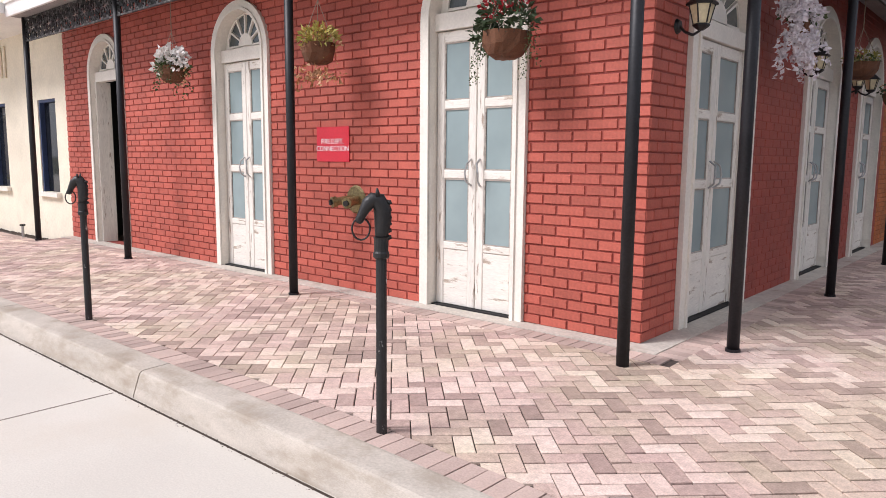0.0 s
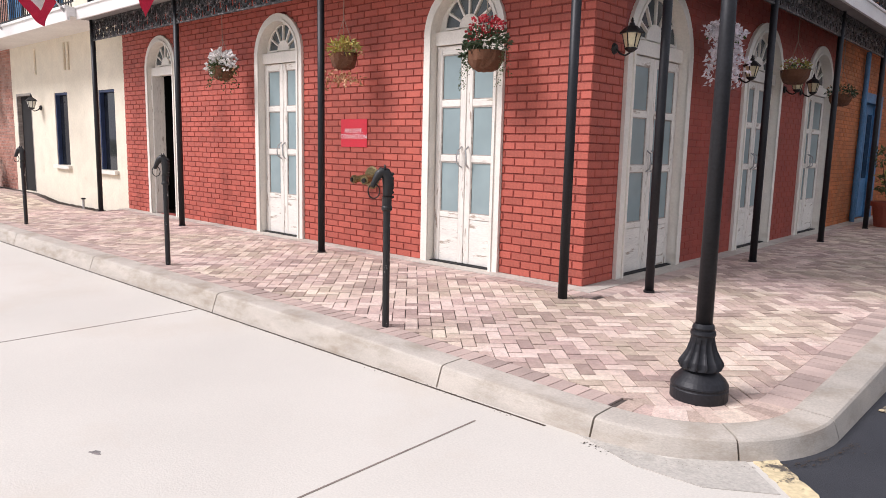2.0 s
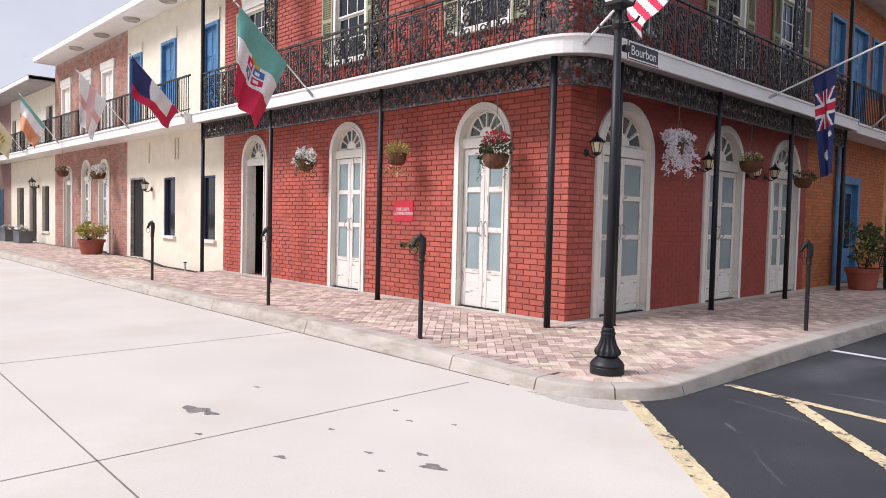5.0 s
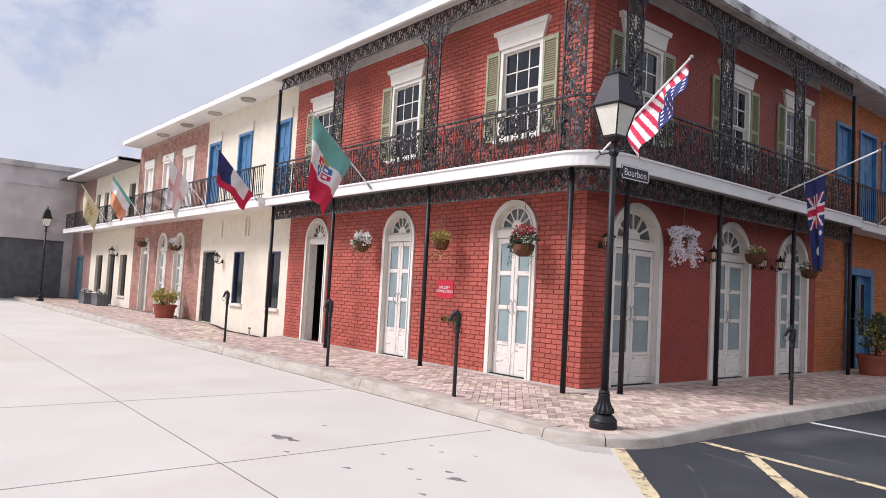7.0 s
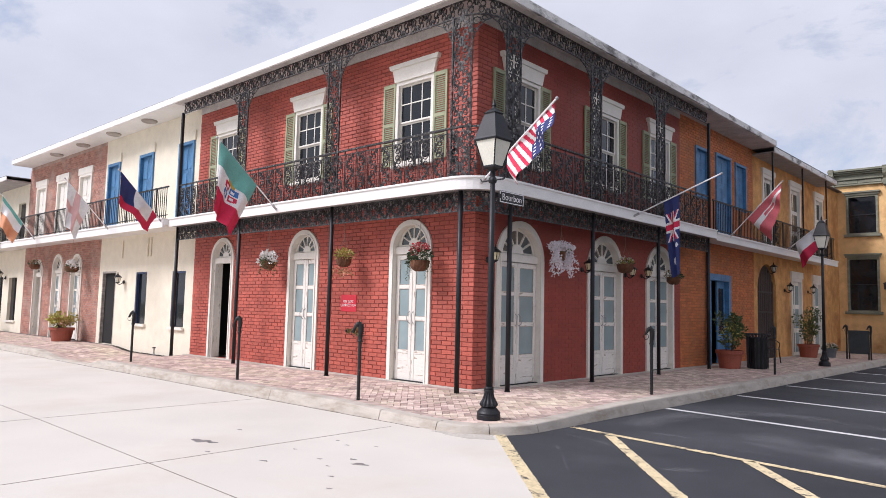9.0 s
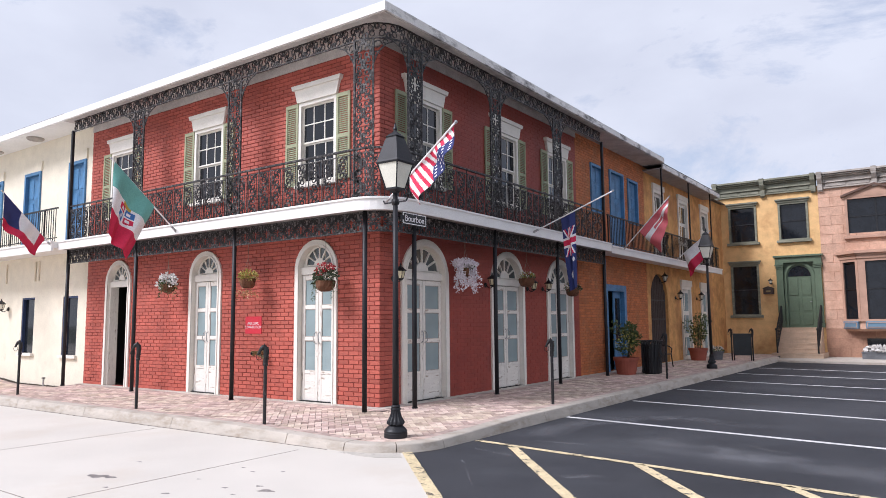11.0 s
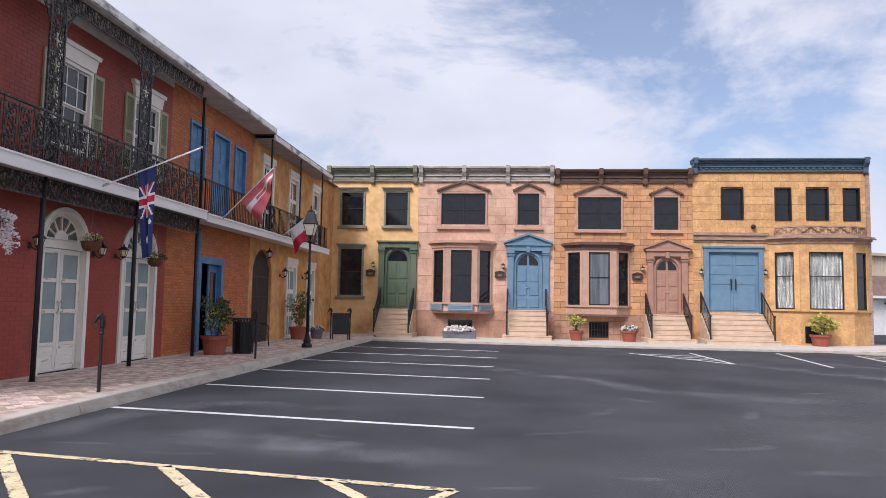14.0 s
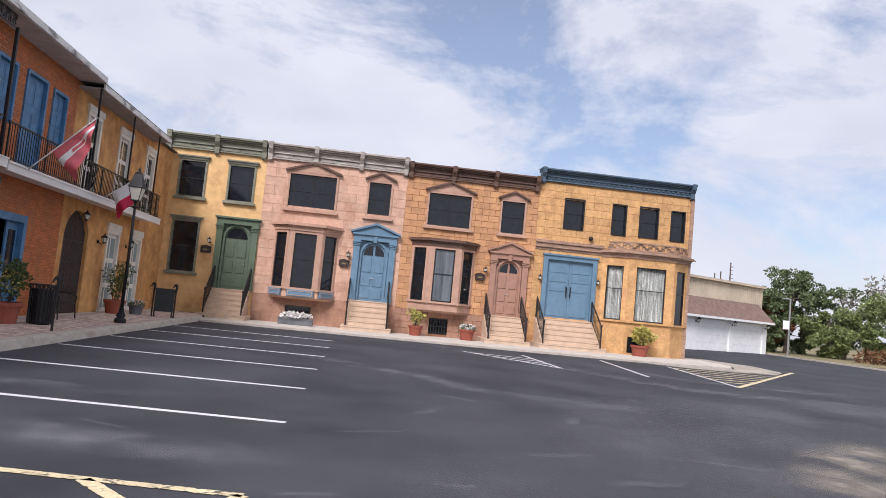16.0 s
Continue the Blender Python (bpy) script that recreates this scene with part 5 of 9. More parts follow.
# ---- iron galleries ----
def ribbon(v, f, pts, w, d, put):
    """A flat bar of width w and depth d along points (u, z); put maps (u, depth, z) to the place."""
    n = len(pts)
    base = len(v)
    for k, (u, z) in enumerate(pts):
        a, b = pts[max(k - 1, 0)], pts[min(k + 1, n - 1)]
        t = Vector((b[0] - a[0], b[1] - a[1]))
        t = t.normalized() if t.length else Vector((1, 0))
        nu, nz = -t.y * w / 2, t.x * w / 2
        for s, y in ((1, -d / 2), (-1, -d / 2), (-1, d / 2), (1, d / 2)):
            v.append(put(u + s * nu, y, z + s * nz))
    for k in range(n - 1):
        i = base + 4 * k
        for j in range(4):
            f.append((i + j, i + (j + 1) % 4, i + 4 + (j + 1) % 4, i + 4 + j))


def curl(cx, cz, r, a0, a1, n=6, shrink=1.0):
    return [(cx + r * (1 + (shrink - 1) * k / n) * math.cos(radians(a0 + (a1 - a0) * k / n)), cz + r * (1 + (shrink - 1) * k / n) * math.sin(radians(a0 + (a1 - a0) * k / n))) for k in range(n + 1)]


def lace_cell(v, f, u, z, w, h, put, thick=0.017, flip=False):
    """One cast-iron scroll: a vine of two S curls with leaves."""
    d = 0.018
    s = -1 if flip else 1

    def q(p):
        return [(u + w / 2 + s * x * w, z + y * h) for x, y in p]
    ribbon(v, f, q(curl(-0.12, 0.70, 0.30, -60, 250, 7, 0.45)), thick, d, put)
    ribbon(v, f, q(curl(0.12, 0.30, 0.30, 120, 430, 7, 0.45)), thick, d, put)
    ribbon(v, f, q([(-0.45, 0.02), (-0.2, 0.3), (0.0, 0.5), (0.2, 0.7), (0.45, 0.98)]), thick, d, put)
    ribbon(v, f, q([(0.28, 0.98), (0.36, 0.8), (0.44, 0.6)]), thick * 2.0, d, put)
    ribbon(v, f, q([(-0.28, 0.02), (-0.36, 0.2), (-0.44, 0.4)]), thick * 2.0, d, put)
    ribbon(v, f, q([(0.1, 0.52), (0.26, 0.44)]), thick * 2.2, d, put)
    ribbon(v, f, q([(-0.1, 0.48), (-0.26, 0.56)]), thick * 2.2, d, put)


def edge_path(o, r=0.55, west=-10.6):
    """Maps a distance along the gallery's edge, o metres out from the walls, to its place in plan."""
    la = o - r - west
    lc = math.pi / 2 * r

    def at(u, y):
        if u < la:
            return (west + u, -o + y)
        if u < la + lc:
            a = (u - la) / r - math.pi / 2
            return (o - r + (r - y) * math.cos(a), -o + r + (r - y) * math.sin(a))
        return (o - y, -o + r + (u - la - lc))
    return at, la, lc


PATH_O, PATH_LA, PATH_LC = edge_path(0.60)


def along_a(x):
    return x + 10.6


def along_b(y):
    return PATH_LA + PATH_LC + (y + 0.60 - 0.55)


def put_edge(u, y, z):
    p = PATH_O(u, y)
    return (p[0], p[1], z)


def mesh_of(name, v, f):
    me = bpy.data.meshes.new(name)
    me.from_pydata(v, [], f)
    bm = bmesh.new()
    bm.from_mesh(me)
    bmesh.ops.recalc_face_normals(bm, faces=bm.faces)
    bm.to_mesh(me)
    bm.free()
    return me


def frieze(name, u0, u1, z0, z1, parent, cell=0.2, label="", thick=0.017):
    """A run of iron lace with a bar above and below."""
    v, f = [], []
    n = max(1, round((u1 - u0) / cell))
    c = (u1 - u0) / n
    steps = [u0 + (u1 - u0) * k / max(2, n) for k in range(max(2, n) + 1)]
    ribbon(v, f, [(u, z0 + 0.012) for u in steps], 0.024, 0.03, put_edge)
    ribbon(v, f, [(u, z1 - 0.012) for u in steps], 0.024, 0.03, put_edge)
    rows = max(1, round((z1 - z0) / (cell * 1.15)))
    hh = (z1 - z0 - 0.04) / rows
    for k in range(n):
        for j in range(rows):
            lace_cell(v, f, u0 + k * c, z0 + 0.02 + j * hh, c, hh, put_edge, thick=thick, flip=(k + j) % 2 == 1)
    return part(name, mesh_of(name, v, f), "iron_lace", parent, label)


def rail_panel(u0, u1, z0, z1, parent):
    """Balcony rail: handrail, foot rail, lace bands with gaps, slim uprights."""
    v, f = [], []
    n = max(1, round((u1 - u0) / 0.34))
    c = (u1 - u0) / n
    steps = [u0 + (u1 - u0) * k / max(2, n) for k in range(max(2, n) + 1)]
    ribbon(v, f, [(u, z1 - 0.015) for u in steps], 0.035, 0.05, put_edge)
    ribbon(v, f, [(u, z1 - 0.11) for u in steps], 0.016, 0.02, put_edge)
    ribbon(v, f, [(u, z0 + 0.06) for u in steps], 0.022, 0.03, put_edge)
    for k in range(n):
        a = u0 + k * c
        for j in range(4):
            h = (z1 - z0 - 0.17) / 4
            lace_cell(v, f, a + 0.05, z0 + 0.06 + j * h, c - 0.13, h, put_edge, thick=0.018, flip=(j + k) % 2 == 1)
        ribbon(v, f, [(a, z0), (a, z1)], 0.016, 0.016, put_edge)
        ribbon(v, f, [(a + c - 0.075, z0 + 0.06), (a + c - 0.075, z1 - 0.11)], 0.010, 0.012, put_edge)
        ribbon(v, f, [(a + 0.04, z0 + 0.06), (a + 0.04, z1 - 0.11)], 0.010, 0.012, put_edge)
    return part("rail_panel", mesh_of("rail_panel", v, f), "iron_lace", parent)


def lace_column(u, z0, z1, parent, w=0.42):
    v, f = [], []
    for s in (-1, 1):
        ribbon(v, f, [(u + s * w / 2, z0), (u + s * w / 2, z1)], 0.035, 0.035, put_edge)
    n = round((z1 - z0) / 0.24)
    h = (z1 - z0) / n
    for k in range(n):
        for s in (0, 1):
            lace_cell(v, f, u - w / 2 + 0.02 + s * (w / 2 - 0.02), z0 + k * h, w / 2 - 0.02, h, put_edge, thick=0.02, flip=(k + s) % 2 == 1)
    for s in (-1, 1):  # brackets under the frieze
        ribbon(v, f, [(u + s * (w / 2), z1 - 0.5), (u + s * (w / 2 + 0.08), z1 - 0.28), (u + s * (w / 2 + 0.24), z1 - 0.1), (u + s * (w / 2 + 0.46), z1)], 0.022, 0.02, put_edge)
        for cu, cz, r in ((0.08, 0.12, 0.09), (0.22, 0.06, 0.055), (0.06, 0.3, 0.055)):
            ribbon(v, f, curl(u + s * (w / 2 + cu), z1 - cz, r, 0, 330, 8, 0.5), 0.02, 0.02, put_edge)
    return part("column", mesh_of("column", v, f), "iron_lace", parent)


gallery = thing("gallery", "black iron lace gallery with white edge boards and slim posts", "gallery")
FZ0, FZ1 = 3.585, 3.80
edge_o, la_o, lc_o = edge_path(0.82, 0.75)
ring = [edge_o(u, 0) for u in [0, la_o] + [la_o + lc_o * k / 10 for k in range(1, 11)] + [la_o + lc_o + 9.45]]
bm = bmesh.new()
slab(bm, ring + [(0.02, ring[-1][1]), (0.02, 0.0), (0.02, -0.02), (-10.6, -0.02)], 3.60, 3.78)
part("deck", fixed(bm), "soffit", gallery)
v, f = [], []
us = [0.0, 3.5, 7.0, la_o] + [la_o + lc_o * k / 10 for k in range(1, 11)] + [la_o + lc_o + q for q in (3, 6, 9.45)]
pe = lambda u, y, z: (*edge_o(u, y), z)
ribbon(v, f, [(u, (FZ0 + FZ1) / 2) for u in us], FZ1 - FZ0, 0.04, pe)
part("edge_board", mesh_of("edge_board", v, f), "white_fascia", gallery, "white painted edge board")
v, f = [], []
ribbon(v, f, [(u, FZ1 + 0.006) for u in us], 0.035, 0.09, pe)
part("moulding", mesh_of("moulding", v, f), "white_fascia", gallery)
POSTS_A = (-10.5, -7.24, -3.53, 0.16)
POSTS_B = (0.29, 3.21, 6.31, 9.35)
for x, y in [(x, -0.60) for x in POSTS_A] + [(0.60, y) for y in POSTS_B]:
    bm = bmesh.new()
    tube(bm, (x, y, -0.06), (x, y, 3.6), 0.045, n=14)
    part("post", bm, "post_iron", gallery, smooth=True)
    if (x, y) != (0.16, -0.6):
        bm = bmesh.new()
        tube(bm, (x, y, -0.015), (x, y, 0.02), 0.055, n=14)
        part("post_foot", bm, "post_iron", gallery)
stops = [along_a(x) for x in POSTS_A] + [along_b(y) for y in POSTS_B]
for a, b in zip(stops, stops[1:]):
    frieze("frieze", a, b, 3.22, 3.59, gallery, cell=0.165, thick=0.024)
    frieze("upper_frieze", a, b, 6.86, 7.17, gallery)
    m = (a + b) / 2
    if b - a > 1.5:
        rail_panel(a, m, FZ1, 4.80, gallery)
        rail_panel(m, b, FZ1, 4.80, gallery)
    else:
        rail_panel(a, b, FZ1, 4.80, gallery)
for u in (along_a(-7.32), along_a(-3.62), along_a(0.10), along_b(0.34), along_b(3.33), along_b(6.45)):
    lace_column(u, FZ1, 6.86, gallery)
for u in (along_a(-10.55), along_b(9.45)):
    v, f = [], []
    ribbon(v, f, [(u, FZ1), (u, 6.9)], 0.07, 0.07, put_edge)
    part("end_post", mesh_of("end_post", v, f), "post_iron", gallery)
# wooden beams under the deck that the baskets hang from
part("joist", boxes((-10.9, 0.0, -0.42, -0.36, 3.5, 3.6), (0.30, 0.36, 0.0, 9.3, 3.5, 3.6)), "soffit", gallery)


def plain_gallery(name, label, m, u0, u1, out, z0, z1, rail_top, dark=None, slabs=True):
    """A cantilevered balcony with a white edge and plain upright bars."""
    g = thing(name, label, "gallery", m)
    part("deck", boxes((u0, u1, -out + 0.05, 0.0, z0 + 0.08, z1 - 0.02)), "white_fascia", g)
    part("edge_board", boxes((u0, u1, -out, -out + 0.05, z0, z1)), "white_fascia", g)
    part("moulding", boxes((u0, u1, -out - 0.03, -out, z1 - 0.05, z1)), "white_fascia", g)
    y = -out + 0.12
    rows = [(u0, u1, y - 0.02, y + 0.02, rail_top - 0.04, rail_top), (u0, u1, y - 0.012, y + 0.012, z1 + 0.08, z1 + 0.105)]
    u = u0 + 0.06
    k = 0
    while u < u1:
        w = 0.018 if k % 16 == 0 else 0.008
        rows.append((u - w, u + w, y - w, y + w, z1, rail_top - 0.03))
        u += 0.125
        k += 1
    part("railing", bars(rows), "iron", g)
    return g


g1 = plain_gallery("gallery", "white-edged balcony with plain black iron bars", FA, -25.4, -10.62, 1.0, 3.56, 3.83, 4.75)
g2 = plain_gallery("gallery", "white-edged balcony with dark iron bars", FA, -35.2, -25.45, 1.0, 3.54, 3.76, 4.6)
g3 = plain_gallery("gallery", "white-edged balcony with black iron bars on the ochre building", FB, 9.5, 22.0, 0.80, 3.55, 3.78, 4.72)
v, f = [], []
for u in (14.6, 17.6, 20.6):
    pl = lambda a, y, z: (a, -0.66 + y, z)
    for k in range(5):
        for s in (0, 1):
            lace_cell(v, f, u + s * 0.3, 3.9 + k * 0.16, 0.28, 0.16, pl, thick=0.022, flip=(k + s) % 2 == 1)
me = mesh_of("lace", v, f)
part("lace", me, "iron_lace", g3)
for u in (14.62, 17.9, 21.0):
    part("roof_post", boxes((u - 0.025, u + 0.025, -0.70, -0.65, 3.78, 7.0)), "post_iron", g3)
# downpipe and junction box between the red and orange walls
dp = thing("downpipe", "dark blue downpipe on the orange brick wall", "downpipe")
bm = bmesh.new()
tube(bm, (0.08, 10.62, 0.0), (0.08, 10.62, 3.5), 0.05, n=10)
part("pipe", bm, "blue_paint", dp)


# ---- row of brownstone houses across the lot ----
def blocks(house, x0, x1, z0, z1, holes, material, length, course, seed, gap=0.014):
    return lay_bricks("block_facing", house, x0, x1, z0, z1, [((a + b) / 2, (b - a) / 2, c, d, False) for a, b, c, d in holes], length, course, gap, 0.012, material, seed=seed, jitter=0.004, label="scored stone blocks")


def flat_window(house, x0, x1, z0, z1, trim, hood=0.0, pediment=0.0, sill=True, cols=1, glass="dark_glass", fw=0.09):
    w = joint("window", house)
    part("frame", boxes((x0, x0 + fw, -0.05, 0.14, z0, z1), (x1 - fw, x1, -0.05, 0.14, z0, z1), (x0 + fw, x1 - fw, -0.05, 0.14, z1 - fw, z1), (x0 + fw, x1 - fw, -0.05, 0.14, z0, z0 + fw * 0.6)), trim, w)
    part("pane", boxes((x0 + fw, x1 - fw, 0.09, 0.1, z0 + fw * 0.6, z1 - fw)), glass, w)
    zm = (z0 + z1) / 2
    rows = [(x0 + fw, x1 - fw, 0.06, 0.092, zm - 0.02, zm + 0.02), (x0 + fw, x0 + fw + 0.03, 0.06, 0.092, z0 + 0.06, z1 - fw), (x1 - fw - 0.03, x1 - fw, 0.06, 0.092, z0 + 0.06, z1 - fw)]
    for k in range(1, cols):
        xc = x0 + (x1 - x0) * k / cols
        rows.append((xc - 0.03, xc + 0.03, 0.055, 0.092, z0 + 0.06, z1 - fw))
    part("sash", bars(rows), "black_plastic", w)
    if sill:
        part("sill", boxes((x0 - 0.1, x1 + 0.1, -0.14, 0.02, z0 - 0.12, z0), bevel=0.01), trim, w)
    if hood:
        part("hood", boxes((x0 - 0.06, x1 + 0.06, -0.1, 0.02, z1, z1 + hood * 0.6), (x0 - 0.1, x1 + 0.1, -0.16, 0.02, z1 + hood * 0.6, z1 + hood)), trim, w)
    if pediment:
        bm = bmesh.new()
        xm = (x0 + x1) / 2
        prism(bm, [(x0 - 0.04, z1), (x1 + 0.04, z1), (x1 + 0.04, z1 + 0.05), (xm, z1 + pediment), (x0 - 0.04, z1 + 0.05)], -0.06, 0.02)
        part("pediment", fixed(bm), "trim_pink" if trim != "trim_ochre" else trim, w)
        bm = bmesh.new()
        for s in (-1, 1):
            xe = xm + s * ((x1 - x0) / 2 + 0.14)
            prism(bm, [(xe, z1), (xe, z1 + 0.09), (xm, z1 + pediment + 0.09), (xm, z1 + pediment)] if s > 0 else [(xe, z1), (xm, z1 + pediment), (xm, z1 + pediment + 0.09), (xe, z1 + 0.09)], -0.17, 0.02)
        part("pediment_moulding", fixed(bm), "trim_brown" if trim != "trim_green" else trim, w)
    return w


def house_door(house, x0, x1, z0, z1, paint, arched=True, pediment=0.0, double=True, lights=True):
    """Panelled front door in a classical surround."""
    d = joint("door", house)
    xm, W = (x0 + x1) / 2, x1 - x0
    pw = W * 0.15
    part("pilaster", boxes((x0, x0 + pw, -0.12, 0.1, z0, z1 - 0.35), (x0 - 0.02, x0 + pw + 0.02, -0.15, 0.1, z0, z0 + 0.2), (x0 - 0.03, x0 + pw + 0.03, -0.16, 0.1, z1 - 0.42, z1 - 0.33)), paint, d)
    part("pilaster", boxes((x1 - pw, x1, -0.12, 0.1, z0, z1 - 0.35), (x1 - pw - 0.02, x1 + 0.02, -0.15, 0.1, z0, z0 + 0.2), (x1 - pw - 0.03, x1 + 0.03, -0.16, 0.1, z1 - 0.42, z1 - 0.33)), paint, d)
    part("entablature", boxes((x0 - 0.03, x1 + 0.03, -0.14, 0.1, z1 - 0.33, z1 - 0.08), (x0 - 0.1, x1 + 0.1, -0.22, 0.1, z1 - 0.08, z1)), paint, d)
    for xa in (x0, x1 - pw):
        for k in range(3):
            part("capital", boxes((xa - 0.03 - 0.015 * k, xa + pw + 0.03 + 0.015 * k, -0.15 - 0.02 * k, 0.1, z1 - 0.60 + 0.075 * k, z1 - 0.56 + 0.075 * k)), paint, d)
    if pediment:
        part("keystone", boxes((xm - 0.09, xm + 0.09, -0.19, 0.06, z1 - 0.42, z1 - 0.12), bevel=0.012), paint, d)
    if pediment:
        bm = bmesh.new()
        prism(bm, [(x0 - 0.12, z1), (x1 + 0.12, z1), (xm, z1 + pediment)], -0.16, 0.05)
        for s in (-1, 1):
            xe = xm + s * (W / 2 + 0.18)
            q = [(xe, z1), (xe, z1 + 0.08), (xm, z1 + pediment + 0.1), (xm, z1 + pediment)]
            prism(bm, q if s > 0 else list(reversed(q)), -0.26, 0.05)
        part("pediment", fixed(bm), paint, d)
    a, b = x0 + pw, x1 - pw
    w2 = (b - a) / 2
    ztop = z1 - 0.36
    # panel with arched recess edge
    part("backing", boxes((a, b, 0.06, 0.12, z0, z1 - 0.33)), paint, d)
    spring = ztop - w2 + 0.06
    r0, r1 = w2 - 0.02, w2 - 0.12
    bm = bmesh.new()
    o, i = arc(xm, spring, r0, 0, 180, 16), arc(xm, spring, r1, 0, 180, 16)
    o, i = [(xm + r0, z0)] + o + [(xm - r0, z0)], [(xm + r1, z0)] + i + [(xm - r1, z0)]
    vo, vi = [bm.verts.new((x, -0.03, z)) for x, z in o], [bm.verts.new((x, -0.03, z)) for x, z in i]
    wo, wi = [bm.verts.new((x, 0.065, z)) for x, z in o], [bm.verts.new((x, 0.065, z)) for x, z in i]
    for k in range(len(o) - 1):
        bm.faces.new((vo[k], vo[k + 1], vi[k + 1], vi[k]))
        bm.faces.new((vi[k], vi[k + 1], wi[k + 1], wi[k]))
        bm.faces.new((wo[k], wo[k + 1], vo[k + 1], vo[k]))
    part("arch", fixed(bm), paint, d)
    # fan lights and panels
    hub = spring - 0.02
    if not double:
        bm = bmesh.new()
        prism(bm, arc(xm, hub, r1 - 0.06, 0, 180, 14), 0.046, 0.062)
        part("fan_pane", fixed(bm), "dark_glass", d)
    for s in (-1, 1):
        pts = [(xm + s * 0.05, hub), (xm + s * (r1 - 0.08), hub)] + [(xm + s * (r1 - 0.08) * math.cos(radians(t)), hub + (r1 - 0.08) * math.sin(radians(t))) for t in (20, 40, 60, 80)] + [(xm + s * 0.05, hub + r1 - 0.09)]
        bm = bmesh.new()
        if double:
            prism(bm, pts, 0.048, 0.062)
            part("fan_pane", fixed(bm), "dark_glass", d)
        zz = [z0 + 0.12, z0 + 0.12 + (hub - z0) * 0.22, z0 + 0.12 + (hub - z0) * 0.27, z0 + (hub - z0) * 0.58, z0 + (hub - z0) * 0.63, hub - 0.1]
        for k in range(3):
            xa, xb = sorted((xm + s * 0.07, xm + s * (r1 - 0.06)))
            part("panel", boxes((xa, xb, 0.035, 0.062, zz[2 * k], zz[2 * k + 1]), bevel=0.012), paint, d)
        if s < 0 and not double:
            continue
        bm = bmesh.new()
        bmesh.ops.create_uvsphere(bm, u_segments=8, v_segments=6, radius=0.035, matrix=Matrix.Translation((xm + s * (0.06 if double else r1 - 0.1), 0.02, z0 + (hub - z0) * 0.5)))
        part("knob", bm, "grey_metal", d)
    return d


def stoop(house, x0, x1, z0, z1, front, n=6, mid_pair=True, depth=0.0):
    """Stone steps with a wide bottom step, and iron side rails."""
    st = joint("stoop", house)
    back = -0.02
    run = (front - 0.02) / n
    for k in range(n):
        za, zb = z0 + (z1 - z0) * k / n, z0 + (z1 - z0) * (k + 1) / n
        y = -front + run * k
        ex = 0.16 if k == 0 else 0.0
        part("step", boxes((x0 - ex, x1 + ex, y, back, za if k else z0 - 0.1, zb), bevel=0.008), "step_stone", st)
        part("nosing", boxes((x0 - ex - 0.01, x1 + ex + 0.01, y - 0.025, y + 0.04, zb - 0.045, zb + 0.002)), "step_stone", st)
    for x in (x0 + 0.04, x1 - 0.04):
        ya, yb = -front + run * 0.6, back - 0.1
        za, zb = z0 + (z1 - z0) / n, z1
        part("newel_post", tube(bmesh.new(), (x, ya, za), (x, ya, za + 1.0), 0.035, n=8), "iron", st)
        part("newel_post", tube(bmesh.new(), (x, yb, zb), (x, yb, zb + 1.0), 0.035, n=8), "iron", st)
        part("handrail", tube(bmesh.new(), (x, ya, za + 0.98), (x, yb, zb + 0.98), 0.03, n=8), "iron", st, "black iron handrail")
        part("bottom_rail", tube(bmesh.new(), (x, ya, za + 0.15), (x, yb, zb + 0.15), 0.02, n=6), "iron", st)
        for k in range(1, 9):
            t = k / 9
            p = (x, ya + (yb - ya) * t)
            zz = za + (zb - za) * t
            part("baluster", tube(bmesh.new(), (*p, zz + 0.15), (*p, zz + 0.97), 0.014, n=5), "iron", st)
        bm = bmesh.new()
        bmesh.ops.create_uvsphere(bm, u_segments=8, v_segments=6, radius=0.06, matrix=Matrix.Translation((x, ya, za + 1.04)))
        part("finial", bm, "iron", st)
    return st


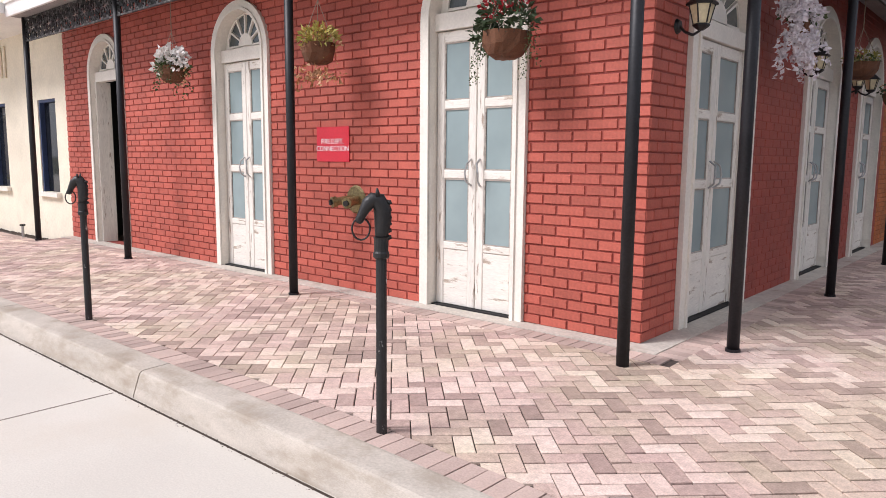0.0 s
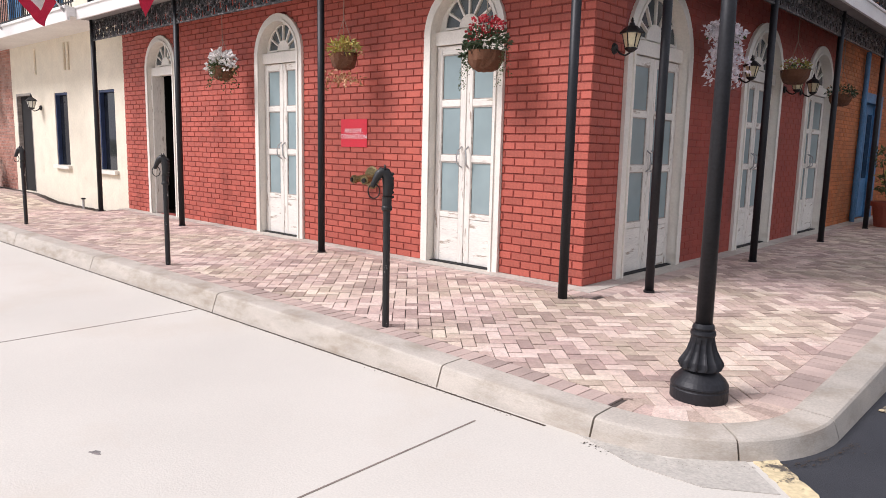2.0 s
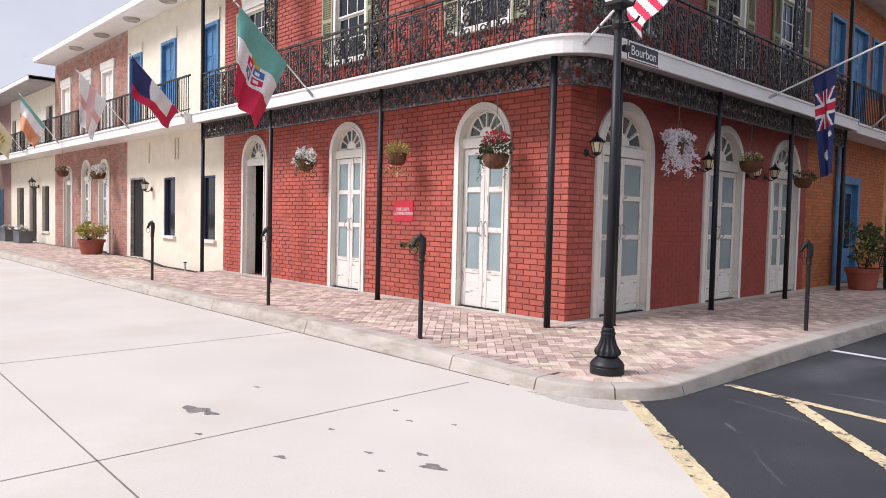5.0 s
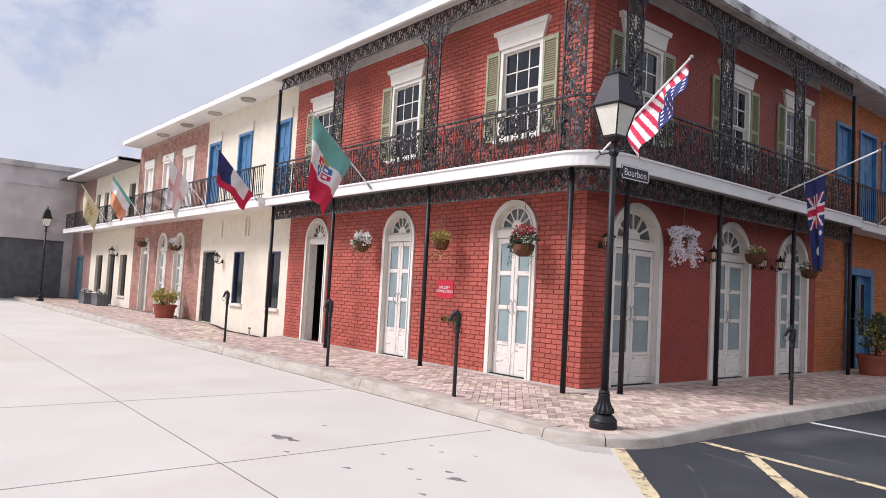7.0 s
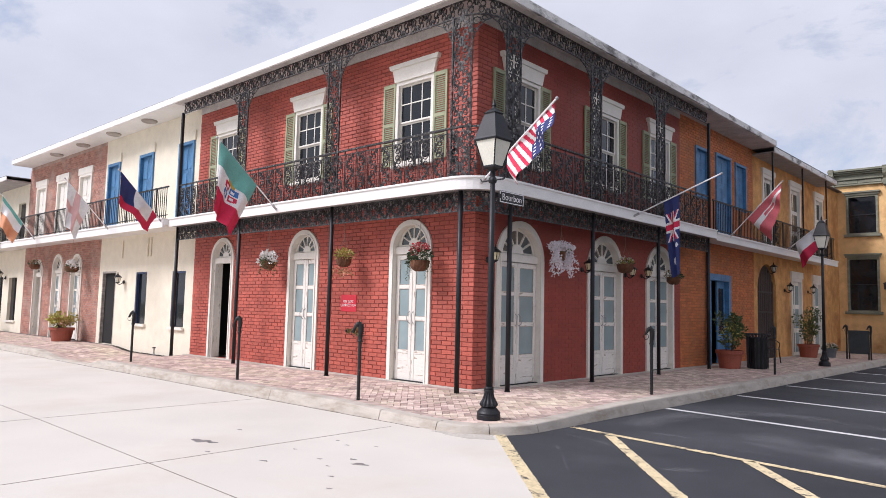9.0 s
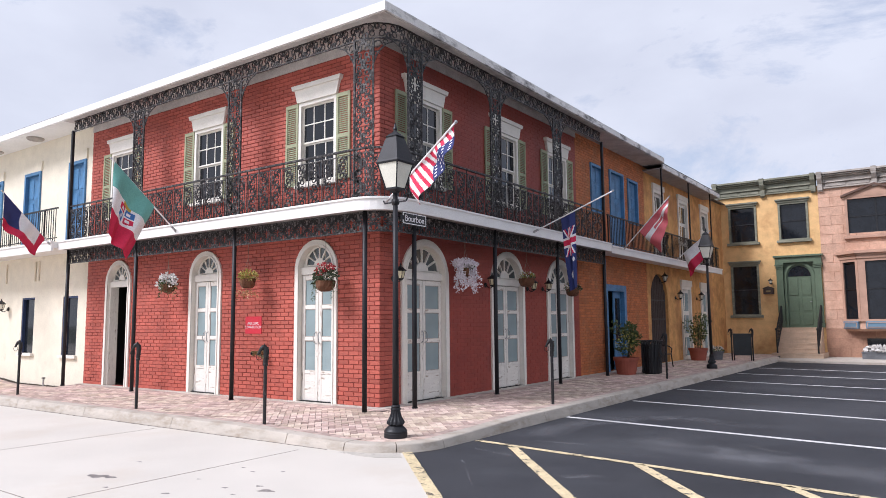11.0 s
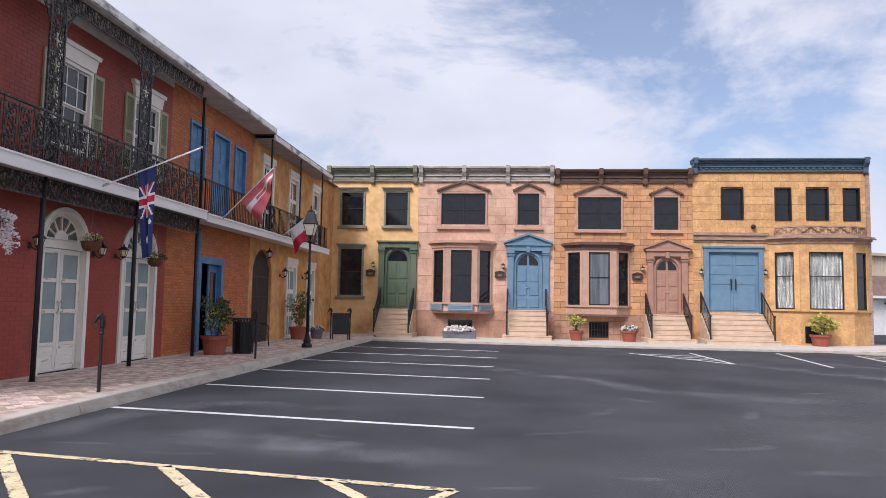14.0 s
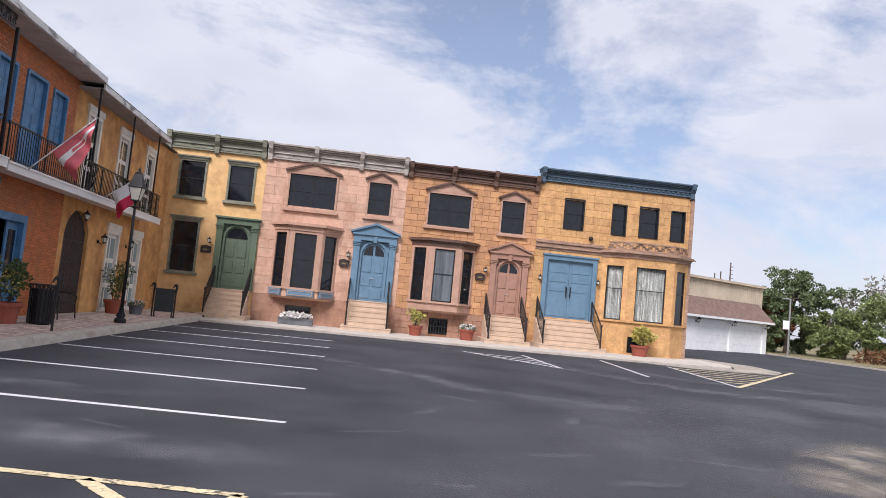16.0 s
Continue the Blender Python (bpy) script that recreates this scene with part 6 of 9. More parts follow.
def cornice(house, x0, x1, z0, z1, m, brackets=3, dentil=False):
    """Bracketed cornice: stepped top moulding, a lip at mid height and recessed panels between the brackets."""
    c = joint("cornice", house)
    h = z1 - z0
    part("frieze_board", boxes((x0, x1, -0.05, 0.1, z0, z0 + h * 0.68)), m, c)
    part("top_moulding", boxes((x0 - 0.03, x1 + 0.03, -0.3, 0.3, z0 + h * 0.87, z1), (x0 - 0.015, x1 + 0.015, -0.24, 0.3, z0 + h * 0.78, z0 + h * 0.87), (x0 - 0.01, x1 + 0.01, -0.15, 0.3, z0 + h * 0.68, z0 + h * 0.78), bevel=0.012), m, c)
    part("lip", boxes((x0, x1, -0.13, -0.05, z0 + h * 0.36, z0 + h * 0.43), bevel=0.012), m, c)
    part("bead", boxes((x0, x1, -0.11, -0.05, z0, z0 + h * 0.09), bevel=0.012), m, c)
    at = [x0 + 0.12 + (x1 - x0 - 0.24) * k / (brackets - 1) for k in range(brackets)]
    for x in at:
        bm = bmesh.new()
        # scroll bracket profile, turned to run outwards
        prof = [(0.0, z0 - 0.1), (-0.1, z0 - 0.12), (-0.16, z0 - 0.05), (-0.17, z0 + h * 0.3), (-0.32, z0 + h * 0.62), (-0.36, z0 + h * 1.04), (0.0, z0 + h * 1.04)]
        a = [bm.verts.new((x - 0.1, y, z)) for y, z in prof]
        b = [bm.verts.new((x + 0.1, y, z)) for y, z in prof]
        bm.faces.new(a)
        bm.faces.new(list(reversed(b)))
        for j in range(len(prof)):
            bm.faces.new((a[j], b[j], b[(j + 1) % len(prof)], a[(j + 1) % len(prof)]))
        part("bracket", fixed(bm), m, c)
    if not dentil:
        for xa, xb in zip(at, at[1:]):
            xm = (xa + xb) / 2
            for a, b in ((xa + 0.18, xm - 0.05), (xm + 0.05, xb - 0.18)):
                part("panel", boxes((a, b, -0.072, -0.05, z0 + h * 0.13, z0 + h * 0.32), bevel=0.008), m, c)
    else:
        n = int((x1 - x0) / 0.25)
        for k in range(n):
            x = x0 + (x1 - x0) * (k + 0.5) / n
            part("dentil", boxes((x - 0.06, x + 0.06, -0.1, -0.05, z0 + h * 0.2, z0 + h * 0.34)), m, c)
    return c


def bay_window(house, xa, xb, z0, z1, out, wall_m, trim, roof_m, glass=("dark_glass",) * 3, box_m=None, to_ground=None, stile=0.13, mid=0.27, rail=0.12):
    """Three-sided bay: centre lights and two canted sides, on a moulded base, with a hipped top."""
    b = joint("bay_window", house)
    c = (xb - xa) * 0.24
    plan = [(xa, 0.0), (xa + c, -out), (xb - c, -out), (xb, 0.0)]

    def scaled(k):
        xm = (xa + xb) / 2
        return [(xm + (x - xm) * (1 + k * 0.5), y * (1 + k) if y else 0.0) for x, y in plan]
    bm = bmesh.new()
    slab(bm, plan, to_ground if to_ground is not None else z0, z0 + 0.35)
    part("base", fixed(bm), wall_m, b)
    bm = bmesh.new()
    slab(bm, scaled(0.1), z1 - 0.05, z1 + 0.08)
    slab(bm, scaled(0.16), z1 + 0.08, z1 + 0.17)
    slab(bm, scaled(0.32), z1 + 0.17, z1 + 0.24)
    slab(bm, scaled(0.24), z1 + 0.24, z1 + 0.3)
    part("hood", fixed(bm), roof_m, b)
    bm = bmesh.new()
    slab(bm, scaled(0.12), z0 + 0.33, z0 + 0.42)
    part("sill", fixed(bm), trim, b)
    zz0, zz1 = z0 + 0.42, z1 - 0.05
    for k in range(3):
        (x0, y0), (x1, y1) = plan[k], plan[k + 1]
        L = math.hypot(x1 - x0, y1 - y0)
        j = Matrix.Translation((x0, y0, 0)) @ Matrix.Rotation(math.atan2(y1 - y0, x1 - x0), 4, "Z")
        p = stile if k != 1 else mid
        fr = boxes((0, p, -0.02, 0.12, zz0, zz1), (L - p, L, -0.02, 0.12, zz0, zz1), (p, L - p, -0.02, 0.12, zz1 - rail, zz1))
        fr.transform(j)
        part("frame", fr, trim, b)
        gl = boxes((p, L - p, 0.07, 0.08, zz0, zz1 - rail))
        gl.transform(j)
        pn = part("pane", gl, glass[k], b)
        if glass[k] == "clear_glass":
            pn.visible_shadow = False
            for c0, c1 in ((p + 0.02, p + (L - 2 * p) * 0.5), (L - p - (L - 2 * p) * 0.5, L - p - 0.02)):
                v, f = [], []
                for q in range(25):
                    u = c0 + (c1 - c0) * q / 24
                    for z in (zz0 + 0.02, zz0 + (zz1 - zz0) * 0.45, zz1 - rail):
                        pinch = 0.97 if zz0 + 0.1 < z < zz1 - rail - 0.1 else 1.0
                        base = c0 if c0 < L / 2 - 0.1 and c1 < L / 2 else c1
                        v.append(tuple(j @ Vector((base + (u - base) * pinch, 0.16 + 0.014 * math.sin(q * 1.5), z))))
                for q in range(24):
                    for r in range(2):
                        i = q * 3 + r
                        f.append((i, i + 3, i + 4, i + 1))
                me = bpy.data.meshes.new("curtain")
                me.from_pydata(v, [], f)
                cu = part("curtain", me, "curtain", b, "white sheer drape")
                cu.modifiers.new("thickness", "SOLIDIFY").thickness = 0.004
        ms = boxes((p, L - p, 0.04, 0.072, (zz0 + zz1) / 2 - 0.02, (zz0 + zz1) / 2 + 0.02), (p, p + 0.055, 0.03, 0.072, zz0, zz1 - rail), (L - p - 0.055, L - p, 0.03, 0.072, zz0, zz1 - rail), (p + 0.055, L - p - 0.055, 0.03, 0.072, zz1 - rail - 0.06, zz1 - rail), (p + 0.055, L - p - 0.055, 0.03, 0.072, zz0, zz0 + 0.06))
        ms.transform(j)
        part("sash", ms, "black_plastic", b)
        if box_m:
            bx = boxes((p * 0.6, L - p * 0.6, -0.13, -0.03, z0 + 0.02, z0 + 0.33), bevel=0.01)
            bx.transform(j)
            panel = part("apron_panel", bx, box_m, b)
            e0, e1, g0, g1 = p * 0.6 + 0.05, L - p * 0.6 - 0.05, z0 + 0.07, z0 + 0.28
            rim = boxes((e0, e1, -0.145, -0.13, g0, g0 + 0.025), (e0, e1, -0.145, -0.13, g1 - 0.025, g1), (e0, e0 + 0.025, -0.145, -0.13, g0 + 0.025, g1 - 0.025), (e1 - 0.025, e1, -0.145, -0.13, g0 + 0.025, g1 - 0.025))
            rim.transform(j)
            part("moulding", rim, trim, panel, "pale raised moulding")
    if to_ground is None:
        bm = bmesh.new()
        lo, hi = [(x * 0.95 + 0.05 * (xa + xb) / 2, y * 0.72) for x, y in plan], plan
        a = [bm.verts.new((x, y, z0 - 0.1)) for x, y in lo]
        h = [bm.verts.new((x, y, z0 + 0.01)) for x, y in hi]
        for k in range(3):
            bm.faces.new((a[k], a[k + 1], h[k + 1], h[k]))
        bm.faces.new(a)
        part("corbel", fixed(bm), wall_m, b)
    return b


def row_house(x0, x1, top, label, wall_m, groove_m, holes, block):
    h = thing("row_house", label, "house", FY, "row of houses")
    part("wall", wall_mesh(x0, x1, -0.25, top - 0.55, 0.0, 0.3, holes), groove_m, h)
    part("side_wall", boxes((x0 + 0.01, x0 + 0.2, 0.3, 9, -0.2, top - 0.6), (x1 - 0.2, x1 - 0.01, 0.3, 9, -0.2, top - 0.6)), wall_m, h)
    part("roof", boxes((x0 + 0.01, x1 - 0.01, 0.3, 9, top - 0.62, top - 0.5)), "roof", h)
    # Added backing behind the openings, room shade put into its near-black colour.
    part("inner_wall", boxes((x0 + 0.2, x1 - 0.2, 1.2, 1.3, -0.2, top - 0.62)), "dark_inside", h)
    return h


M["curtain_glass"] = mat("curtained_window", (0.12, 0.135, 0.15), 0.12, vary=0.35, scale=1.2, stretch=(7, 7, 0.5), bump=0.0)
M["clear_glass"] = mat("clear_glass", (0.9, 0.93, 0.93), 0.0, vary=0.0, bump=0.0)
M["clear_glass"].node_tree.nodes["Principled BSDF"].inputs["Transmission Weight"].default_value = 1.0
M["clear_glass"].node_tree.nodes["Principled BSDF"].inputs["IOR"].default_value = 1.2
ZL = -0.12
# yellow house
hy = [(0.35, 1.61, 5.22, 6.98), (2.56, 3.82, 5.22, 6.98), (0.34, 1.6, 1.78, 4.18), (2.4, 4.2, 1.2, 4.45)]
yel = row_house(-0.3, 4.25, 8.15, "yellow stucco row house with green trim and door", "stone_yellow", "stone_yellow", hy, None)
for o in hy[:3]:
    flat_window(yel, *o, "trim_green", hood=0.16)
house_door(yel, 2.36, 4.22, 1.2, 4.5, "green_door", double=False)
cornice(yel, -0.3, 4.22, 7.42, 8.15, "trim_green", 3)
stoop(yel, 2.45, 4.15, ZL, 1.2, 1.75)
# pink house
hp = [(5.30, 7.63, 5.20, 6.94), (9.0, 10.21, 5.20, 6.94), (5.1, 7.8, 1.2, 4.3), (8.65, 10.58, 1.25, 4.45), (5.8, 6.97, 0.08, 0.8)]
pink = row_house(4.25, 10.85, 8.15, "pink stone row house with bay window and blue door", "stone_pink", "groove_pink", hp, None)
blocks(pink, 4.25, 10.85, ZL, ZL + 1.26, hp, "stone_base", 0.95, 0.42, 21, 0.010)
blocks(pink, 4.25, 10.85, ZL + 1.26, 7.4, hp, "stone_pink", 0.95, 0.42, 11, 0.010)
flat_window(pink, *hp[0], "trim_pink", pediment=0.45, cols=2)
flat_window(pink, *hp[1], "trim_pink", pediment=0.34)
bay_window(pink, 4.98, 7.92, 1.13, 4.21, 0.62, "stone_pink", "trim_pink", "trim_pink", box_m="blue_door")
house_door(pink, 8.63, 10.6, 1.25, 4.4, "blue_door", pediment=0.42)
w = joint("cellar_window", pink)
part("pane", boxes((5.86, 6.91, 0.1, 0.11, 0.12, 0.74)), "dark_glass", w)
part("frame", boxes((5.8, 5.86, 0.02, 0.14, 0.08, 0.8), (6.91, 6.97, 0.02, 0.14, 0.08, 0.8), (5.86, 6.91, 0.02, 0.14, 0.74, 0.8), (5.86, 6.91, 0.02, 0.14, 0.08, 0.12)), "black_plastic", w)
cornice(pink, 4.26, 10.84, 7.42, 8.15, "trim_grey", 4)
stoop(pink, 8.6, 10.5, ZL, 1.25, 1.75)
# brown house
hb = [(11.88, 14.08, 5.08, 6.77), (15.43, 16.72, 5.08, 6.77), (11.5, 14.3, 1.15, 4.25), (15.2, 16.95, 1.15, 4.15), (12.5, 13.4, 0.0, 0.75)]
brn = row_house(10.85, 17.28, 8.0, "brown stone row house with bay window and tan door", "stone_brown", "groove_brown", hb, None)
blocks(brn, 10.85, 17.28, ZL, ZL + 1.2, hb, "stone_base", 0.62, 0.30, 22, 0.018)
blocks(brn, 10.85, 17.28, ZL + 1.2, 7.36, hb, "stone_brown", 0.62, 0.30, 12, 0.018)
flat_window(brn, *hb[0], "trim_pink", pediment=0.45, cols=2)
flat_window(brn, *hb[1], "trim_pink", pediment=0.34)
bay_window(brn, 11.4, 14.4, 1.11, 4.17, 0.62, "trim_pink", "trim_pink", "trim_brown", glass=("dark_glass", "curtain_glass", "dark_glass"), mid=0.3)
house_door(brn, 15.18, 17.02, 1.15, 4.2, "brown_door", pediment=0.42)
cornice(brn, 10.86, 17.27, 7.36, 8.0, "trim_brown", 4)
stoop(brn, 15.05, 16.85, ZL, 1.15, 1.75)
w = joint("cellar_window", brn)
part("grille", bars([(12.6 + 0.13 * k, 12.63 + 0.13 * k, 0.02, 0.05, 0.0, 0.75) for k in range(6)] + [(12.5, 13.4, 0.01, 0.04, z, z + 0.04) for z in (0.0, 0.35, 0.71)]), "iron", w)
part("pane", boxes((12.5, 13.4, 0.15, 0.16, 0, 0.75)), "dark_glass", w)
# ochre house
ho = [(18.58, 19.6, 5.64, 7.18), (21.0, 21.75, 5.6, 7.16), (22.4, 23.4, 5.62, 7.18), (24.03, 24.78, 5.6, 7.14), (17.78, 20.42, 1.25, 4.3), (20.9, 25.1, 1.2, 4.4)]
ocr = row_house(17.28, 25.15, 8.5, "ochre stone row house with wide blue doors and canted bay", "stone_ochre", "groove_ochre", ho, None)
blocks(ocr, 17.28, 25.15, ZL, 7.85, ho, "stone_ochre", 0.8, 0.36, 13, 0.012)
for o in ho[:4]:
    flat_window(ocr, *o, "black_plastic", sill=False, fw=0.06)
cornice(ocr, 17.28, 25.15, 7.88, 8.5, "trim_blue", 2, dentil=True)
part("band", boxes((17.3, 20.72, -0.10, 0.0, 4.94, 5.03), (17.3, 20.72, -0.16, 0.0, 4.87, 4.94), (17.3, 20.72, -0.09, 0.0, 4.72, 4.87), (17.3, 20.72, -0.13, 0.0, 4.66, 4.72), (17.3, 20.72, -0.05, 0.0, 4.54, 4.66), bevel=0.012), "trim_ochre", ocr)
dw = joint("door", ocr)
part("casing", boxes((17.76, 17.98, -0.1, 0.1, 1.25, 4.3), (20.22, 20.44, -0.1, 0.1, 1.25, 4.3), (17.98, 20.22, -0.1, 0.1, 4.1, 4.3), (17.7, 20.5, -0.16, 0.1, 4.3, 4.38)), "blue_door", dw)
for a, b in ((17.98, 19.095), (19.105, 20.22)):
    part("leaf", boxes((a, b, 0.05, 0.1, 1.25, 4.1)), "blue_door", dw)
    for za, zb in ((1.4, 2.5), (2.6, 2.95), (3.05, 3.4), (3.5, 4.0)):
        part("panel", boxes((a + 0.12, b - 0.12, 0.03, 0.052, za, zb), bevel=0.012), "blue_door", dw)
for x in (19.0, 19.2):
    bm = bmesh.new()
    tube(bm, (x, -0.01, 2.35), (x, -0.01, 2.85), 0.03, n=8)
    part("handle", bm, "black_plastic", dw)
stoop(ocr, 17.55, 20.35, ZL, 1.25, 1.9)
bay_window(ocr, 20.72, 25.12, 1.08, 4.55, 0.75, "stone_ochre", "stone_ochre", "trim_ochre", glass=("clear_glass", "clear_glass", "dark_glass"), to_ground=-0.2, stile=0.24, mid=0.4, rail=0.4)
BAY = [Vector(q) for q in ((20.9, -0.12), (21.83, -0.78), (24.01, -0.78), (24.94, -0.12))]


def bay_edge(u, y, z):
    """Along the three sides of the ochre bay."""
    for p, q in zip(BAY, BAY[1:]):
        d = q - p
        if u <= d.length or q is BAY[-1]:
            e = d.normalized()
            r = p + e * u
            return (r.x + e.y * -y, r.y + e.x * y, z)
        u -= d.length


v, f = [], []
run = sum((q - p).length for p, q in zip(BAY, BAY[1:]))
n = 14
for k in range(n):
    lace_cell(v, f, run * k / n, 4.93, run / n, 0.30, bay_edge, thick=0.045, flip=k % 2 == 1)
for z in (4.90, 5.26):
    ribbon(v, f, [(run * k / 28, z) for k in range(29)], 0.06, 0.08, bay_edge)
part("balustrade", mesh_of("balustrade", v, f), "trim_ochre", ocr, "low scrolled stone balustrade")
w = joint("cellar_window", ocr)
part("pane", boxes((21.95, 22.6, -0.77, -0.755, 0.0, 0.75)), "dark_glass", w)
# end return of the row
part("end_pier", boxes((25.02, 25.2, -0.06, 0.0, -0.1, 7.85)), "trim_ochre", ocr)


# ---- street furniture ----
def horse_post(x, y, rz, label="black iron hitching post with horse head finial and ring"):
    """Hitching post: a pipe with a cast horse head and a ring in its mouth."""
    t = thing("hitching_post", label, "hitching post", pose(x, y, 0, 0, 0, rz), "hitching posts")
    bm = bmesh.new()
    tube(bm, (0, 0, -0.02), (0, 0, 0.92), 0.028, n=14)
    part("post", bm, "iron_chipped", t, smooth=False)
    bm = bmesh.new()
    lathe(bm, [(0.032, 0.90), (0.041, 0.91), (0.041, 0.93), (0.036, 0.94), (0.036, 1.0), (0.040, 1.01)], 16)
    part("collar", bm, "iron", t)
    # head and neck swept along a bent spine, oval in section
    spine = [((0.0, 0.99), 0.046, 0.042), ((0.006, 1.04), 0.056, 0.042), ((0.012, 1.10), 0.066, 0.044), ((0.006, 1.155), 0.066, 0.045), ((-0.018, 1.195), 0.060, 0.047), ((-0.05, 1.198), 0.056, 0.047), ((-0.082, 1.175), 0.052, 0.042), ((-0.106, 1.145), 0.040, 0.035), ((-0.124, 1.118), 0.034, 0.032), ((-0.138, 1.094), 0.034, 0.033), ((-0.146, 1.080), 0.022, 0.024)]
    bm = bmesh.new()
    rings = []
    for k, ((px, pz), a, b) in enumerate(spine):
        a, b = a * 0.66, b * 0.78
        px *= 0.78
        q0, q1 = spine[max(k - 1, 0)][0], spine[min(k + 1, len(spine) - 1)][0]
        tx, tz = (q1[0] - q0[0]) * 0.78, q1[1] - q0[1]
        L = math.hypot(tx, tz)
        nx, nz = -tz / L, tx / L
        rings.append([bm.verts.new((px + nx * a * math.cos(2 * math.pi * j / 10), b * math.sin(2 * math.pi * j / 10), pz + nz * a * math.cos(2 * math.pi * j / 10))) for j in range(10)])
    for r0, r1 in zip(rings, rings[1:]):
        for j in range(10):
            bm.faces.new((r0[j], r0[(j + 1) % 10], r1[(j + 1) % 10], r1[j]))
    bm.faces.new(rings[0])
    bm.faces.new(rings[-1])
    for s in (-1, 1):
        tube(bm, (-0.016, s * 0.020, 1.215), (-0.02, s * 0.026, 1.252), 0.014, 0.005, n=6)
    for k in range(6):
        a = 100 - 22 * k
        tube(bm, (0.034 + 0.006 * math.sin(k), 0, 1.18 - 0.035 * k), (0.052, 0, 1.185 - 0.035 * k), 0.017, 0.009, n=5)
    part("horse_head", fixed(bm), "iron", t, smooth=True)
    bm = bmesh.new()
    n = 16
    for k in range(n):
        a, b = 2 * math.pi * k / n, 2 * math.pi * (k + 1) / n
        tube(bm, (-0.10 + 0.045 * math.cos(a), 0.0, 1.05 + 0.055 * math.sin(a)), (-0.10 + 0.045 * math.cos(b), 0.0, 1.05 + 0.055 * math.sin(b)), 0.005, n=5)
    part("ring", bm, "iron", t)
    return t


for x, y, rz in ((-14.4, -2.35, -20), (-8.87, -2.42, 36), (-3.88, -2.50, 40), (-0.21, -2.54, 46), (2.46, 2.18, 40), (2.40, 9.1, 45), (1.75, 19.0, 20), (2.52, 19.0, 20)):
    if x > -14:
        horse_post(x, y, rz)
ms = thing("menu_board", "dark grey board between two hitching posts", "board", pose(2.135, 19.03, 0, 0, 0, 0))
part("panel", boxes((-0.34, 0.34, -0.02, 0.02, 0.2, 1.04), bevel=0.01), "board_dark", ms)
part("leg", boxes((-0.33, -0.29, -0.03, 0.03, -0.01, 0.25)), "iron", ms)
part("leg", boxes((0.29, 0.33, -0.03, 0.03, -0.01, 0.25)), "iron", ms)


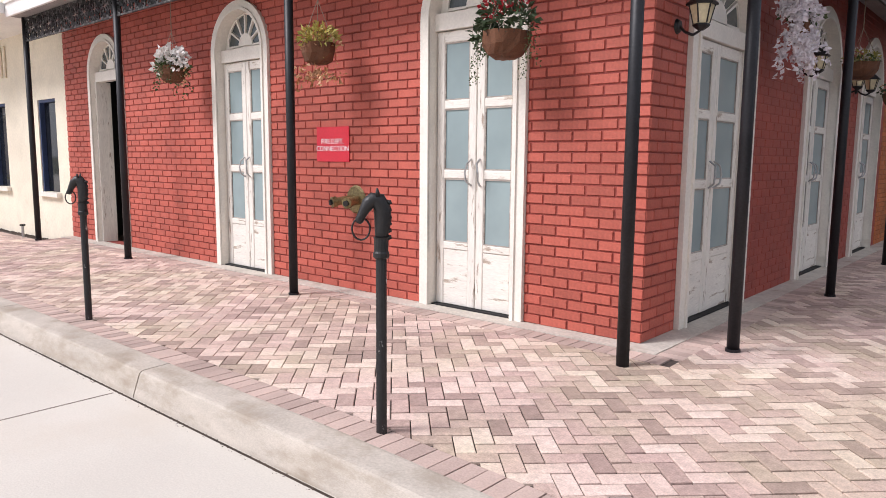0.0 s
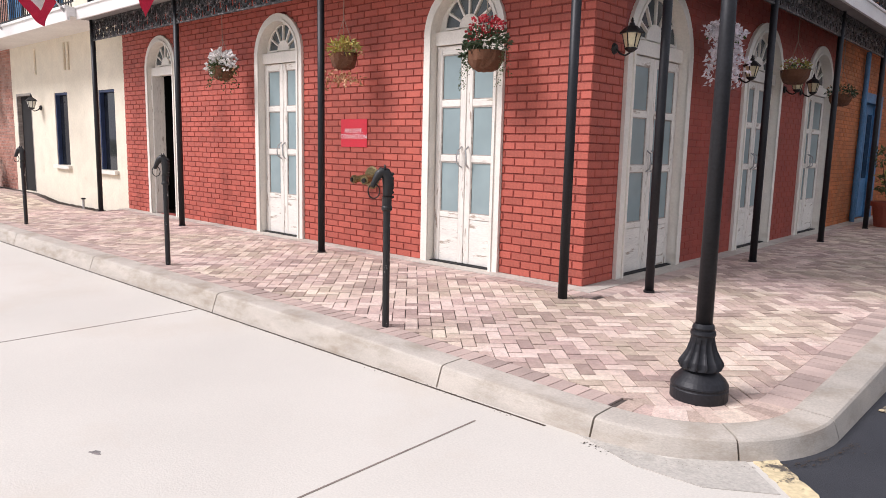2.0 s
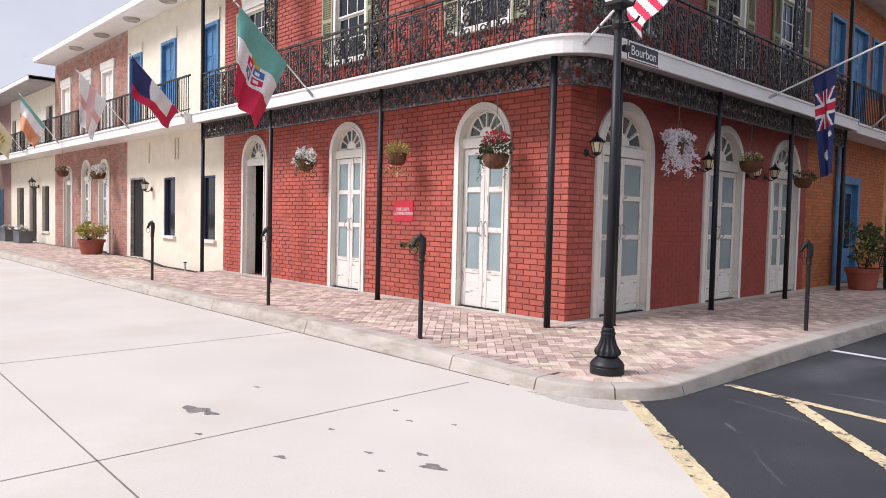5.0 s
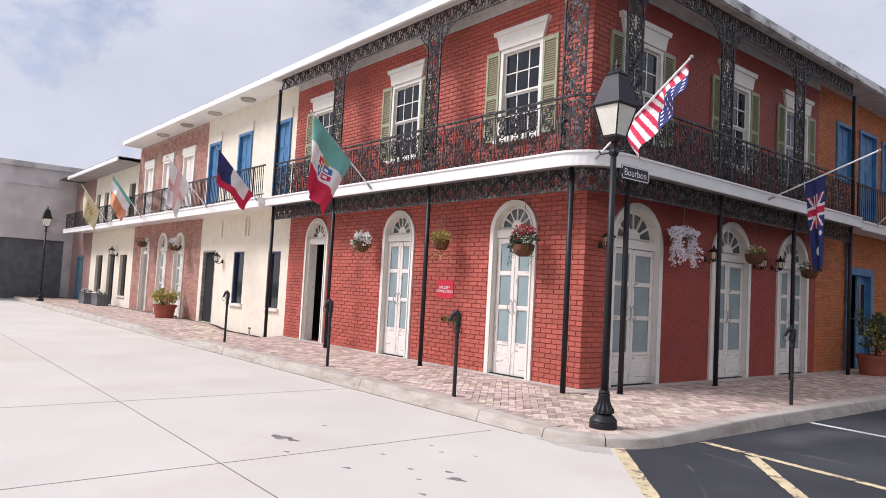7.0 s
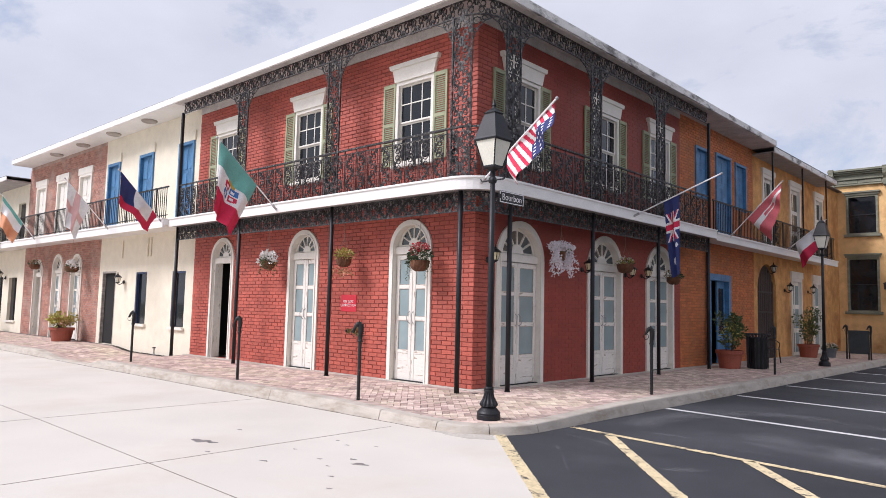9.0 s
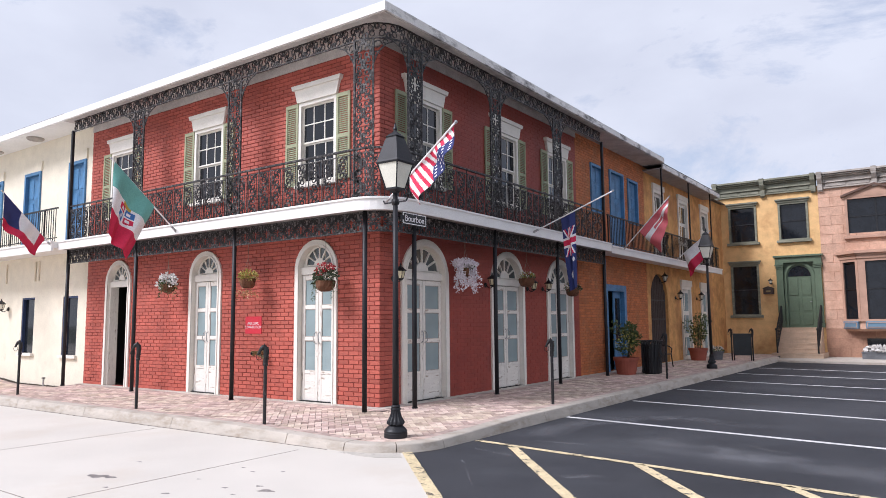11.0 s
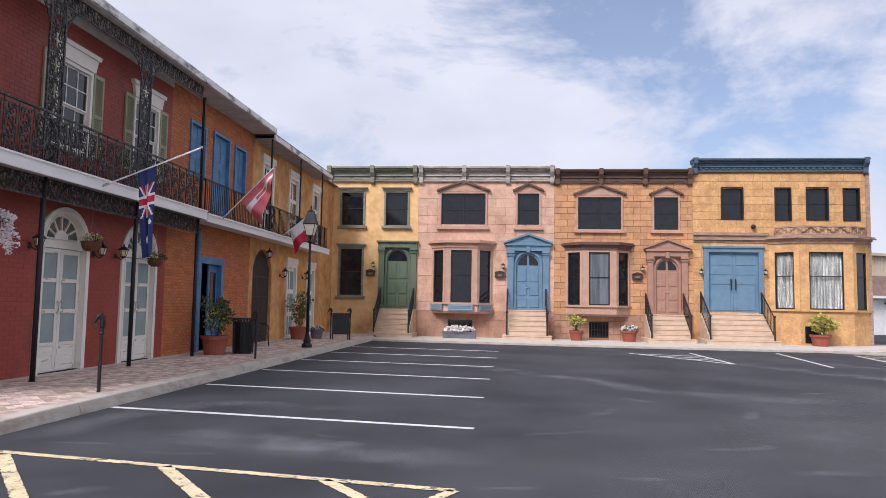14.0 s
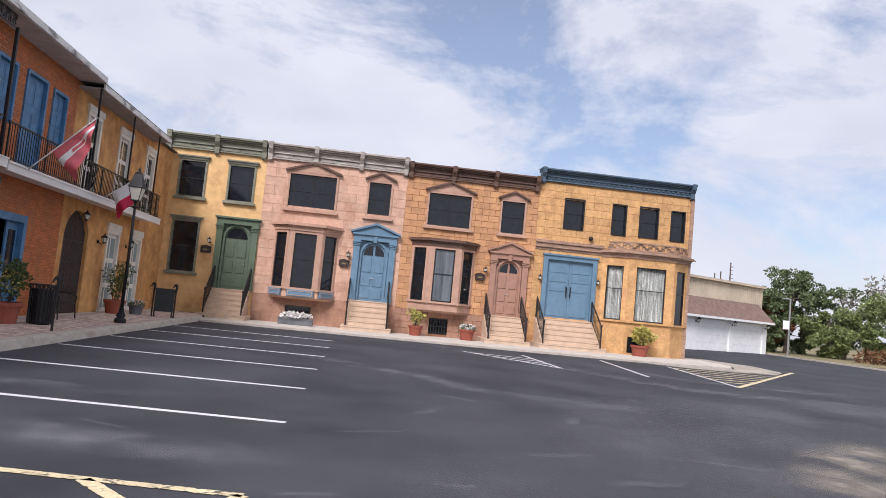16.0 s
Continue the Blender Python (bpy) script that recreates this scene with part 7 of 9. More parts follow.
def street_lamp(x, y, height=4.62, rz=0, z=0.0):
    t = thing("street_lamp", "black cast-iron street lamp with a four-sided glass lantern", "street lamp", pose(x, y, z, 0, 0, rz), "street lamps")
    bm = bmesh.new()
    lathe(bm, [(0.166, -0.03), (0.168, 0.0), (0.168, 0.062), (0.162, 0.068), (0.162, 0.076), (0.168, 0.082), (0.166, 0.092), (0.15, 0.118), (0.12, 0.148), (0.095, 0.172)], 40)
    part("base", bm, "post_iron", t, smooth=False)
    bm = bmesh.new()
    lathe(bm, [(0.095, 0.168), (0.122, 0.184), (0.133, 0.206), (0.126, 0.228), (0.108, 0.255), (0.089, 0.29), (0.075, 0.335), (0.066, 0.385)], 84, flutes=(0.2, 0.37, 0.14))
    part("bell", bm, "post_iron", t)
    bm = bmesh.new()
    lathe(bm, [(0.069, 0.38), (0.075, 0.392), (0.071, 0.41), (0.061, 0.415), (0.066, 0.43), (0.06, 0.447), (0.052, 0.455)], 24)
    part("collar", bm, "post_iron", t)
    hb = height - 1.07
    bm = bmesh.new()
    tube(bm, (0, 0, 0.44), (0, 0, hb), 0.050, 0.037, n=18, caps=True)
    part("post", bm, "post_iron", t, smooth=True)
    bm = bmesh.new()
    tube(bm, (-0.2, 0, hb - 0.14), (0.2, 0, hb - 0.14), 0.012, n=8)
    tube(bm, (-0.2, 0, hb - 0.14), (-0.23, 0, hb - 0.10), 0.012, n=8)
    tube(bm, (0.2, 0, hb - 0.14), (0.23, 0, hb - 0.10), 0.012, n=8)
    bmesh.ops.create_uvsphere(bm, u_segments=10, v_segments=6, radius=0.065, matrix=Matrix.Translation((0, 0, hb - 0.14)))
    part("ladder_bar", bm, "post_iron", t)
    ln = joint("lantern", t, 0, 0, hb, 45)
    ln.scale = (0.76, 0.76, 1.0)
    bm = bmesh.new()
    lathe(bm, [(0.05, -0.01), (0.1, 0.02), (0.19, 0.04), (0.19, 0.07)], 4)
    part("cup", bm, "post_iron", ln)

    def frame_pt(k, z):
        r = 0.19 + (0.345 - 0.19) * (z - 0.07) / 0.36
        a = math.pi / 2 * k
        return Vector((r * math.cos(a), r * math.sin(a), z))
    for k in range(4):
        bm = bmesh.new()
        tube(bm, frame_pt(k, 0.06), frame_pt(k, 0.44), 0.014, n=6)
        part("bar", bm, "post_iron", ln)
        bm = bmesh.new()
        p = [frame_pt(k, 0.07), frame_pt(k + 1, 0.07), frame_pt(k + 1, 0.43), frame_pt(k, 0.43)]
        vs = [bm.verts.new(q * 0.985) for q in p]
        ws = [bm.verts.new((q.x * 0.965, q.y * 0.965, q.z)) for q in p]
        bm.faces.new(vs)
        bm.faces.new(list(reversed(ws)))
        for j in range(4):
            bm.faces.new((vs[j], ws[j], ws[(j + 1) % 4], vs[(j + 1) % 4]))
        part("pane", fixed(bm), "lamp_glass", ln, "opal glass pane")
    bm = bmesh.new()
    lathe(bm, [(0.37, 0.425), (0.385, 0.45), (0.36, 0.48), (0.20, 0.80), (0.17, 0.83), (0.19, 0.85), (0.10, 0.90)], 4)
    part("hood", bm, "post_iron", ln)
    bm = bmesh.new()
    lathe(bm, [(0.10, 0.89), (0.04, 0.93), (0.03, 0.95), (0.045, 0.97), (0.03, 1.0), (0.02, 1.03), (0.004, 1.07)], 10)
    part("finial", bm, "post_iron", ln)
    return t


street_lamp(2.13, -2.13, rz=0, z=-0.063)
street_lamp(2.33, 13.85, rz=0)
street_lamp(-31.0, -2.55, rz=0)


def text_mesh(text, size, material, parent, m, name="lettering"):
    cu = bpy.data.curves.new("lettering", "FONT")
    cu.body = text
    cu.size = size
    cu.extrude = 0.001
    cu.align_x, cu.align_y = "CENTER", "CENTER"
    cu.space_line = 0.95
    tmp = bpy.data.objects.new("tmp_text", cu)
    scene.collection.objects.link(tmp)
    me = bpy.data.meshes.new_from_object(tmp.evaluated_get(bpy.context.evaluated_depsgraph_get()))
    bpy.data.objects.remove(tmp)
    me.materials.clear()
    ob = part(name, me, material, parent)
    ob.matrix_basis = m
    return ob


# street sign on the corner lamp
ss = thing("street_sign", "black street sign with white border reading Bourbon", "street sign", pose(2.16, -1.71, 3.13, 0, 0, 90))
part("plate", boxes((-0.29, 0.29, -0.006, 0.006, -0.09, 0.09), bevel=0.003), "black_plastic", ss)
for s in (-1, 1):
    part("border", bars([(-0.285, 0.285, s * 0.0075 - 0.0012, s * 0.0075 + 0.0012, 0.072, 0.084), (-0.285, 0.285, s * 0.0075 - 0.0012, s * 0.0075 + 0.0012, -0.084, -0.072), (-0.285, -0.273, s * 0.0075 - 0.0012, s * 0.0075 + 0.0012, -0.072, 0.072), (0.273, 0.285, s * 0.0075 - 0.0012, s * 0.0075 + 0.0012, -0.072, 0.072)]), "sign_white", ss)
text_mesh("Bourbon", 0.135, "sign_white", ss, pose(0, -0.008, -0.002, 90, 0, 0))
text_mesh("Bourbon", 0.135, "sign_white", ss, pose(0, 0.008, -0.002, 90, 0, 180))
part("clamp", boxes((-0.36, -0.28, -0.02, 0.02, -0.03, 0.03)), "post_iron", ss)
# fire connection sign and inlet
fs = thing("wall_sign", "red sign with white letters fixed to brick wall", "sign", pose(-3.58, -0.018, 1.545))
part("plate", boxes((-0.265, 0.265, -0.004, 0.006, -0.185, 0.185), bevel=0.002), "sign_red", fs)
text_mesh("FIRE DEPT.\nCONNECTION", 0.079, "sign_white", fs, pose(0, -0.0065, -0.01, 90, 0, 0))
fd = thing("fire_inlet", "weathered brass fire hose inlet on the brick wall", "pipe fitting", pose(-3.22, 0, 0.97))
bm = bmesh.new()
bmesh.ops.create_cone(bm, cap_ends=True, segments=20, radius1=0.15, radius2=0.13, depth=0.02, matrix=Matrix.Translation((0, -0.02, 0)) @ Matrix.Rotation(math.pi / 2, 4, "X"))
part("plate", bm, "brass", fd)
for s in (-1, 1):
    bm = bmesh.new()
    tube(bm, (s * 0.04, -0.02, 0), (s * 0.10, -0.2, -0.02), 0.05, 0.042, n=14)
    tube(bm, (s * 0.10, -0.2, -0.02), (s * 0.115, -0.245, -0.025), 0.056, n=14)
    part("inlet", bm, "brass", fd)
    bm = bmesh.new()
    tube(bm, (s * 0.115, -0.245, -0.025), (s * 0.123, -0.268, -0.028), 0.03, n=10)
    part("cap", bm, "iron", fd)


# ---- plants ----
def leaf_cloud(v, f, rng, c, r, n, size, droop=0.0, long=1.8, hollow=0.35):
    """Scatter small bent leaves in an ellipsoid."""
    for _ in range(n):
        while True:
            p = Vector((rng.uniform(-1, 1), rng.uniform(-1, 1), rng.uniform(-1, 1)))
            if hollow < p.length < 1:
                break
        o = Vector((c[0] + p.x * r[0], c[1] + p.y * r[1], c[2] + p.z * r[2] - droop * rng.random()))
        d = (p + Vector((rng.gauss(0, 0.5), rng.gauss(0, 0.5), rng.gauss(0, 0.5)))).normalized()
        s = d.cross(Vector((rng.gauss(0, 1), rng.gauss(0, 1), rng.gauss(0, 1)))).normalized()
        nn = d.cross(s)
        w, L = size * rng.uniform(0.35, 0.6), size * long * rng.uniform(0.6, 1.2)
        i = len(v)
        mid = o + d * L * 0.5
        v += [tuple(o), tuple(mid + s * w + nn * w * 0.4), tuple(o + d * L - nn * w * 0.3), tuple(mid - s * w + nn * w * 0.4)]
        f += [(i, i + 1, i + 2), (i, i + 2, i + 3)]


def cloud(name, parent, material, specs, seed, size, **kw):
    rng = random.Random(seed)
    v, f = [], []
    for c, r, n in specs:
        leaf_cloud(v, f, rng, c, r, n, size, **kw)
    me = bpy.data.meshes.new(name)
    me.from_pydata(v, [], f)
    ob = part(name, me, material, parent)
    ob["kind"] = "stuff"
    return ob


def strands(name, parent, material, rng, roots, length, size, step=0.03, spread=0.05, per=2):
    """Hanging stems set with small leaves or petals."""
    v, f = [], []
    for x, y, z in roots:
        p = Vector((x, y, z))
        L = length * rng.uniform(0.5, 1.15)
        d = Vector((rng.gauss(0, 0.18), rng.gauss(0, 0.18), -1)).normalized()
        t = 0.0
        while t < L:
            q = p + d * t
            for _ in range(per):
                leaf_cloud(v, f, rng, (q.x + rng.gauss(0, spread * 0.3), q.y + rng.gauss(0, spread * 0.3), q.z), (0.01, 0.01, 0.01), 1, size, hollow=0.0, long=1.3)
            t += step * rng.uniform(0.6, 1.5)
    me = bpy.data.meshes.new(name)
    me.from_pydata(v, [], f)
    ob = part(name, me, material, parent)
    ob["kind"] = "stuff"
    return ob


def hanging_basket(x, y, z, label, kind, top=3.52, r=0.17, seed=1):
    t = thing("hanging_basket", label, "hanging basket", pose(x, y, z), "hanging baskets")
    rng = random.Random(seed)
    bm = bmesh.new()
    lathe(bm, [(r * 0.45, -0.2), (r * 0.75, -0.17), (r * 0.95, -0.1), (r, 0.0), (r * 0.94, 0.0), (r * 0.8, -0.03)], 18)
    for q in bm.verts:
        q.co += Vector((rng.gauss(0, 0.006), rng.gauss(0, 0.006), rng.gauss(0, 0.004)))
    part("basket", bm, "coir", t, "brown coir lined basket")
    bm = bmesh.new()
    for k in range(10):
        a = 2 * math.pi * k / 10
        tube(bm, (r * 1.02 * math.cos(a), r * 1.02 * math.sin(a), 0.0), (r * 0.5 * math.cos(a), r * 0.5 * math.sin(a), -0.2), 0.003, n=4)
    part("wire", bm, "iron", t)
    bm = bmesh.new()
    for k in range(3):
        a = 2 * math.pi * k / 3 + 0.4
        tube(bm, (r * math.cos(a), r * math.sin(a), 0.0), (0, 0, 0.42), 0.003, n=4)
    tube(bm, (0, 0, 0.42), (0, 0, top - z), 0.006, n=5)
    part("cord", bm, "cord", t)
    rim = [(r * rng.uniform(0.8, 1.15) * math.cos(a), r * rng.uniform(0.8, 1.15) * math.sin(a), rng.uniform(-0.03, 0.03)) for a in [rng.uniform(0, 6.28) for _ in range(16)]]
    if kind == "white":
        cloud("leaves", t, "leaf", [((0, 0, -0.02), (0.2, 0.2, 0.15), 320)], seed, 0.034)
        cloud("blossom", t, "petal_white", [((-0.03, 0, 0.13), (0.17, 0.17, 0.12), 230), ((0.12, 0, 0.08), (0.12, 0.14, 0.09), 90), ((-0.22, -0.05, 0.0), (0.07, 0.08, 0.09), 30), ((0.24, -0.03, 0.0), (0.07, 0.08, 0.08), 26)], seed + 1, 0.06, long=1.1)
        strands("trailing_stem", t, "leaf", rng, rim[:7], 0.36, 0.028, step=0.026)
        strands("trailing_blossom", t, "petal_orange", rng, [(-0.27, 0, -0.04), (0.26, 0.02, -0.05)], 0.2, 0.03)
    elif kind == "yellow":
        cloud("leaves", t, "leaf_yellow", [((0, 0, 0.04), (0.19, 0.19, 0.11), 260)], seed, 0.03, long=2.6)
        cloud("crown", t, "petal_yellow", [((0, 0, 0.1), (0.16, 0.16, 0.08), 90)], seed + 9, 0.028, long=2.2)
        cloud("blossom", t, "petal_orange", [((0, 0, 0.03), (0.24, 0.24, 0.1), 40)], seed + 4, 0.03, long=1.2)
        strands("trailing_blossom", t, "petal_orange", rng, [(rng.uniform(-0.3, 0.3), rng.uniform(-0.15, 0.15), rng.uniform(-0.32, -0.2)) for _ in range(12)] + [(-0.4, 0, -0.2), (-0.42, 0.05, -0.28)], 0.13, 0.045, step=0.03)
        strands("trailing_stem", t, "leaf_yellow", rng, rim[:6], 0.34, 0.012, step=0.05, per=1)
    elif kind == "red":
        cloud("leaves", t, "leaf_dark", [((0, 0, 0.1), (0.24, 0.24, 0.13), 300), ((-0.2, 0, -0.02), (0.1, 0.14, 0.14), 120)], seed, 0.038)
        cloud("blossom", t, "petal_red", [((0, 0, 0.26), (0.18, 0.16, 0.09), 210), ((-0.12, -0.05, 0.18), (0.08, 0.08, 0.08), 60)], seed + 1, 0.036, long=1.2)
        strands("trailing_stem", t, "leaf", rng, [(-0.24, 0, 0.0), (-0.27, 0.05, 0.0), (-0.21, -0.08, 0.02), (-0.3, 0, -0.02), (0.2, 0.02, 0.02), (0.23, 0, 0.0), (0.25, 0.05, 0.0)], 0.36, 0.018, step=0.016)
    elif kind == "wisteria":
        roots = [(0.1 * math.cos(a) * q, s * 0.27 + 0.075 * math.sin(a) * q, 0.08) for a, q, s in [(rng.uniform(0, 6.28), rng.uniform(0.3, 1.0), rng.choice((-1, -1, 0.05, 1, 1))) for _ in range(24)]]
        cloud("leaves", t, "leaf", [((0, 0, 0.04), (0.2, 0.26, 0.06), 60)], seed, 0.03)
        cloud("crown", t, "petal_lilac", [((0, -0.22, 0.1), (0.16, 0.17, 0.08), 210), ((0, 0.22, 0.1), (0.16, 0.17, 0.08), 210), ((0, 0, 0.13), (0.15, 0.24, 0.08), 240)], seed + 1, 0.042, long=1.1)
        strands("blossom", t, "petal_lilac", rng, roots, 0.62, 0.045, step=0.024, per=2)
    elif kind == "pale":
        cloud("leaves", t, "leaf", [((0, 0, 0.03), (0.2, 0.2, 0.05), 110)], seed, 0.03)
        cloud("blossom", t, "leaf_yellow", [((0, 0, 0.09), (0.19, 0.19, 0.07), 110)], seed + 1, 0.03)
        cloud("petals", t, "petal_white", [((0, 0, 0.11), (0.18, 0.18, 0.06), 60)], seed + 2, 0.026)
    else:
        cloud("leaves", t, "leaf_dark", [((0, 0, 0.04), (0.24, 0.24, 0.12), 220)], seed, 0.035)
        cloud("blossom", t, "petal_orange", [((0, 0, 0.08), (0.24, 0.24, 0.1), 60)], seed + 1, 0.026)
    return t


hanging_basket(-6.2, -0.40, 2.52, "hanging basket of white blossom with trailing greenery", "white", seed=21)
hanging_basket(-3.33, -0.40, 2.52, "hanging basket of yellow-green leaves with small peach flowers", "yellow", seed=22)
hanging_basket(-1.03, -0.40, 2.38, "hanging basket of red flowers with dark trailing leaves", "red", r=0.19, seed=23)
hanging_basket(0.33, 2.42, 2.72, "hanging basket overflowing with pale lilac wisteria", "wisteria", r=0.09, seed=24)
hanging_basket(0.33, 5.14, 2.62, "hanging basket with low pale yellow flowers", "pale", r=0.2, seed=25)
hanging_basket(0.33, 7.75, 2.45, "hanging basket of dark leaves with faded flowers", "dark", r=0.18, seed=26)
hanging_basket(-18.6, -0.5, 2.66, "hanging basket of faded pink flowers on pale brick front", "white", r=0.24, seed=27, top=3.66)
hanging_basket(-22.6, -0.5, 2.85, "small hanging basket of dry leaves on pale brick front", "dark", r=0.2, seed=28, top=3.66)


def potted_shrub(x, y, z, label, r=0.3, h=0.42, top=1.0, material="leaf", seed=1, flowers=None, pot="terracotta", leaf=0.05, n=420):
    t = thing("potted_plant", label, "potted plant", pose(x, y, z), "potted plants")
    bm = bmesh.new()
    lathe(bm, [(r * 0.74, -0.01), (r * 0.76, 0.0), (r * 0.94, h * 0.8), (r * 1.04, h * 0.81), (r * 1.06, h), (r * 0.95, h), (r * 0.92, h * 0.9)], 24)
    part("pot", bm, pot, t, smooth=False)
    bm = bmesh.new()
    lathe(bm, [(r * 0.9, h * 0.86), (r * 0.93, h * 0.9)], 20)
    part("soil", bm, "soil", t)
    rng = random.Random(seed)
    if top > 0.25:
        bm = bmesh.new()
        ends = []
        for k in range(7):
            a = rng.uniform(0, 6.28)
            q = (r * 1.0 * math.cos(a) * rng.uniform(0.3, 1.2), r * 1.0 * math.sin(a) * rng.uniform(0.3, 1.2), h + top * rng.uniform(0.45, 0.9))
            tube(bm, (r * 0.2 * math.cos(a), r * 0.2 * math.sin(a), h * 0.88), q, 0.014, 0.006, n=5)
            ends.append(q)
        part("stem", bm, "bark", t)
        cloud("leaves", t, material, [(q, (r * 0.5, r * 0.5, top * 0.2), n // 7) for q in ends] + [((0, 0, h + top * 0.35), (r * 0.8, r * 0.8, top * 0.25), n // 3)], seed, leaf)
    else:
        cloud("leaves", t, material, [((0, 0, h + 0.03), (r, r, 0.1), n)], seed, leaf)
    if flowers:
        cloud("blossom", t, flowers, [((0, 0, h + max(top * 0.5, 0.08)), (r * 0.95, r * 0.95, max(top * 0.3, 0.1)), 170)], seed + 7, leaf * 0.8, long=1.2)
    return t


potted_shrub(0.86, 10.15, 0.0, "terracotta tub with a leafy green and yellow shrub", 0.36, 0.5, 0.95, "leaf", 31, "leaf_yellow", leaf=0.06, n=520)
potted_shrub(0.60, 18.5, 0.0, "terracotta tub with a tall loose green shrub", 0.36, 0.48, 1.3, "leaf", 32, "leaf_yellow", leaf=0.06, n=480)
potted_shrub(1.10, 19.3, 0.0, "dark pot with low pale flowers", 0.26, 0.34, 0.2, "leaf", 33, "petal_white", pot="planter", n=160)
potted_shrub(-18.6, -0.7, 0.0, "large terracotta tub with mixed spiky leaves", 0.4, 0.48, 0.5, "leaf_yellow", 34, "petal_orange", leaf=0.08, n=260)
potted_shrub(11.82, 24.55, -0.1, "terracotta pot with a sparse bush beside the bay window", 0.32, 0.45, 0.75, "leaf_yellow", 35, "leaf", leaf=0.06, n=260)
potted_shrub(14.2, 24.55, -0.1, "terracotta pot heaped with white flowers", 0.36, 0.5, 0.2, "leaf", 36, "petal_white", leaf=0.1, n=90)
potted_shrub(22.4, 24.25, -0.1, "terracotta pot with a bright yellow-green bush", 0.42, 0.5, 0.85, "leaf_yellow", 37, "petal_yellow", leaf=0.09, n=520)


def trough(x, y, z, rz, label, w=0.9, d=0.4, h=0.42, flowers="petal_white", seed=40):
    t = thing("planter_trough", label, "planter", pose(x, y, z, 0, 0, rz))
    part("trough", boxes((-w / 2, w / 2, -d / 2, -d / 2 + 0.04, -0.01, h), (-w / 2, w / 2, d / 2 - 0.04, d / 2, -0.01, h), (-w / 2, -w / 2 + 0.04, -d / 2 + 0.04, d / 2 - 0.04, -0.01, h), (w / 2 - 0.04, w / 2, -d / 2 + 0.04, d / 2 - 0.04, -0.01, h), (-w / 2 + 0.04, w / 2 - 0.04, -d / 2 + 0.04, d / 2 - 0.04, 0.0, h - 0.06)), "planter", t)
    part("rim", boxes((-w / 2 - 0.02, w / 2 + 0.02, -d / 2 - 0.02, -d / 2 + 0.03, h - 0.06, h + 0.01)), "planter", t)
    cloud("leaves", t, "leaf", [((0, 0, h), (w * 0.48, d * 0.45, 0.1), 160)], seed, 0.05)
    cloud("blossom", t, flowers, [((0, -0.06, h + 0.12), (w * 0.48, d * 0.5, 0.09), 260 if w > 1.2 else 60)], seed + 1, 0.12 if w > 1.2 else 0.06, long=1.1)
    return t


trough(6.45, 24.25, -0.1, 0, "grey trough heaped with white flowers under the bay", 1.5, 0.45, 0.30, seed=41)
trough(-27.6, -0.7, 0, 0, "weathered grey stone trough with pale flowers", 1.0, 0.5, 0.5, seed=43)
trough(-29.6, -0.8, 0, 0, "weathered grey stone trough with dry flowers", 1.0, 0.5, 0.5, seed=45)

# litter bin and bench on the east pavement
tb = thing("litter_bin", "black slatted metal litter bin on brick pavement", "litter bin", pose(1.42, 10.75, 0))
bm = bmesh.new()
lathe(bm, [(0.22, -0.01), (0.23, 0.03), (0.25, 0.85), (0.24, 0.86), (0.2, 0.8)], 20)
part("liner", bm, "black_plastic", tb)
for k in range(22):
    a = 2 * math.pi * k / 22
    c, s = math.cos(a), math.sin(a)
    bm = bmesh.new()
    tube(bm, (0.27 * c, 0.27 * s, 0.02), (0.285 * c, 0.285 * s, 0.88), 0.016, n=5)
    tube(bm, (0.285 * c, 0.285 * s, 0.88), (0.335 * c, 0.335 * s, 0.98), 0.016, n=5)
    part("slat", bm, "black_plastic", tb)
for z, r in ((0.05, 0.262), (0.86, 0.28), (0.97, 0.33)):
    bm = bmesh.new()
    for k in range(22):
        a, b = 2 * math.pi * k / 22, 2 * math.pi * (k + 1) / 22
        tube(bm, (r * math.cos(a), r * math.sin(a), z), (r * math.cos(b), r * math.sin(b), z), 0.014, n=5)
    part("hoop", bm, "black_plastic", tb)
bn = thing("bench", "black iron bench with curved arms against the wall", "bench", pose(0.75, 13.4, 0, 0, 0, 90))
for k in range(6):
    part("seat_slat", boxes((-0.62, 0.62, -0.25 + 0.085 * k, -0.19 + 0.085 * k, 0.43, 0.45)), "iron", bn)
for k in range(9):
    x = -0.56 + 0.14 * k
    bm = bmesh.new()
    tube(bm, (x, 0.27, 0.45), (x, 0.36, 0.88), 0.012, n=5)
    part("back_bar", bm, "iron", bn)
part("back_rail", boxes((-0.64, 0.64, 0.34, 0.38, 0.86, 0.90), bevel=0.01), "iron", bn)
for s in (-0.6, 0.6):
    for y0, y1 in ((-0.22, -0.27), (0.25, 0.32)):
        bm = bmesh.new()
        tube(bm, (s, y0, 0.44), (s, y1, -0.01), 0.02, n=6)
        part("leg", bm, "iron", bn)
    bm = bmesh.new()
    pts = [(s, 0.33, 0.72), (s, 0.1, 0.72), (s, -0.15, 0.70), (s, -0.25, 0.62), (s, -0.22, 0.45)]
    for p, q in zip(pts, pts[1:]):
        tube(bm, p, q, 0.018, n=6)
    part("arm", bm, "iron", bn)


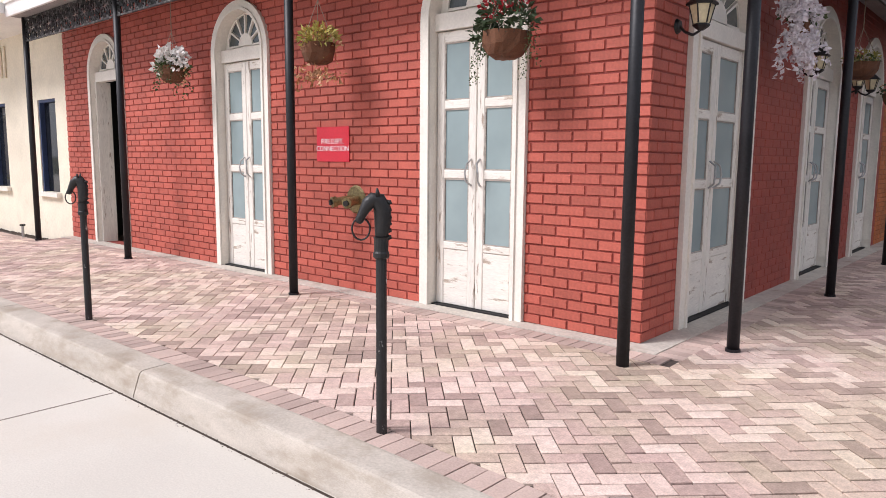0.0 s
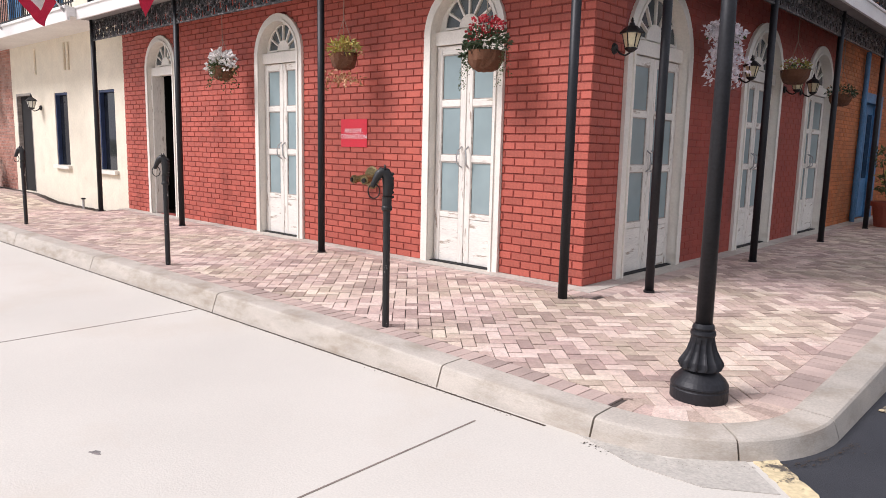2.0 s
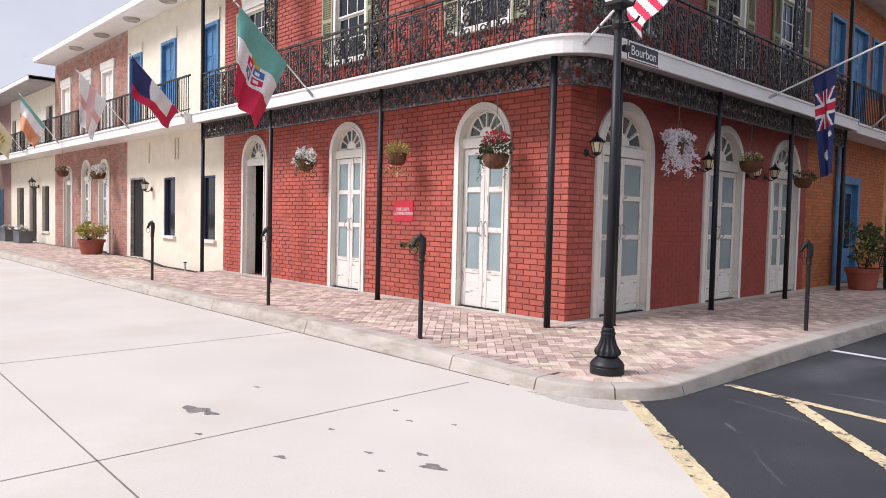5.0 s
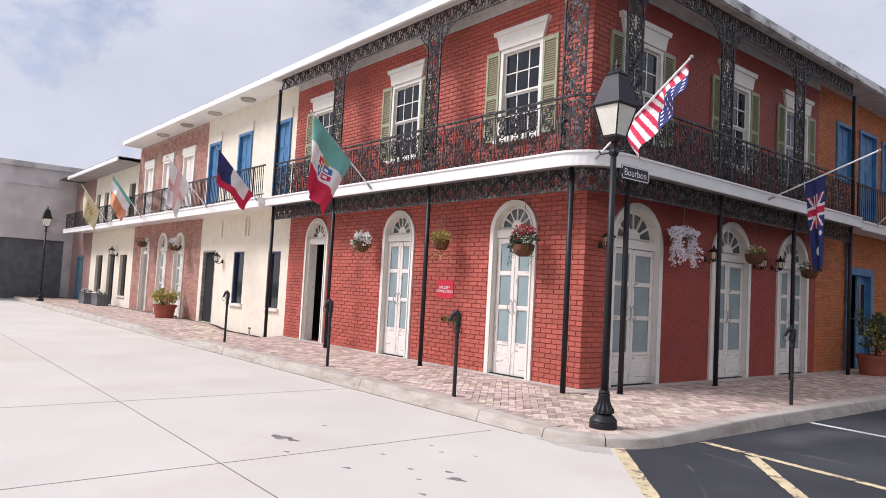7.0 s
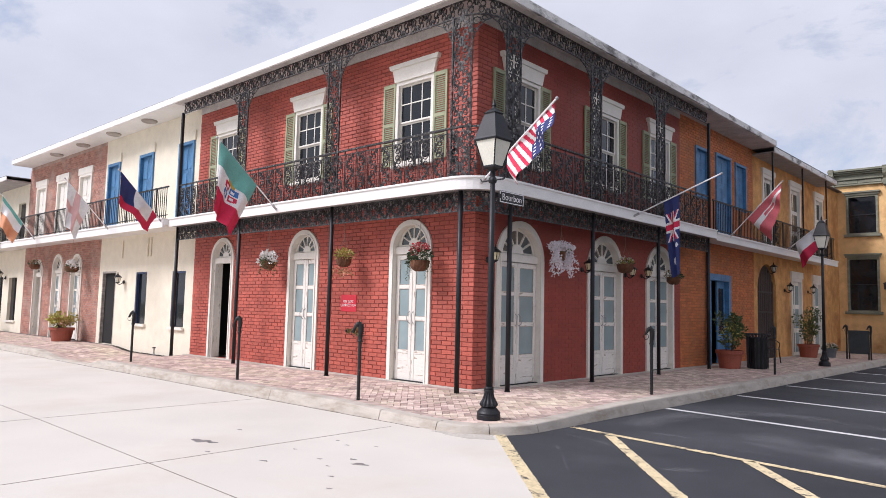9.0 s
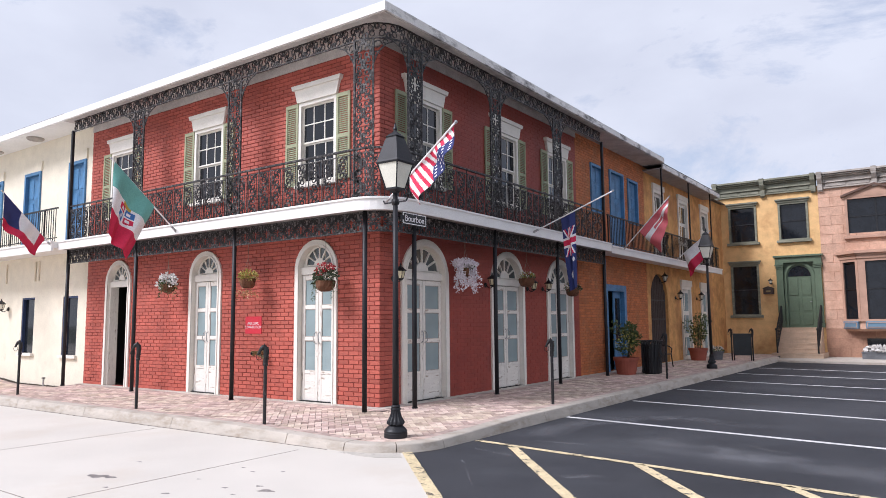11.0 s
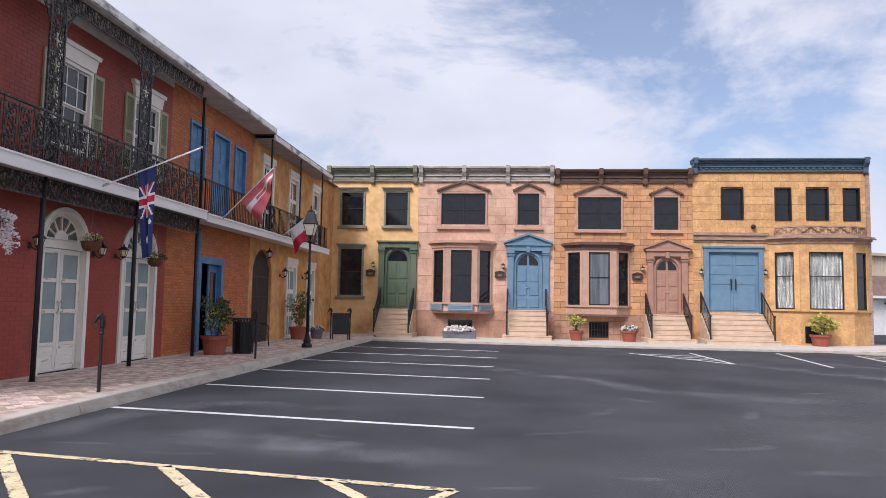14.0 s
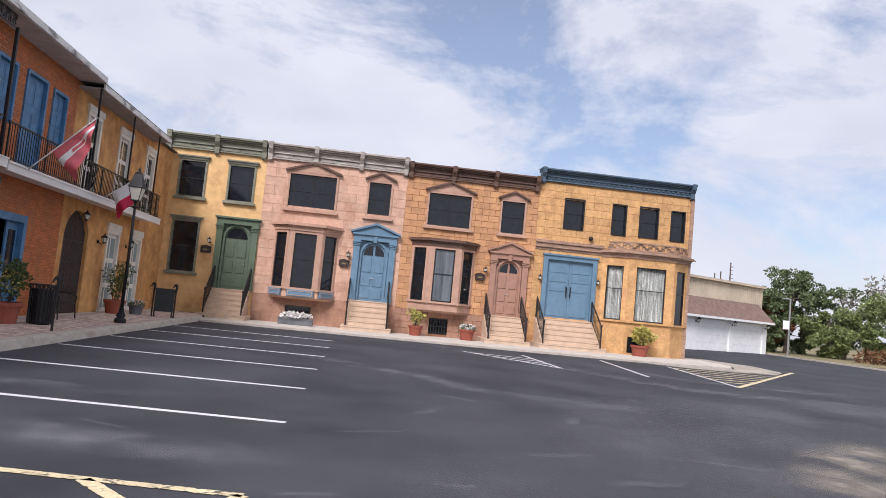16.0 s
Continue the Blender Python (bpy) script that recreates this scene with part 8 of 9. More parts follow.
# ---- wall lanterns ----
def wall_lantern(m, label="black wall lantern with amber glass on bracket", glass="amber_glass", s=1.0):
    t = thing("wall_lantern", label, "wall lantern", m, "wall lanterns")
    bm = bmesh.new()
    bmesh.ops.create_cone(bm, cap_ends=True, segments=16, radius1=0.07 * s, radius2=0.05 * s, depth=0.03 * s, matrix=Matrix.Translation((0, -0.015 * s, 0)) @ Matrix.Rotation(math.pi / 2, 4, "X"))
    part("back_plate", bm, "iron", t)
    bm = bmesh.new()
    pts = [(0, -0.02, 0.0), (0, -0.08, -0.06), (0, -0.15, -0.09), (0, -0.21, -0.06), (0, -0.22, -0.02)]
    for p, q in zip(pts, pts[1:]):
        tube(bm, Vector(p) * s, Vector(q) * s, 0.012 * s, n=6)
    part("arm", bm, "iron", t)
    bm = bmesh.new()
    lathe(bm, [(0.02, -0.06), (0.05, -0.04), (0.075, -0.02), (0.075, -0.005)], 6)
    bm.transform(Matrix.Translation((0, -0.22 * s, 0)) @ Matrix.Scale(s, 4))
    part("cup", bm, "iron", t)
    for k in range(6):
        a, b = math.pi / 3 * k, math.pi / 3 * (k + 1)
        q = [(0.068 * math.cos(a), 0.068 * math.sin(a), 0.0), (0.068 * math.cos(b), 0.068 * math.sin(b), 0.0), (0.108 * math.cos(b), 0.108 * math.sin(b), 0.16), (0.108 * math.cos(a), 0.108 * math.sin(a), 0.16)]
        bm = bmesh.new()
        vs = [bm.verts.new(p) for p in q]
        ws = [bm.verts.new((p[0] * 0.94, p[1] * 0.94, p[2])) for p in q]
        bm.faces.new(vs)
        bm.faces.new(list(reversed(ws)))
        for j in range(4):
            bm.faces.new((vs[j], ws[j], ws[(j + 1) % 4], vs[(j + 1) % 4]))
        fixed(bm)
        bm.transform(Matrix.Translation((0, -0.22 * s, 0)) @ Matrix.Scale(s, 4))
        part("pane", bm, glass, t)
        bm = bmesh.new()
        tube(bm, Vector((0, -0.22, 0)) * s + Vector(q[0]) * s * 1.02, Vector((0, -0.22, 0)) * s + Vector(q[3]) * s * 1.02, 0.007 * s, n=5)
        part("bar", bm, "iron", t)
    bm = bmesh.new()
    lathe(bm, [(0.135, 0.155), (0.14, 0.17), (0.06, 0.24), (0.035, 0.25), (0.03, 0.27), (0.014, 0.29), (0.02, 0.305), (0.004, 0.34)], 6)
    bm.transform(Matrix.Translation((0, -0.22 * s, 0)) @ Matrix.Scale(s, 4))
    part("hood", bm, "iron", t)
    return t


for u, z in ((0.38, 2.42), (3.74, 2.42), (5.75, 2.40), (6.58, 2.42)):
    wall_lantern(FB @ pose(u, -0.008, z), s=0.85)
for u, z in ((16.0, 3.05), (17.8, 2.45), (20.7, 2.48)):
    wall_lantern(FB @ pose(u, -0.008, z), "black wall lantern with clear pale glass", "lamp_glass", 0.95)
wall_lantern(FA @ pose(-15.3, -0.005, 2.1), "black wall lantern with clear pale glass on cream wall", "lamp_glass", 0.95)
wall_lantern(FA @ pose(-28.0, -0.005, 2.4), "black wall lantern with clear pale glass on cream wall", "lamp_glass", 1.2)
for x, z in ((2.1, 3.25), (8.42, 3.25), (14.95, 3.2), (17.62, 3.1), (20.5, 3.12)):
    wall_lantern(FY @ pose(x, -0.012, z), "small dark wall lantern beside the house door", "lamp_glass", 0.75)


def wall_box(x, z):
    """A dark iron letter box with a shaped top, beside a front door."""
    t = thing("letter_box", "dark brown letter box with shaped top on house wall", "letter box", FY @ pose(x, -0.012, z), "letter boxes")
    part("box", boxes((-0.22, 0.22, -0.14, 0.0, -0.15, 0.1), bevel=0.02), "box_iron", t)
    bm = bmesh.new()
    prism(bm, [(-0.26, 0.1), (0.26, 0.1), (0.17, 0.16), (0, 0.21), (-0.17, 0.16)], -0.16, 0.0)
    part("lid", fixed(bm), "box_iron", t)
    part("plaque", boxes((-0.1, 0.1, -0.148, -0.14, -0.05, 0.02)), "brass", t)


for x in (1.98, 8.27, 14.72):
    wall_box(x, 2.9)
sp = thing("wall_light", "round dark floodlight on the ochre wall", "wall light", FY @ pose(20.0, -0.012, 5.3))
bm = bmesh.new()
bmesh.ops.create_uvsphere(bm, u_segments=12, v_segments=8, radius=0.11, matrix=Matrix.Translation((0, -0.1, 0)))
part("shell", bm, "iron", sp)
gv, gf = [], []
for k in range(500):
    x = drng.uniform(-15.4, -10.7)
    y = -0.015 - abs(drng.gauss(0, 0.06))
    q = drng.uniform(0.008, 0.028)
    z = dip(x, y) - 0.004
    i = len(gv)
    gv += [(x - q * 1.5, y - q, z), (x + q * 1.5, y - q * 0.6, z), (x + q, y + q * 0.5, z), (x - q, y + q * 0.4, z), (x, y, z + q * 0.7)]
    gf += [(i, i + 1, i + 4), (i + 1, i + 2, i + 4), (i + 2, i + 3, i + 4), (i + 3, i, i + 4)]
me = bpy.data.meshes.new("leaf_litter")
me.from_pydata(gv, [], gf)
tagged(part("leaf_litter", me, "soil"), "dark leaf litter gathered at the foot of the cream wall", "leaf litter", kind="stuff")
hs = thing("hose_bib", "small grey water stand pipe at the wall foot", "tap", pose(-12.3, -0.25, dip(-12.3, -0.25)))
bm = bmesh.new()
tube(bm, (0, 0, -0.01), (0, 0, 0.22), 0.025, n=8)
tube(bm, (0, 0, 0.2), (0.08, -0.02, 0.2), 0.018, n=8)
part("pipe", bm, "grey_metal", hs)
bm = bmesh.new()
tube(bm, (0, 0, 0.22), (0, 0, 0.25), 0.05, n=8)
part("cap", bm, "iron", hs)
vp = thing("drain_pipe", "stained pale pipe stubs on the cream wall", "pipe", pose(-13.6, -0.03, 2.9))
for x in (0.0, 0.22, -1.9):
    bm = bmesh.new()
    tube(bm, (x, 0, 0), (x, 0, 0.6), 0.025, n=8)
    part("pipe", bm, "stucco_cream", vp)


# ---- flags ----
def flag(label, base, tip, start, hoist, fly, paint, mats, waves=0.09, gather=0.45, seed=1, lean=0.0, ns=46, nt=54, sag=1.0):
    """A cloth hanging from a slanted pole. start: metres from the tip; paint(s, t) gives the index of a colour."""
    t0 = thing("flag", label, "flag", None, "flags on the galleries")
    b, p = Vector(base), Vector(tip)
    bm = bmesh.new()
    tube(bm, b, p, 0.016, n=8)
    part("pole", bm, "sign_white", t0)
    bm = bmesh.new()
    bmesh.ops.create_uvsphere(bm, u_segments=8, v_segments=6, radius=0.028, matrix=Matrix.Translation(p))
    part("finial", bm, "grey_metal", t0)
    d = (b - p).normalized()
    bm = bmesh.new()
    tube(bm, b + d * 0.02, b - d * 0.14, 0.028, n=8)
    part("bracket", bm, "grey_metal", t0)
    side = d.cross(Vector((0, 0, 1))).normalized()
    rng = random.Random(seed)
    ph = rng.uniform(0, 6)
    v, f, ids = [], [], []
    first = p + d * start
    for j in range(nt + 1):
        t = j / nt
        for i in range(ns + 1):
            s = i / ns
            hp = d * (hoist * s)
            flat = Vector((hp.x, hp.y, 0)) * (1 - gather * t) + Vector((0, 0, hp.z)) * (1 - 0.35 * t)
            q = first + flat + Vector((0, 0, -fly * t * (sag + (1 - sag) * s)))
            q += Vector((d.x, d.y, 0)).normalized() * lean * t
            amp = waves * min(1.0, t * 2.2 + 0.05)
            q += side * (amp * math.sin(s * 9.0 + ph + t * 2.0) + amp * 0.4 * math.sin(s * 17 + t * 5 + ph * 2))
            q += side * 0.02
            v.append(tuple(q))
    for j in range(nt):
        for i in range(ns):
            k = j * (ns + 1) + i
            f.append((k, k + 1, k + ns + 2, k + ns + 1))
            ids.append(paint((i + 0.5) / ns, (j + 0.5) / nt))
    me = bpy.data.meshes.new("cloth")
    me.from_pydata(v, [], f)
    for m in mats:
        me.materials.append(M[m])
    me.polygons.foreach_set("material_index", ids)
    me.shade_smooth()
    ob = part("cloth", me, None, t0)
    th = ob.modifiers.new("thickness", "SOLIDIFY")
    th.thickness = 0.003
    return t0


def crest(s, t):
    """Tricolour bands with a quartered shield under a gold crown on the middle one."""
    if t < 0.34:
        return 0
    if t > 0.66:
        return 2
    a, b = (s - 0.5) / 0.2, (t - 0.5) / 0.11
    if abs(a) < 1 and abs(b) < 1 and b < 1.25 - abs(a) * 0.5:
        if abs(a) < 0.1 or abs(b) < 0.1 or (abs(abs(a) - 0.5) < 0.16 and abs(abs(b) - 0.5) < 0.16):
            return 1
        return 2 if a * b > 0 else 4
    if abs(a) < 0.6 and -1.45 < b < -1.05:
        return 3
    return 1


flag("green white and red tricolour flag with crest on pole", (-5.3, -0.84, 3.66), (-5.27, -2.42, 5.03), 0.1, 1.25, 1.5, crest, ("flag_teal", "flag_white", "flag_red", "flag_gold", "flag_azure"), seed=2, gather=0.5, lean=-0.12, ns=80, nt=90)
flag("dark blue white and red flag hanging from pole", (-10.75, -0.95, 3.70), (-10.6, -2.29, 4.98), 0.05, 1.55, 0.85, lambda s, t: 2 if t > 0.74 - 0.12 * s or s > 0.88 else (0 if s < 0.43 else 1), ("flag_blue", "flag_white", "flag_red"), seed=3, gather=0.2, ns=80, nt=80)
flag("white flag with faded pink cross hanging limp", (-14.4, -0.99, 3.74), (-14.38, -2.35, 5.15), 0.1, 1.0, 1.3, lambda s, t: 1 if abs(s - 0.5) < 0.11 or abs(t - 0.5) < 0.09 else 0, ("flag_white", "flag_pink"), seed=4, gather=0.5)
flag("green white and orange flag hanging from pole", (-21.2, -0.99, 3.74), (-21.3, -2.2, 5.35), 0.1, 1.2, 1.15, lambda s, t: 0 if t < 0.15 else (1 if t < 0.5 else 2), ("flag_teal", "flag_white", "flag_orange"), seed=5)
flag("cream flag with faint gold emblem on pole", (-26.1, -0.99, 3.70), (-26.08, -2.18, 5.28), 0.2, 1.1, 1.2, lambda s, t: 1 if abs(s - 0.5) < 0.22 and 0.32 < t < 0.6 and int(s * 14 + t * 9) % 2 else 0, ("flag_cream", "flag_gold"), seed=6, gather=0.2)


def stripes(s, t):
    if t > 0.42 and s < 0.56:
        return 1 if int(s * 26) % 3 == 1 and int(t * 22) % 3 == 1 else 2
    return 0 if int((s + 0.2 * t) * 17) % 2 == 0 else 1


flag("red and white striped flag with starred blue corner", (0.66, -0.62, 3.70), (2.60, -1.20, 4.70), 0.1, 1.35, 0.74, stripes, ("flag_red", "flag_white", "flag_blue"), seed=7, gather=0.2, ns=78, nt=44, waves=0.07, sag=0.5)


def southern(s, t):
    if t < 0.18:
        return 0
    if t < 0.55:
        a, b = abs(s - 0.5), abs(t - 0.365)
        if a < 0.07 or b < 0.035:
            return 1
        if a < 0.13 or b < 0.065:
            return 2
        if abs(a - b * 2.0) < 0.09:
            return 2 if a > b * 2.0 else 1
        return 0
    return 2 if ((s - 0.5) ** 2 + (t - 0.8) ** 2 * 9 < 0.02) or ((s - 0.2) ** 2 + (t - 0.62) ** 2 * 9 < 0.006) else 0


flag("dark blue flag with crossed red and white corner and white stars", (0.84, 4.6, 3.68), (2.83, 4.62, 4.44), 1.0, 0.38, 1.75, southern, ("flag_blue", "flag_red", "flag_white"), seed=8, gather=0.55, ns=52, nt=68, waves=0.05)
flag("red and white flag with red leaf hanging from pole", (0.82, 10.42, 3.75), (2.25, 10.42, 5.2), 0.05, 1.3, 1.0, lambda s, t: 1 if 0.30 < t < 0.52 and not (abs(s - 0.5) < 0.16 and abs(t - 0.41) < 0.06) else 0, ("flag_faded", "flag_white"), seed=9, gather=0.66, sag=0.45, ns=60, nt=60)
flag("white and red flag with small grey cross on pole", (0.82, 15.6, 3.78), (2.0, 15.63, 4.72), 0.05, 1.15, 1.1, lambda s, t: (2 if abs(s - 0.3) < 0.08 and abs(t - 0.2) < 0.07 else 0) if t < 0.5 else 1, ("flag_white", "flag_red", "grey_metal"), seed=10, gather=0.2, sag=0.6)


# ---- distance: garage, island, trees ----
gr = thing("garage", "low cream garage with two white doors and brown awning roof", "garage", pose(32.6, 43.0, -0.17, 0, 0, 29.4))
part("wall", wall_mesh(-2.0, 13.2, 0.0, 2.9, 0.0, 0.3, [(3.2, 7.6, 0.0, 2.5), (8.2, 12.6, 0.0, 2.5)]), "garage_white", gr)
for x0, x1 in ((3.2, 7.6), (8.2, 12.6)):
    for k in range(4):
        part("door_panel", boxes((x0, x1, 0.12, 0.16, 0.62 * k + 0.01, 0.62 * (k + 1)), bevel=0.01), "garage_white", gr)
bm = bmesh.new()
a = [bm.verts.new(p) for p in ((-2.3, -0.42, 2.6), (13.6, -0.42, 2.6), (13.1, 0.9, 4.1), (-2.3, 0.9, 4.1))]
b = [bm.verts.new((q.co.x, q.co.y, q.co.z + 0.12)) for q in a]
bm.faces.new(list(reversed(a)))
bm.faces.new(b)
for k in range(4):
    bm.faces.new((a[k], a[(k + 1) % 4], b[(k + 1) % 4], b[k]))
part("awning_roof", fixed(bm), "roof_brown", gr)
part("gutter", boxes((-2.3, 13.6, -0.5, -0.4, 2.55, 2.72)), "garage_white", gr)
part("upper_wall", boxes((-2.0, 13.8, 0.9, 10, 0, 5.7)), "garage_wall", gr)
for k in range(48):
    part("board", boxes((-2.0 + 0.325 * k, -2.0 + 0.325 * k + 0.29, 0.87, 0.9, 4.2, 5.6)), "garage_wall", gr)
part("cap", boxes((-2.2, 14.0, 0.65, 10.1, 5.65, 5.85)), "garage_wall", gr)
for x in (2.9, 7.9, 12.9):
    wall_lantern(gr.matrix_basis @ pose(x, -0.005, 2.2), "small dark wall lantern on white garage", "lamp_glass", 1.2)

M["dusty"] = mat("dusty_concrete", (0.40, 0.355, 0.29), 0.95, vary=0.18, scale=1.2, bump=0.4, stain=(0.22, 0.2, 0.17), stain_scale=0.9, stain_lo=0.45, stain_hi=0.7)
bm = bmesh.new()
slab(bm, [(21.2, 20.3), (22.4, 19.5), (24.5, 19.4), (26.6, 19.9), (28.0, 21.8), (28.6, 25.0), (27.6, 28.0), (25.3, 28.0), (26.3, 26.0), (26.3, 22.9), (25.4, 21.1)], -0.3, LOT + 0.03)
tagged(part("traffic_island", fixed(bm), "dusty"), "low dusty concrete island beside the houses", "traffic island", kind="structure")
tagged(part("grass_verge", boxes((44.5, 120, 40.5, 140, -0.4, -0.12)), "grass"), "dry grass verge under the trees", "verge", kind="structure")
tagged(part("verge_kerb", boxes((44.3, 44.5, 30, 140, -0.4, -0.05)), "concrete"), "pale concrete edge of the lot", "kerb", kind="structure")

pl = thing("light_pole", "grey light pole with a white sign panel", "light pole", pose(46.0, 49.3, -0.12))
bm = bmesh.new()
tube(bm, (0, 0, -0.05), (0, 0, 4.9), 0.085, 0.07, n=10)
tube(bm, (0, 0, 4.85), (-0.3, 0.1, 4.9), 0.05, n=8)
part("pole", bm, "grey_metal", pl)
part("head", boxes((-0.7, -0.25, 0.0, 0.25, 4.83, 4.95), bevel=0.02), "grey_metal", pl)
part("sign_panel", boxes((-0.62, -0.05, -0.1, -0.06, 2.25, 3.0)), "sign_white", pl)
for x, y, h in ((49.5, 66.0, 9.3), (48.4, 66.0, 8.2), (47.7, 66.0, 7.95)):
    up = thing("utility_pole", "thin dark utility pole behind the garage", "utility pole", pose(x, y, -0.2), "utility poles")
    bm = bmesh.new()
    tube(bm, (0, 0, -0.1), (0, 0, h), 0.1, 0.07, n=8)
    part("pole", bm, "bark", up)
    for k in range(4 if h > 9 else 0):
        part("step_peg", boxes((0.05, 0.34, -0.025, 0.025, h - 0.5 - 0.42 * k, h - 0.44 - 0.42 * k)), "bark", up)

M["leaf_far"] = mat("leaf_far", (0.12, 0.155, 0.065), 0.6, vary=0.35, island=1.0, bump=0.0)
M["leaf_bright"] = mat("leaf_bright", (0.19, 0.235, 0.08), 0.6, vary=0.35, island=1.0, bump=0.0)
M["leaf_rust"] = mat("leaf_rust", (0.18, 0.085, 0.035), 0.6, vary=0.3, island=1.0, bump=0.0)
M["leaf_pale"] = mat("leaf_pale", (0.28, 0.27, 0.22), 0.7, vary=0.3, island=1.0, bump=0.0)


def tree(x, y, h, spread, material, seed, clumps=30, leaves=190, size=0.22, low=0.25, clump=0.33, label="broadleaf tree with dense green crown"):
    t = thing("tree", label, "tree", pose(x, y, -0.14), "trees behind the garage")
    rng = random.Random(seed)
    bm = bmesh.new()
    top = Vector((rng.uniform(-0.4, 0.4), rng.uniform(-0.4, 0.4), h * 0.72))
    mid = Vector((top.x * 0.4 + rng.uniform(-0.3, 0.3), 0, h * 0.4))
    tube(bm, (0, 0, -0.2), mid, 0.035 * h, 0.025 * h, n=9)
    tube(bm, mid, top, 0.025 * h, 0.010 * h, n=9)
    specs = []
    for k in range(clumps):
        a = rng.uniform(0, 6.28)
        zz = h * rng.uniform(low, 0.97)
        rr = spread * math.sqrt(max(0.05, 1 - ((zz / h - 0.6) / 0.45) ** 2)) * rng.uniform(0.35, 1.0)
        q = Vector((rr * math.cos(a), rr * math.sin(a), zz))
        root = mid.lerp(top, rng.random()) if zz > mid.z else mid * 0.8
        if k < 12:
            tube(bm, root, q, 0.008 * h, 0.003 * h, n=5)
        s = rng.uniform(0.5, 1.0) * spread * clump
        specs.append((tuple(q), (s, s, s * 0.7), int(leaves * rng.uniform(0.6, 1.2))))
    part("trunk", bm, "bark", t)
    cloud("crown", t, material, specs, seed, size, long=1.4, hollow=0.1)
    return t


tree(51.4, 58.0, 8.5, 3.1, "leaf_far", 61, 62, 90, label="tall pine-like tree with open tufted crown", low=0.58, clump=0.21, size=0.2)
tree(48.6, 57.0, 5.2, 2.4, "leaf_far", 62, 46, 120, clump=0.26, low=0.05, label="dark green bushy tree")
tree(56.5, 56.5, 6.9, 2.8, "leaf_far", 63, 52, 110, clump=0.24, low=0.05, label="green tree with pale leaf edges")
tree(53.5, 54.5, 5.0, 2.4, "leaf_bright", 64, low=0.05, label="bright yellow-green bushy tree")
tree(60.5, 58.5, 8.4, 3.0, "leaf_pale", 65, 20, 70, low=0.4, label="pale almost bare tree")
tree(60.0, 54.5, 6.2, 3.2, "leaf_bright", 66, low=0.05, label="bright green spreading tree")
tree(65.5, 57.0, 8.0, 3.6, "leaf_far", 67, low=0.1, label="broad green spreading tree")
tree(50.2, 59.5, 5.8, 2.2, "leaf_rust", 68, low=0.2, label="tree with rusty brown leaves")
tree(70.5, 57.0, 8.5, 3.8, "leaf_dark", 69, low=0.2, label="tall dark green tree")
tree(66.0, 52.0, 4.2, 2.6, "leaf_bright", 70, low=0.05, label="low green bushy tree")
tree(50.6, 60.5, 4.6, 2.6, "leaf_dark", 72, low=0.02, label="low dark green bushy tree")
tree(55.0, 61.0, 5.6, 3.0, "leaf_far", 73, low=0.02, label="dense green bushy tree")
tree(33.5, 74.0, 8.8, 2.4, "leaf_dark", 71, low=0.3, label="dark tree top behind the garage")
hedge = thing("hedge", "low reddish-brown hedge along the lot edge", "hedge", pose(58.0, 47.5, -0.12))
cloud("foliage", hedge, "leaf_rust", [((-6 + 1.2 * k, 0, 0.5), (1.0, 0.8, 0.6), 220) for k in range(16)], 77, 0.18)


# ---- brickwork ----
A_HOLES = [(u, WA / 2 + 0.002, -0.2, 3.268, True) for u in A_DOORS] + [(u, 0.56, 4.36, 6.22, False) for u in A_DOORS]
B_HOLES = [(u, WB / 2 + 0.002, -0.2, 3.274, True) for u in B_DOORS] + [(u, 0.61, 4.36, 6.22, False) for u in B_DOORS]
lay_bricks("brickwork", wall_a, -10.6, 0.008, 0.0, TOP, A_HOLES, BRICK_L, COURSE, 0.014, 0.010, "brick_red", near=(-1.07, 0.02, 0.0, 3.3), piece="brick_red_piece", seed=3)
lay_bricks("brickwork", wall_b_root, 0.0, 0.6, 0.0, TOP, B_HOLES, BRICK_L, COURSE, 0.012, 0.009, "brick_red", seed=8)
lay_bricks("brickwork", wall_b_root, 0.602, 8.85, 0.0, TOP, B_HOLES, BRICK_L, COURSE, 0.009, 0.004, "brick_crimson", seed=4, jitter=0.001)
lay_bricks("brickwork", ora, 8.86, 14.65, 0.0, TOP, [(11.585, 0.88, -0.2, 2.73, False), (10.4, 0.51, 4.88, 6.46, False), (12.01, 0.62, 3.8, 6.51, False), (13.48, 0.49, 4.88, 6.46, False)], 0.24, 0.08, 0.012, 0.008, "brick_orange", seed=5)
lay_bricks("brickwork", b2, -25.5, -17.37, 0.0, 7.0, [((o[0] + o[1]) / 2, (o[1] - o[0]) / 2, o[2] - 0.1, o[3] + (0.25 if o[2] > 1 else 0), o[2] < 1) for o in open2], 0.24, 0.08, 0.012, 0.008, "brick_pink", seed=6)


# ---- block pavers in herringbone, laid at 45 degrees ----
def clip(poly, a, b, c):
    """The part of a convex polygon where a x + b y <= c."""
    out = []
    for p, q in zip(poly, poly[1:] + poly[:1]):
        dp, dq = a * p[0] + b * p[1] - c, a * q[0] + b * q[1] - c
        if dp <= 0:
            out.append(p)
        if (dp < 0 < dq) or (dq < 0 < dp):
            t = dp / (dp - dq)
            out.append((p[0] + t * (q[0] - p[0]), p[1] + t * (q[1] - p[1])))
    return out


def area(poly):
    return abs(sum(p[0] * q[1] - q[0] * p[1] for p, q in zip(poly, poly[1:] + poly[:1]))) / 2


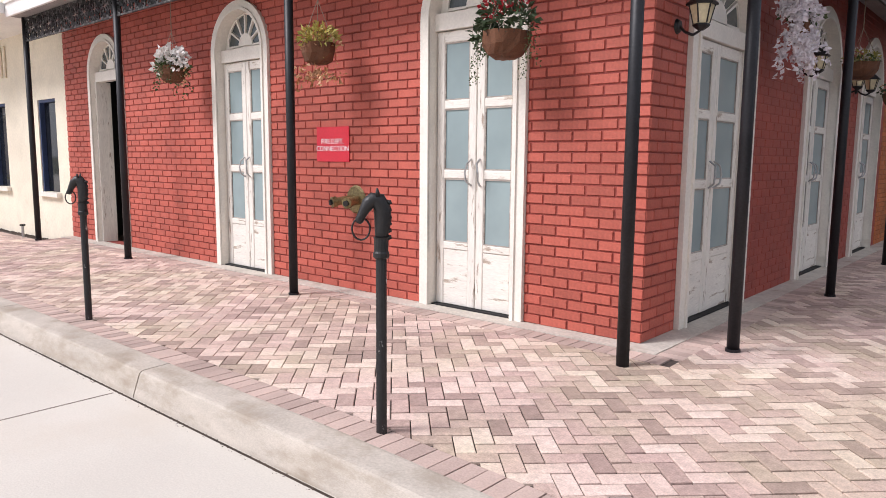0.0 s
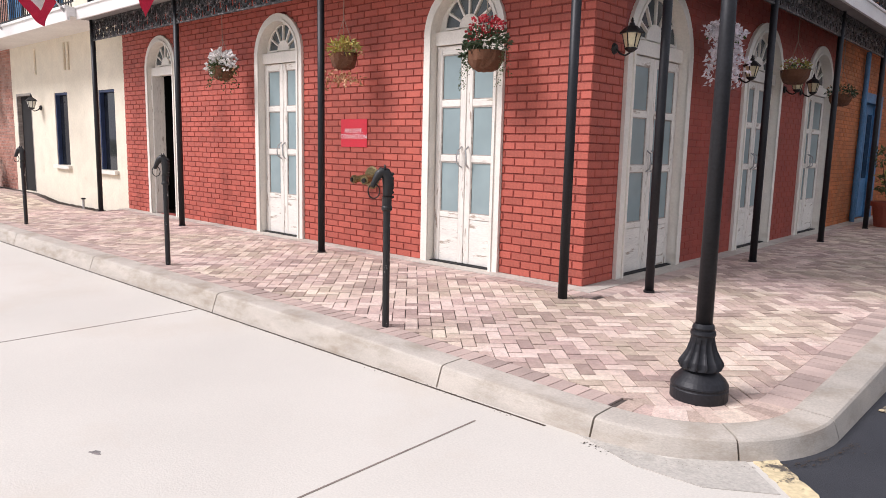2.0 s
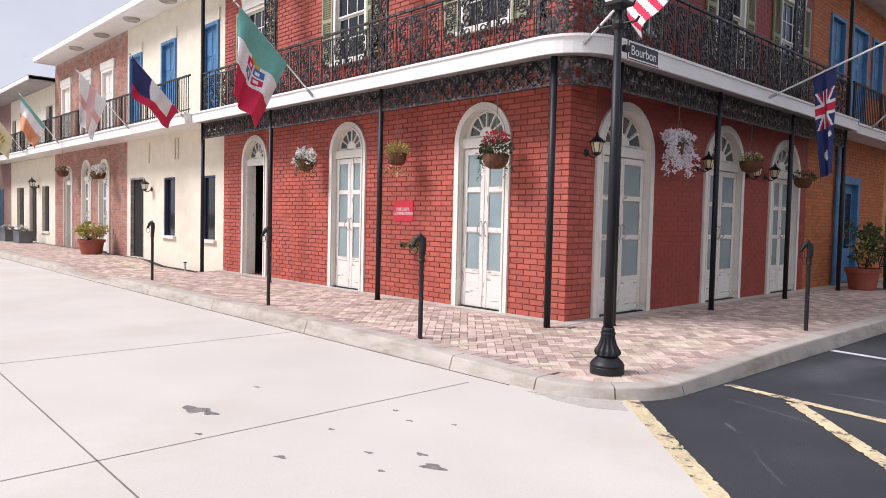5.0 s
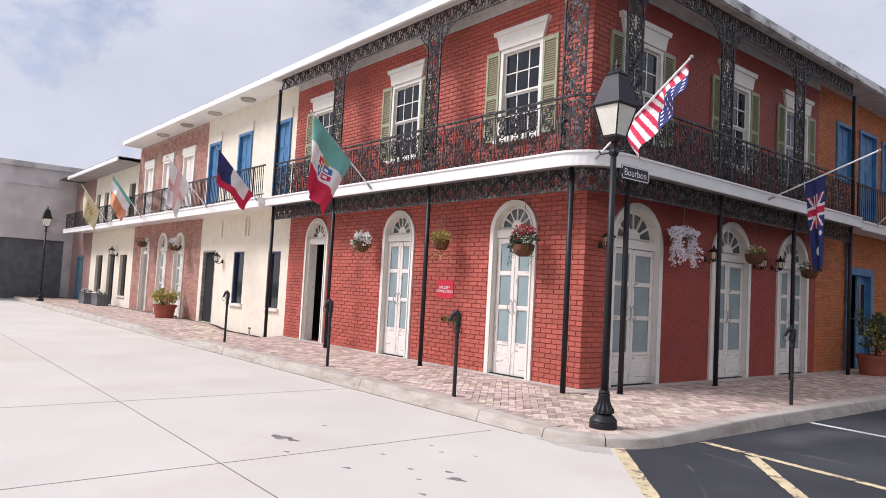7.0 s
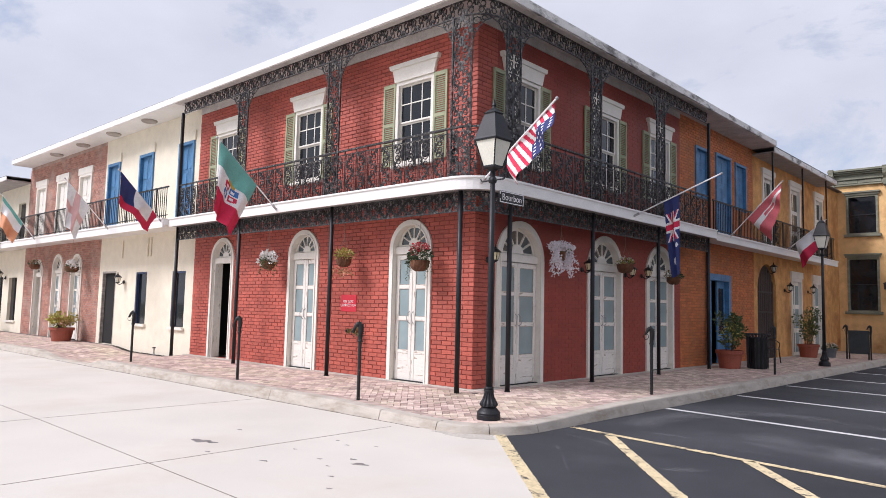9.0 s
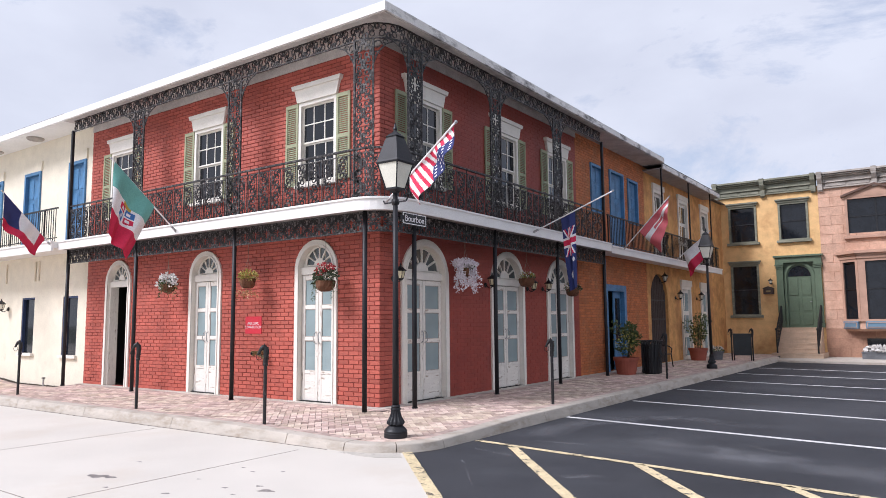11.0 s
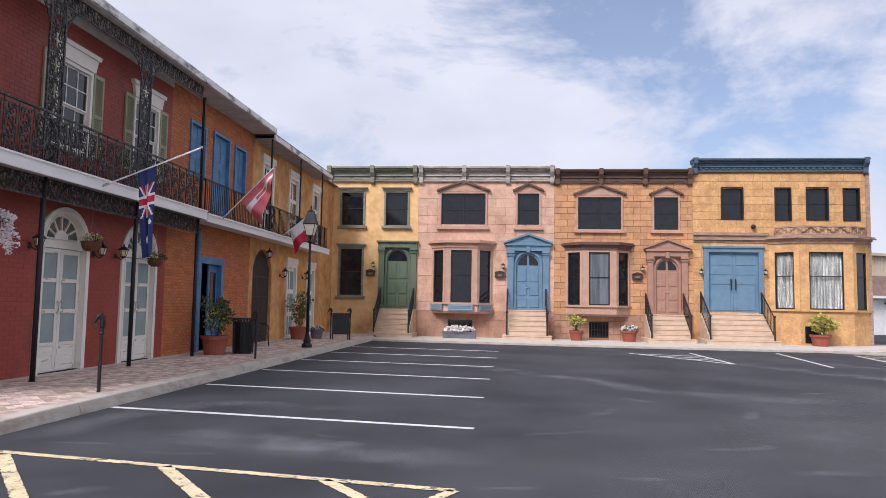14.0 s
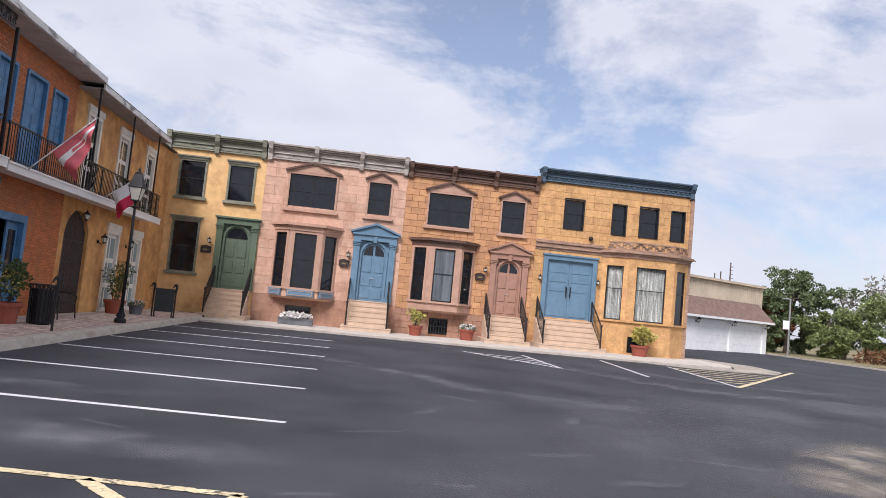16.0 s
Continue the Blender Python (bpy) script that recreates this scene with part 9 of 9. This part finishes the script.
UNIT, GAP = 0.1055, 0.0075
round_planes = [(math.cos(radians(t)), math.sin(radians(t)), KERB_R - 0.21 + KERB_CX * math.cos(radians(t)) + KERB_CY * math.sin(radians(t))) for t in range(-84, 0, 12)]
REGIONS = [([(1, 0, 2.41), (-1, 0, 36.0), (0, -1, 2.49), (0, 1, -0.415)] + round_planes), [(1, 0, 2.41), (-1, 0, -0.415), (0, -1, 0.41), (0, 1, 24.9)]]
prng = random.Random(9)
pv, pf, single = [], [], []


def add_paver(poly, pv=pv, pf=pf):
    i = len(pv)
    n = len(poly)
    z = prng.uniform(-0.002, 0.0015)
    pv.extend((x, y, z + dip(x, y)) for x, y in poly)
    pv.extend((x, y, -0.02 + dip(x, y)) for x, y in poly)
    pf.append(tuple(range(i, i + n)))
    for k in range(n):
        pf.append((i + (k + 1) % n, i + k, i + n + k, i + n + (k + 1) % n))


def paver_rect(cx, cy, along):
    hx, hy = UNIT - GAP / 2, UNIT / 2 - GAP / 2
    c, s = math.cos(along), math.sin(along)
    return [(cx + x * c - y * s, cy + x * s + y * c) for x, y in ((-hx, -hy), (hx, -hy), (hx, hy), (-hx, hy))]


C45 = math.sqrt(0.5)
for planes, (bx0, bx1, by0, by1) in ((REGIONS[0], (-36.2, 2.7, -2.8, -0.1)), (REGIONS[1], (0.1, 2.7, -0.7, 25.2))):
    us = [C45 * (x + y) / UNIT for x in (bx0, bx1) for y in (by0, by1)]
    vs = [C45 * (y - x) / UNIT for x in (bx0, bx1) for y in (by0, by1)]
    for i in range(int(min(us)) - 3, int(max(us)) + 4):
        for j in range(int(min(vs)) - 3, int(max(vs)) + 4):
            m = (i - j) % 4
            if m == 0:
                cu, cv, ang = i + 1, j + 0.5, math.pi / 4
            elif m == 3:
                cu, cv, ang = i + 0.5, j + 1, 3 * math.pi / 4
            else:
                continue
            cx, cy = C45 * UNIT * (cu - cv), C45 * UNIT * (cu + cv)
            if not (bx0 < cx < bx1 and by0 < cy < by1):
                continue
            poly = paver_rect(cx, cy, ang)
            a0 = area(poly)
            for pl in planes:
                poly = clip(poly, *pl)
                if len(poly) < 3:
                    break
            if len(poly) < 3 or area(poly) < 0.0006:
                continue
            if area(poly) > a0 * 0.999 and -1.15 < cx < 2.3 and -2.45 < cy < -0.75:
                single.append((cx, cy, ang))
            else:
                add_paver(poly)
# soldier courses along the kerb, the apron and round the corner


bv, bf = [], []


def soldier(cx, cy, ang, edge=True):
    if edge:
        add_paver(paver_rect(cx, cy, ang), bv, bf)
    else:
        add_paver(paver_rect(cx, cy, ang))


x = -36.0
while x < 1.85:
    soldier(x, -2.594, math.pi / 2)
    x += UNIT
x = -36.0
while x < 0.36:
    soldier(x, -0.308, math.pi / 2)
    x += UNIT
y = -1.92
while y < 24.9:
    soldier(2.514, y, 0.0)
    y += UNIT
y = -0.15
while y < 24.9:
    soldier(0.318, y, 0.0)
    y += UNIT
for k in range(11):
    a = radians(-90 + 8.2 * (k + 0.5))
    soldier(KERB_CX + (KERB_R - 0.106) * math.cos(a), KERB_CY + (KERB_R - 0.106) * math.sin(a), a, False)
me = bpy.data.meshes.new("paver_field")
me.from_pydata(pv, [], pf)
fld = part("paver_field", me, "paver", pavement, "buff and pink-grey herringbone block pavers")
fld["kind"] = "stuff"
me = bpy.data.meshes.new("paver_border")
me.from_pydata(bv, [], bf)
brd = part("paver_border", me, "paver_border", pavement, "brown-pink soldier course of pavers")
brd["kind"] = "stuff"
hx, hy = UNIT - GAP / 2, UNIT / 2 - GAP / 2
c = 0.004
me = bpy.data.meshes.new("paver")
me.from_pydata([(-hx, -hy, -0.02), (hx, -hy, -0.02), (hx, hy, -0.02), (-hx, hy, -0.02), (-hx, -hy, -0.003), (hx, -hy, -0.003), (hx, hy, -0.003), (-hx, hy, -0.003),
                (-hx + c, -hy + c, 0), (hx - c, -hy + c, 0), (hx - c, hy - c, 0), (-hx + c, hy - c, 0)], [],
               [(8, 9, 10, 11)] + [(k, (k + 1) % 4, 4 + (k + 1) % 4, 4 + k) for k in range(4)] + [(4 + k, 4 + (k + 1) % 4, 8 + (k + 1) % 4, 8 + k) for k in range(4)])
me.materials.append(M["paver_piece"])
for cx, cy, ang in single:
    o = part("paver", me, None, pavement)
    o.location = (cx, cy, prng.uniform(-0.002, 0.0015) + dip(cx, cy))
    o.rotation_euler = (0, 0, ang)
